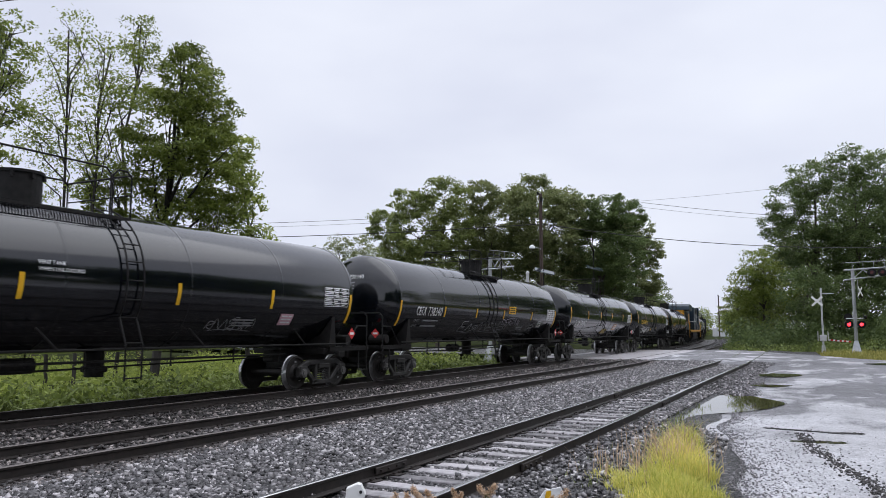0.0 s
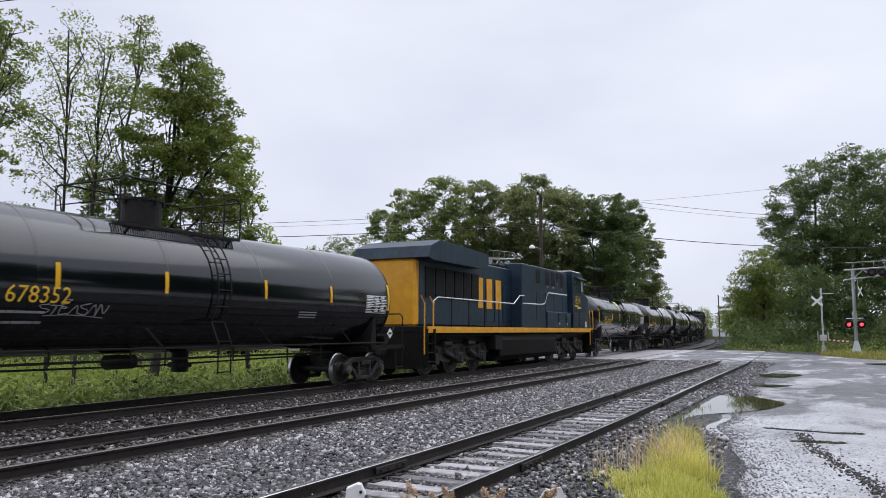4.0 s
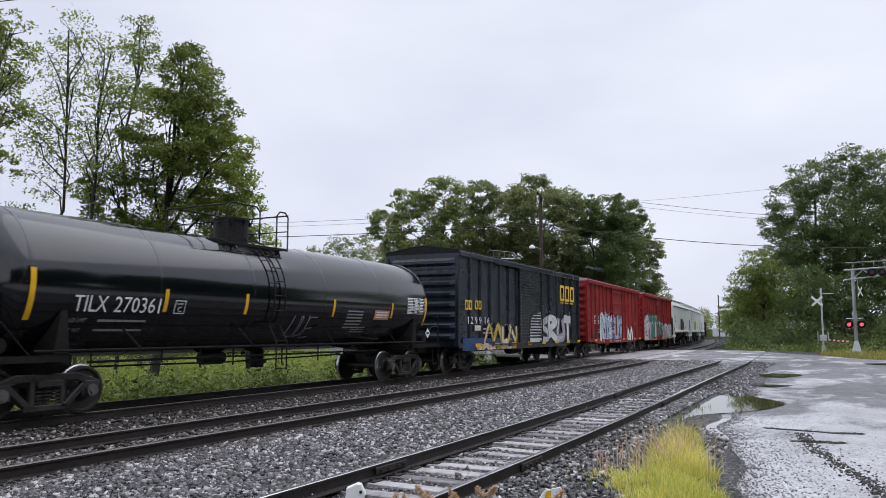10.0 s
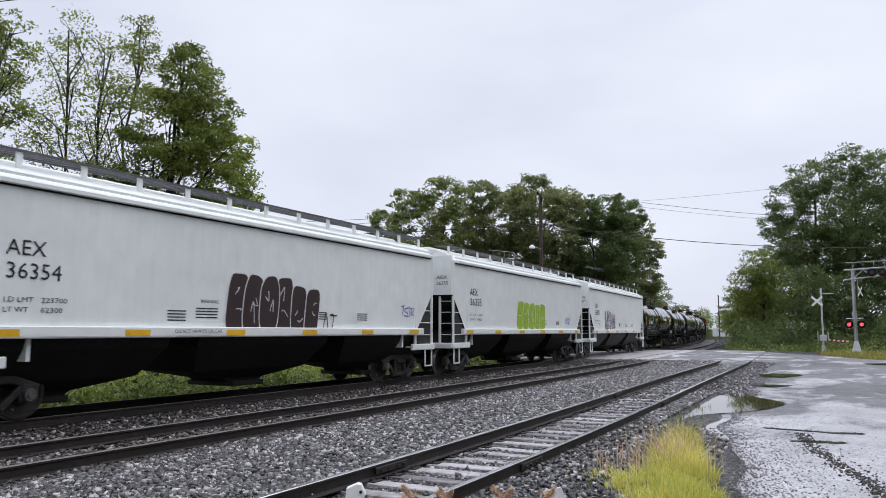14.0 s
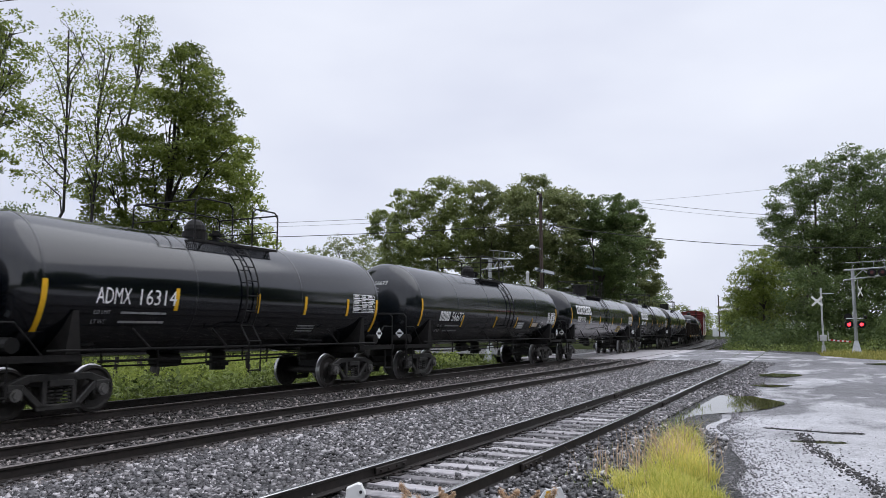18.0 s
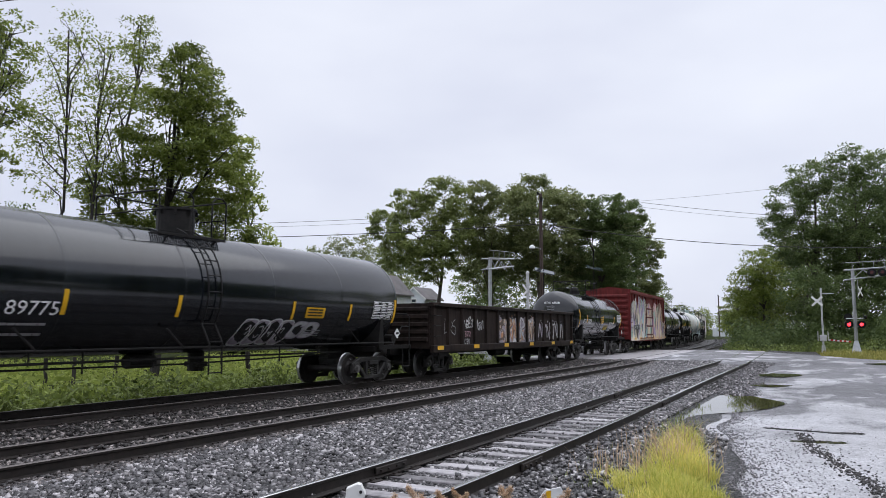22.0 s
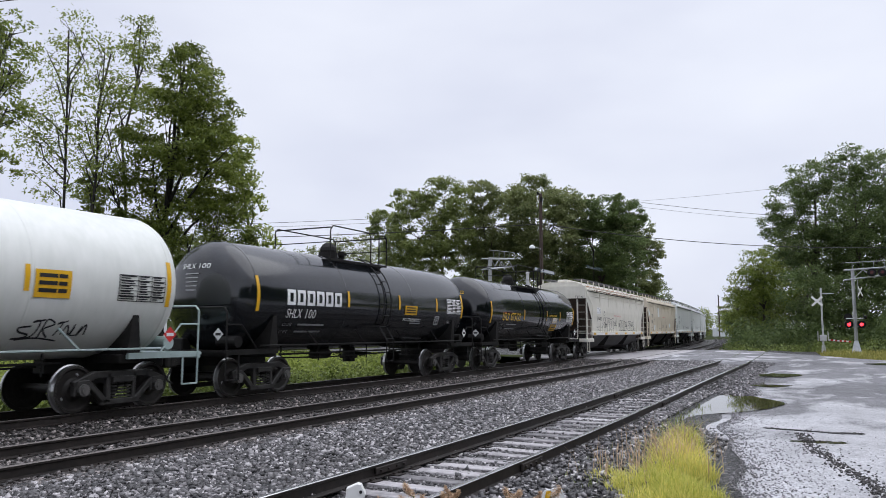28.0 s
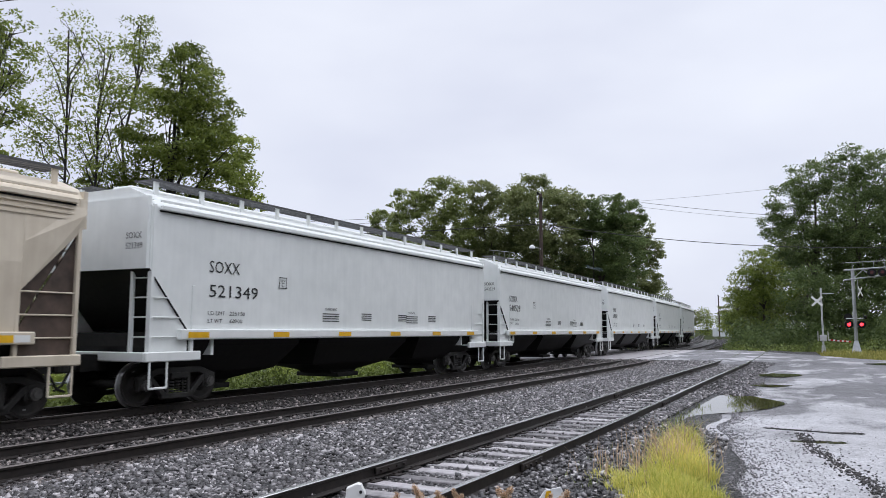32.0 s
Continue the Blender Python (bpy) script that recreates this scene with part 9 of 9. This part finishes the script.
def house(x0, x1, y0, y1, base, eave, ridge, wall, label, front=(), side=(), roof=None, dormer=None, chimney=None):
    """A house with its gable towards the line; the ridge runs along y."""
    t = thing("house", label, "house", "houses beyond the trees")
    xm = (x0 + x1) / 2
    bm = fresh()
    loft(bm, [[(x0, y, base), (x1, y, base), (x1, y, eave), (xm, y, ridge - 0.15), (x0, y, eave)] for y in (y0, y1)])
    part("wall", bm, wall, t)
    k = (ridge - eave) / (xm - x0)
    for sx, xe in ((-1, x0), (1, x1)):
        bm = fresh()
        xo = xe + sx * 0.35
        zo = eave - 0.35 * k
        loft(bm, [[(xm, y, ridge), (xo, y, zo), (xo, y, zo - 0.18), (xm, y, ridge - 0.18)] for y in (y0 - 0.3, y1 + 0.3)])
        part("roof_slope", bm, roof or M_ROOF, t, "shingled roof slope")
        bm = fresh()
        loft(bm, [[(xm, y, ridge - 0.01), (xo, y, zo - 0.01), (xo, y, zo - 0.26), (xm, y, ridge - 0.26)] for y in (y0 - 0.34, y0 - 0.3)])
        part("bargeboard", bm, M_TRIM, t)
    # clapboard lines
    for z in np.arange(base + 0.3, eave, 0.24):
        bm = fresh()
        box(bm, (xm, y0 - 0.012, z), (x1 - x0, 0.02, 0.03))
        box(bm, (x1 + 0.012, (y0 + y1) / 2, z), (0.02, y1 - y0, 0.03))
        part("clapboard", bm, wall, t)
    for a, z, w, h in front:
        window(t, (a, y0 - 0.06, z), w, h)
    for a, z, w, h in side:
        window(t, (x1 + 0.06, a, z), w, h, math.pi / 2)
    if dormer:
        a0, a1, b0, b1, zt = dormer
        bm = fresh()
        loft(bm, [[(a0, y, eave - 0.3), (a1, y, eave - 0.3), (a1, y, zt), (a0, y, zt + 0.35)] for y in (b0, b1)])
        d = part("dormer", bm, wall, t, "full-length upper storey dormer")
        bm = fresh()
        loft(bm, [[(a0 - 0.1, y, zt + 0.48), (a1 + 0.3, y, zt + 0.02), (a1 + 0.3, y, zt + 0.16), (a0 - 0.1, y, zt + 0.62)] for y in (b0 - 0.2, b1 + 0.2)])
        part("dormer_roof", bm, roof or M_ROOF, d)
        for y in np.linspace(b0 + 1.3, b1 - 1.3, 3):
            window(t, (a1 + 0.06, y, zt - 0.9), 0.9, 1.2, math.pi / 2)
    if chimney:
        bm = fresh()
        box(bm, chimney, (0.8, 0.8, 1.6), bevel=0.02)
        part("chimney", bm, M_GREYS, t, "pale chimney stack")
    return t


house(-56.3, -49.3, 64.5, 73.0, -0.2, 6.3, 9.3, M_CREAM, "cream clapboard house with grey roof among trees", [(-52.6, 7.3, 1.0, 1.3), (-54.5, 4.4, 1.0, 1.3), (-50.8, 4.4, 1.0, 1.3)], [(67, 4.5, 1, 1.3)], dormer=(-52.8, -49.5, 65.2, 73.0, 8.6))
house(-55.2, -50.6, 79.5, 88.0, 0, 6.6, 8.9, M_WSIDE, "white clapboard house with grey roof", [(-52.9, 6.5, 0.9, 1.2)])
house(-56.5, -52.9, 96, 101, 0, 6.4, 7.9, M_WSIDE, "small white house with hipped grey roof", [(-54.7, 5.6, 0.8, 1.0)])
house(-64.5, -58.6, 44.5, 54, 0, 6.0, 8.2, M_WSIDE, "pale house with grey roof behind thin trees", [(-61.0, 6.1, 1.0, 1.4), (-62.8, 3.8, 1.0, 1.3), (-60.0, 3.8, 1.0, 1.3)], chimney=(-62.4, 47, 8.4))
house(-78, -70, 41, 52, 0, 5.6, 8.4, M_CREAM, "cream house behind thin trees", [(-74, 5.4, 1.0, 1.3)])

shed = thing("shed", "low white flat-roofed shed far down the line", "shed", at=Matrix.Translation((-33.2, 251, 0)))
bm = fresh()
box(bm, (0, 0, 1.0), (4.4, 3.0, 2.6), bevel=0.03)
part("wall", bm, M_WSIDE, shed)
bm = fresh()
box(bm, (0, 0, 2.36), (4.7, 3.3, 0.12))
part("roof", bm, M_TRIM, shed)

# more of the wood behind the crossing and round the bend
far_rng = random.Random(31)
for k, (x, y, h, r) in enumerate(((10, 100, 19, 4.5), (17, 92, 20, 5), (14, 112, 22, 5), (3, 108, 17, 4.5), (-5, 112, 13, 4), (24, 80, 19, 5), (30, 66, 18, 5), (-10, 122, 8, 3), (-13, 140, 6, 2.6), (-15, 165, 7, 3), (-18, 190, 8, 3))):
    tree(x, y, [(far_rng.uniform(-1, 1) * r * 0.6, far_rng.uniform(-1, 1) * r * 0.6, h * q, r * (1.05 - 0.5 * abs(q - 0.55))) for q in (0.28, 0.42, 0.56, 0.7, 0.82, 0.95)], (M_LEAF_C, M_LEAF_D, M_LEAF_A)[k % 3], ("dark green woodland tree beside the road", "dull green woodland tree beside the road", "mid green woodland tree beside the road")[k % 3], 0.5, 120, 0.3, None, 60 + k, group="trees beside the road")
for k, (x, y, h, r) in enumerate(((-34, 100, 13, 4), (-42, 96, 13, 4.5), (-50, 112, 15, 4.5), (-62, 100, 13, 4), (-70, 118, 16, 4.5), (-30, 112, 12, 4), (-40, 130, 12, 5), (-36, 160, 10, 4), (-44, 190, 10, 4), (-50, 230, 11, 5), (-60, 280, 12, 5), (-37, 300, 8, 3.5), (-43, 335, 9, 4), (-33, 280, 6.5, 3), (-47, 320, 9, 4), (-68, 330, 12, 6), (-30, 330, 12, 6), (-46, 420, 13, 7), (-66, 62, 11, 3.5), (-72, 70, 12, 3.5), (-44, 48, 6, 2.4), (-40, 40, 5.5, 2.2), (-50, 40, 6.5, 2.5), (-58, 34, 8, 3), (-46, 30, 7, 2.6))):
    tree(x, y, [(far_rng.uniform(-1, 1) * r * 0.6, far_rng.uniform(-1, 1) * r * 0.6, h * q, r * (1.0 - 0.5 * abs(q - 0.5))) for q in (0.25, 0.42, 0.6, 0.78, 0.93)], (M_LEAF_D, M_LEAF_C, M_LEAF_A)[k % 3], ("dull green tree beyond the line", "dark green tree beyond the line", "mid green tree beyond the line")[k % 3], 0.45, 120, 0.24, None, 90 + k)

# ---------------------------------------------------------------- foreground
def blades_mesh(rng, C, H, w=0.012, lean=0.35):
    """Grass blades of two bent quads each."""
    n = len(C)
    a = rng.uniform(0, math.tau, n)
    tip = np.stack([np.cos(a), np.sin(a), np.zeros(n)], -1) * (H * lean * rng.uniform(0.2, 1.3, n))[:, None]
    side = np.stack([-np.sin(a), np.cos(a), np.zeros(n)], -1) * w
    up = np.zeros((n, 3))
    up[:, 2] = H
    m = C + up * 0.55 + tip * 0.3
    e = C + up * rng.uniform(0.8, 1.0, n)[:, None] + tip
    q1 = np.stack([C - side, C + side, m + side * 0.8, m - side * 0.8], 1)
    q2 = np.stack([m - side * 0.8, m + side * 0.8, e + side * 0.1, e - side * 0.1], 1)
    V = np.stack([q1, q2], 1).reshape(-1, 4, 3)
    return quads_mesh("grass", V)


rng = np.random.default_rng(5)
pts, hts = [], []
for cx, cy, r, h, n in ((-2.0, 9.3, 0.6, 0.4, 1100), (-1.95, 10.4, 0.5, 0.46, 850), (-2.2, 11.6, 0.42, 0.5, 620), (-2.35, 12.8, 0.36, 0.5, 340), (-1.6, 9.0, 0.45, 0.34, 800), (-2.7, 9.8, 0.35, 0.22, 260), (-2.5, 13.8, 0.3, 0.36, 220), (-1.75, 8.4, 0.5, 0.36, 700)):
    a, q = rng.uniform(0, math.tau, n), np.sqrt(rng.uniform(0, 1, n)) * r
    x, y = cx + q * np.cos(a), cy + q * np.sin(a)
    pts.append(np.stack([x, y, np.full(n, -0.33)], -1))
    hts.append(h * (1.05 - 0.6 * (q / r) ** 2) * rng.uniform(0.55, 1.15, n))
tagged(piece("grass_clump", blades_mesh(rng, np.concatenate(pts), np.concatenate(hts), 0.005, 0.75), M_STRAW), "yellowing clump of long wet grass beside the siding", "grass", kind="stuff")
pts = np.concatenate([np.stack([rng.normal(cx, 0.25, n), rng.normal(cy, 0.4, n), np.full(n, -0.33)], -1) for cx, cy, n in ((-2.3, 11.6, 130), (-2.45, 12.7, 110), (-2.1, 10.6, 70), (-2.6, 10.2, 70))])
tagged(piece("grass_seed_stalks", blades_mesh(rng, pts, rng.uniform(0.35, 0.62, len(pts)), 0.005, 0.5), M_HEADGRASS), "reddish-brown dry seed stalks in the grass clump", "grass", kind="stuff")
pts = np.concatenate([np.stack([rng.normal(-2.9, 0.25, 500), rng.uniform(9, 17, 500), np.full(500, -0.32)], -1), np.stack([rng.normal(-3.1, 0.15, 200), rng.uniform(14, 20, 200), np.full(200, -0.3)], -1)])
tagged(piece("gravel_weeds", blades_mesh(rng, pts, rng.uniform(0.06, 0.2, len(pts)), 0.006, 0.8), M_WEED), "sparse green weeds in the gravel", "weeds", kind="stuff")
pts = np.stack([rng.uniform(-6, 12, 16000), rng.uniform(46, 71, 16000), np.zeros(16000)], -1)
pts = pts[pts[:, 0] > np.array([lot_right(y) for y in pts[:, 1]]) + 0.25]
pts[:, 2] = ground_z(pts[:, 0], pts[:, 1])
tagged(piece("verge_grass", blades_mesh(rng, pts, rng.uniform(0.12, 0.4, len(pts)), 0.02, 0.6), M_VERGE), "yellow-green verge grass along the road", "grass", kind="stuff")


def stones(name, n, area, zf, size, seed, material, label):
    """Loose crushed stone, each an uneven, angular six-faced lump."""
    g = np.random.default_rng(seed)
    base = np.array([(x, y, z) for z in (-0.62, 0.62) for y in (-0.8, 0.8) for x in (-1, 1)], float)
    quad = np.array([(0, 2, 3, 1), (4, 5, 7, 6), (0, 1, 5, 4), (2, 6, 7, 3), (0, 4, 6, 2), (1, 3, 7, 5)])
    u, s = area(g, n)
    P = np.array([line_at(b, a)[0][:] for a, b in zip(u, s)])
    P[:, 2] = [zf(a, p[1]) for a, p in zip(u, P)]
    sc = size * g.uniform(0.55, 1.45, (n, 1, 1))
    V = base[None] * g.uniform(0.6, 1.25, (n, 1, 3)) * sc * 0.85 + g.normal(size=(n, 8, 3)) * sc * 0.22
    a = g.uniform(0, math.tau, n)
    c, d = np.cos(a), np.sin(a)
    Rm = np.zeros((n, 3, 3))
    Rm[:, 0, 0], Rm[:, 0, 1], Rm[:, 1, 0], Rm[:, 1, 1], Rm[:, 2, 2] = c, -d, d, c, 1
    b = g.uniform(-0.9, 0.9, n)
    Rx = np.zeros((n, 3, 3))
    Rx[:, 0, 0], Rx[:, 1, 1], Rx[:, 1, 2], Rx[:, 2, 1], Rx[:, 2, 2] = 1, np.cos(b), -np.sin(b), np.sin(b), np.cos(b)
    V = np.einsum("nij,nkj->nki", Rm @ Rx, V) + P[:, None, :] + (size * g.uniform(-0.1, 1.0, n))[:, None, None] * np.array([0, 0, 1.0])
    F = (quad[None] + (np.arange(n) * 8)[:, None, None]).reshape(-1, 4)
    me = bpy.data.meshes.new(name)
    me.vertices.add(n * 8)
    me.vertices.foreach_set("co", V.astype(np.float32).reshape(-1))
    me.loops.add(len(F) * 4)
    me.loops.foreach_set("vertex_index", F.astype(np.int32).reshape(-1))
    me.polygons.add(len(F))
    me.polygons.foreach_set("loop_start", np.arange(0, len(F) * 4, 4, dtype=np.int32))
    me.update(calc_edges=True)
    return tagged(piece(name, me, material), label, "ballast", kind="stuff")


def lump_mat(name, c1, c2, rough=0.4):
    m = bpy.data.materials.new(name)
    m.use_nodes = True
    n, l = m.node_tree.nodes, m.node_tree.links
    b = n["Principled BSDF"]
    geo, ramp = n.new("ShaderNodeNewGeometry"), n.new("ShaderNodeValToRGB")
    ramp.color_ramp.elements[0].color, ramp.color_ramp.elements[1].color = (*c1, 1), (*c2, 1)
    e = ramp.color_ramp.elements.new(0.72)
    e.color = (*[a * 0.8 + d * 0.2 for a, d in zip(c1, c2)], 1)
    l.new(geo.outputs["Random Per Island"], ramp.inputs["Fac"])
    l.new(ramp.outputs["Color"], b.inputs["Base Color"])
    b.inputs["Roughness"].default_value = rough
    return m


M_LUMP = lump_mat("wet_crushed_granite", (0.02, 0.019, 0.0196), (0.6, 0.565, 0.572), 0.32)
M_GRIT = lump_mat("loose_road_grit", (0.09, 0.087, 0.09), (0.5, 0.48, 0.5))
M_DEBRIS = lump_mat("dark_crack_debris", (0.02, 0.018, 0.017), (0.09, 0.08, 0.075))


def spread_mid(g, n):
    s = 2.0 + 41.0 * g.uniform(0, 1, n) ** 1.75
    u = g.uniform(5.5, 8.6, n)
    k = n // 5
    u[:k] = g.uniform(10.15, 12.1, k)
    wet = (s > 15.5) & (s < 23.5) & (u > 10.1)
    u[wet] = 10.15 + (u[wet] - 10.15) * 0.2
    return u, s


def spread_main(g, n):
    return np.where(g.uniform(0, 1, n) < 0.45, g.uniform(0.95, 3.4, n), np.where(g.uniform(0, 1, n) < 0.5, g.uniform(3.75, 4.9, n), g.uniform(5.2, 5.7, n))), 2.0 + 41.0 * g.uniform(0, 1, n) ** 1.7


def spread_siding(g, n):
    return g.uniform(8.68, 9.98, n), 2.0 + 41.0 * g.uniform(0, 1, n) ** 1.4


M_LUMP_OILY = lump_mat("brown_stained_crushed_stone", (0.014, 0.0115, 0.011), (0.44, 0.385, 0.365), 0.36)
stones("main_line_stones", 26000, spread_main, bed_z, 0.029, 18, M_LUMP_OILY, "brown-stained crushed stones round the main rails")
stones("ballast_stones", 74000, spread_mid, bed_z, 0.029, 8, M_LUMP, "loose wet crushed stones between the tracks")
stones("siding_stones", 12000, spread_siding, lambda u, y: bed_z(u, y) - 0.006, 0.024, 9, M_LUMP, "loose stones between the siding rails")


def lot_line(pts, spread):
    """Places scattered about a line on the lot, as offset and distance along the track."""
    def f(g, n):
        k = g.uniform(0, len(pts) - 1.001, n)
        i = k.astype(int)
        P = np.array(pts, float)
        q = P[i] + (P[i + 1] - P[i]) * (k - i)[:, None] + g.normal(size=(n, 2)) * spread * (0.4 + g.uniform(0, 1, (n, 1)))
        return q[:, 0] + D1, q[:, 1]
    return f


def lot_z(u, y):
    return float(asphalt_z(u - D1, y))


def spread_grit(g, n):
    ys = 7.5 + 24 * g.uniform(0, 1, n) ** 1.6
    edge = np.array([lot_left(y) for y in ys])
    return D1 + edge + 0.2 + np.abs(g.normal(size=n)) ** 1.4 * (0.2 + 0.5 * np.exp(-((ys - 12) / 3.5) ** 2)), ys


stones("loose_grit", 9000, spread_grit, lambda u, y: lot_z(u, y) - 0.003, 0.009, 12, M_GRIT, "loose grit washed over the edge of the asphalt")
stones("crack_debris", 1000, lot_line([(-0.75, 15.4), (-0.4, 13.4), (0.05, 11.6), (0.35, 10.2), (0.75, 8.8)], 0.09), lot_z, 0.013, 13, M_DEBRIS, "dark debris lying along a crack in the asphalt")
stones("crack_debris", 700, lot_line([(-1.35, 15.9), (-0.2, 15.75), (0.25, 15.9)], 0.035), lot_z, 0.013, 14, M_DEBRIS, "dark debris in a patched seam of the asphalt")
stones("lot_pebbles", 500, lambda g, n: (D1 + g.uniform(-2.2, 1.4, n), 8 + 30 * g.uniform(0, 1, n) ** 1.5), lot_z, 0.008, 17, M_DEBRIS, "scattered pebbles on the asphalt")

# rail joint bars on the siding
for off, s in ((-0.7535, 8.6), (0.7535, 9.7), (-0.7535, 20.0), (0.7535, 18.5), (-0.7535, 32.0)):
    bm = fresh()
    for k in (-1, 1):
        box(bm, (k * 0.035, 0, -0.085), (0.03, 0.75, 0.09), bevel=0.008)
        for y in (-0.28, -0.1, 0.1, 0.28):
            rod(bm, (k * 0.05, y, -0.085), (k * 0.075, y, -0.085), 0.018, 6)
    j = tagged(part("joint_bar", bm, M_RAIL), "rusted bolted joint bars clamping the siding rail", "joint bar", "joint bars on the siding")
    p, a = line_at(s, D1 - D3 + off)
    p.z = siding_z(p.y)
    j.matrix_basis = Matrix.Translation(p) @ Matrix.Rotation(a, 4, "Z")

# white marker block by the rail, and a striped marker plate
blk = thing("marker_block", "chipped white-painted steel block against the siding rail", "marker block", at=Matrix.Translation((-4.85, 7.22, -0.27)) @ Matrix.Rotation(0.5, 4, "Z"))
bm = fresh()
loft(bm, [[(x, y, z) for x, z in ((-0.1, 0), (0.1, 0), (0.12, 0.07), (0.07, 0.17), (0.03, 0.18), (-0.09, 0.13))] for y in (-0.07, 0.07)])
part("block", bm, M_TRIM, blk)
bm = fresh()
rod(bm, (0.07, -0.085, 0.1), (0.07, -0.068, 0.1), 0.018, 8)
part("bolt_hole", bm, M_BLET, blk)
plate = thing("marker_plate", "white marker plate with a yellow stripe lying in gravel", "marker plate", at=Matrix.Translation((-2.83, 7.82, -0.25)) @ Matrix.Rotation(0.55, 4, "Z"))
bm = fresh()
loft(bm, [[(x, y, z) for x, z in ((-0.2, -0.06), (0.14, -0.06), (0.2, 0.08), (0.15, 0.2), (-0.02, 0.17))] for y in (-0.012, 0.012)])
part("plate", bm, M_WHITE, plate)
bm = fresh()
loft(bm, [[(x, y, z) for x, z in ((-0.06, -0.055), (0.03, -0.055), (0.04, 0.165), (-0.01, 0.16))] for y in (-0.016, -0.0125)])
part("stripe", bm, M_YEL, plate, "yellow stripe")

# foxtail grass nodding close to the lens
FOXTAILS = []


def foxtail(x, y, h, seed, way):
    r = random.Random(seed)
    t = thing("foxtail_grass", "drooping straw-coloured foxtail seed head on a thin stem", "grass", "foxtails by the siding", at=Matrix.Translation((x, y, -0.27)))
    g = np.random.default_rng(seed)
    stem = [Vector((way * 0.03 * k / 6, 0, h * k / 6)) for k in range(7)]
    arc = [stem[-1] + Vector((way * 0.035 * math.sin(a), 0.004, 0.035 * (1 - math.cos(a)) * (1 if a < 1.6 else 0) + (0.035 * (1 - math.cos(1.6)) - 0.02 * (a - 1.6) if a >= 1.6 else 0))) for a in np.linspace(0, 3.2, 9)]
    bm = fresh()
    rail_bar(bm, stem + arc[:4], 0.0014, 5)
    part("stem", bm, M_WEED, t)
    C = []
    for k in range(420):
        f = r.random() * 7
        i = int(f)
        p = arc[i + 1 if i < 7 else 8].lerp(arc[min(i + 2, 8)], f - i)
        C.append(p[:])
    C = np.array(C) + g.normal(size=(len(C), 3)) * (0.0045 if seed % 3 else 0.0025)
    piece("seed_head", quads_mesh("seed_head", leaf_quads(g, C, 0.014, 0.2, 0.12)), M_HEADGRASS, t)
    FOXTAILS.append((t, r.uniform(0, 6), r.uniform(1.8, 3.2)))


for k, (x, y, h) in enumerate(((-1.33, 2.15, 1.28), (-1.19, 2.2, 1.305), (-1.17, 2.25, 1.29), (-1.21, 2.22, 1.27), (-1.38, 2.1, 1.27), (-1.1, 2.32, 1.285), (-1.05, 2.36, 1.295), (-1.0, 2.38, 1.285), (-0.93, 2.4, 1.28), (-1.15, 2.28, 1.275), (-0.88, 2.45, 1.29))):
    foxtail(x, y, h + 0.02, 70 + k, (1, -1)[k % 2])
# ---------------------------------------------------------------- keyed movement
def motions():
    for car, mid in TRAIN:
        rows = []
        for k in range(65):
            t = k * 0.5
            rows.append((t, line_pose(mid - run(t))))
        walk(car, rows)
    # wheels roll while their car is near
    mids = dict((car.name, mid) for car, mid in TRAIN)
    for car, w in SPINNERS:
        mid, base = mids[car.name], w.location.copy()
        r = max(0.455, base.z)
        seen = [k for k in range(0, 961) if -4 < mid - run(k / 30) < 45]
        rows = [(0.0, Matrix.Translation(base))]
        if seen:
            k0 = seen[0]
            for k in seen:
                if k:
                    rows.append((k / 30, Matrix.Translation(base) @ Matrix.Rotation((run(k / 30) - run(k0 / 30)) / r, 4, "X")))
        if rows[-1][0] < 31.99:
            rows.append((32.0, rows[-1][1]))
        walk(w, rows)
    # foxtails nod in the draught of the train
    for t, ph, amp in FOXTAILS:
        base = t.matrix_basis.copy()
        rows = []
        for k in range(81):
            q = k * 0.4
            a = math.sin(1.9 * q + ph) + 0.6 * math.sin(3.1 * q + 2 * ph)
            rows.append((q, base @ Matrix.Rotation(radians(amp * a * 0.6), 4, "Y") @ Matrix.Rotation(radians(amp * 0.4 * math.sin(2.3 * q + ph)), 4, "X")))
        walk(t, rows)


motions()
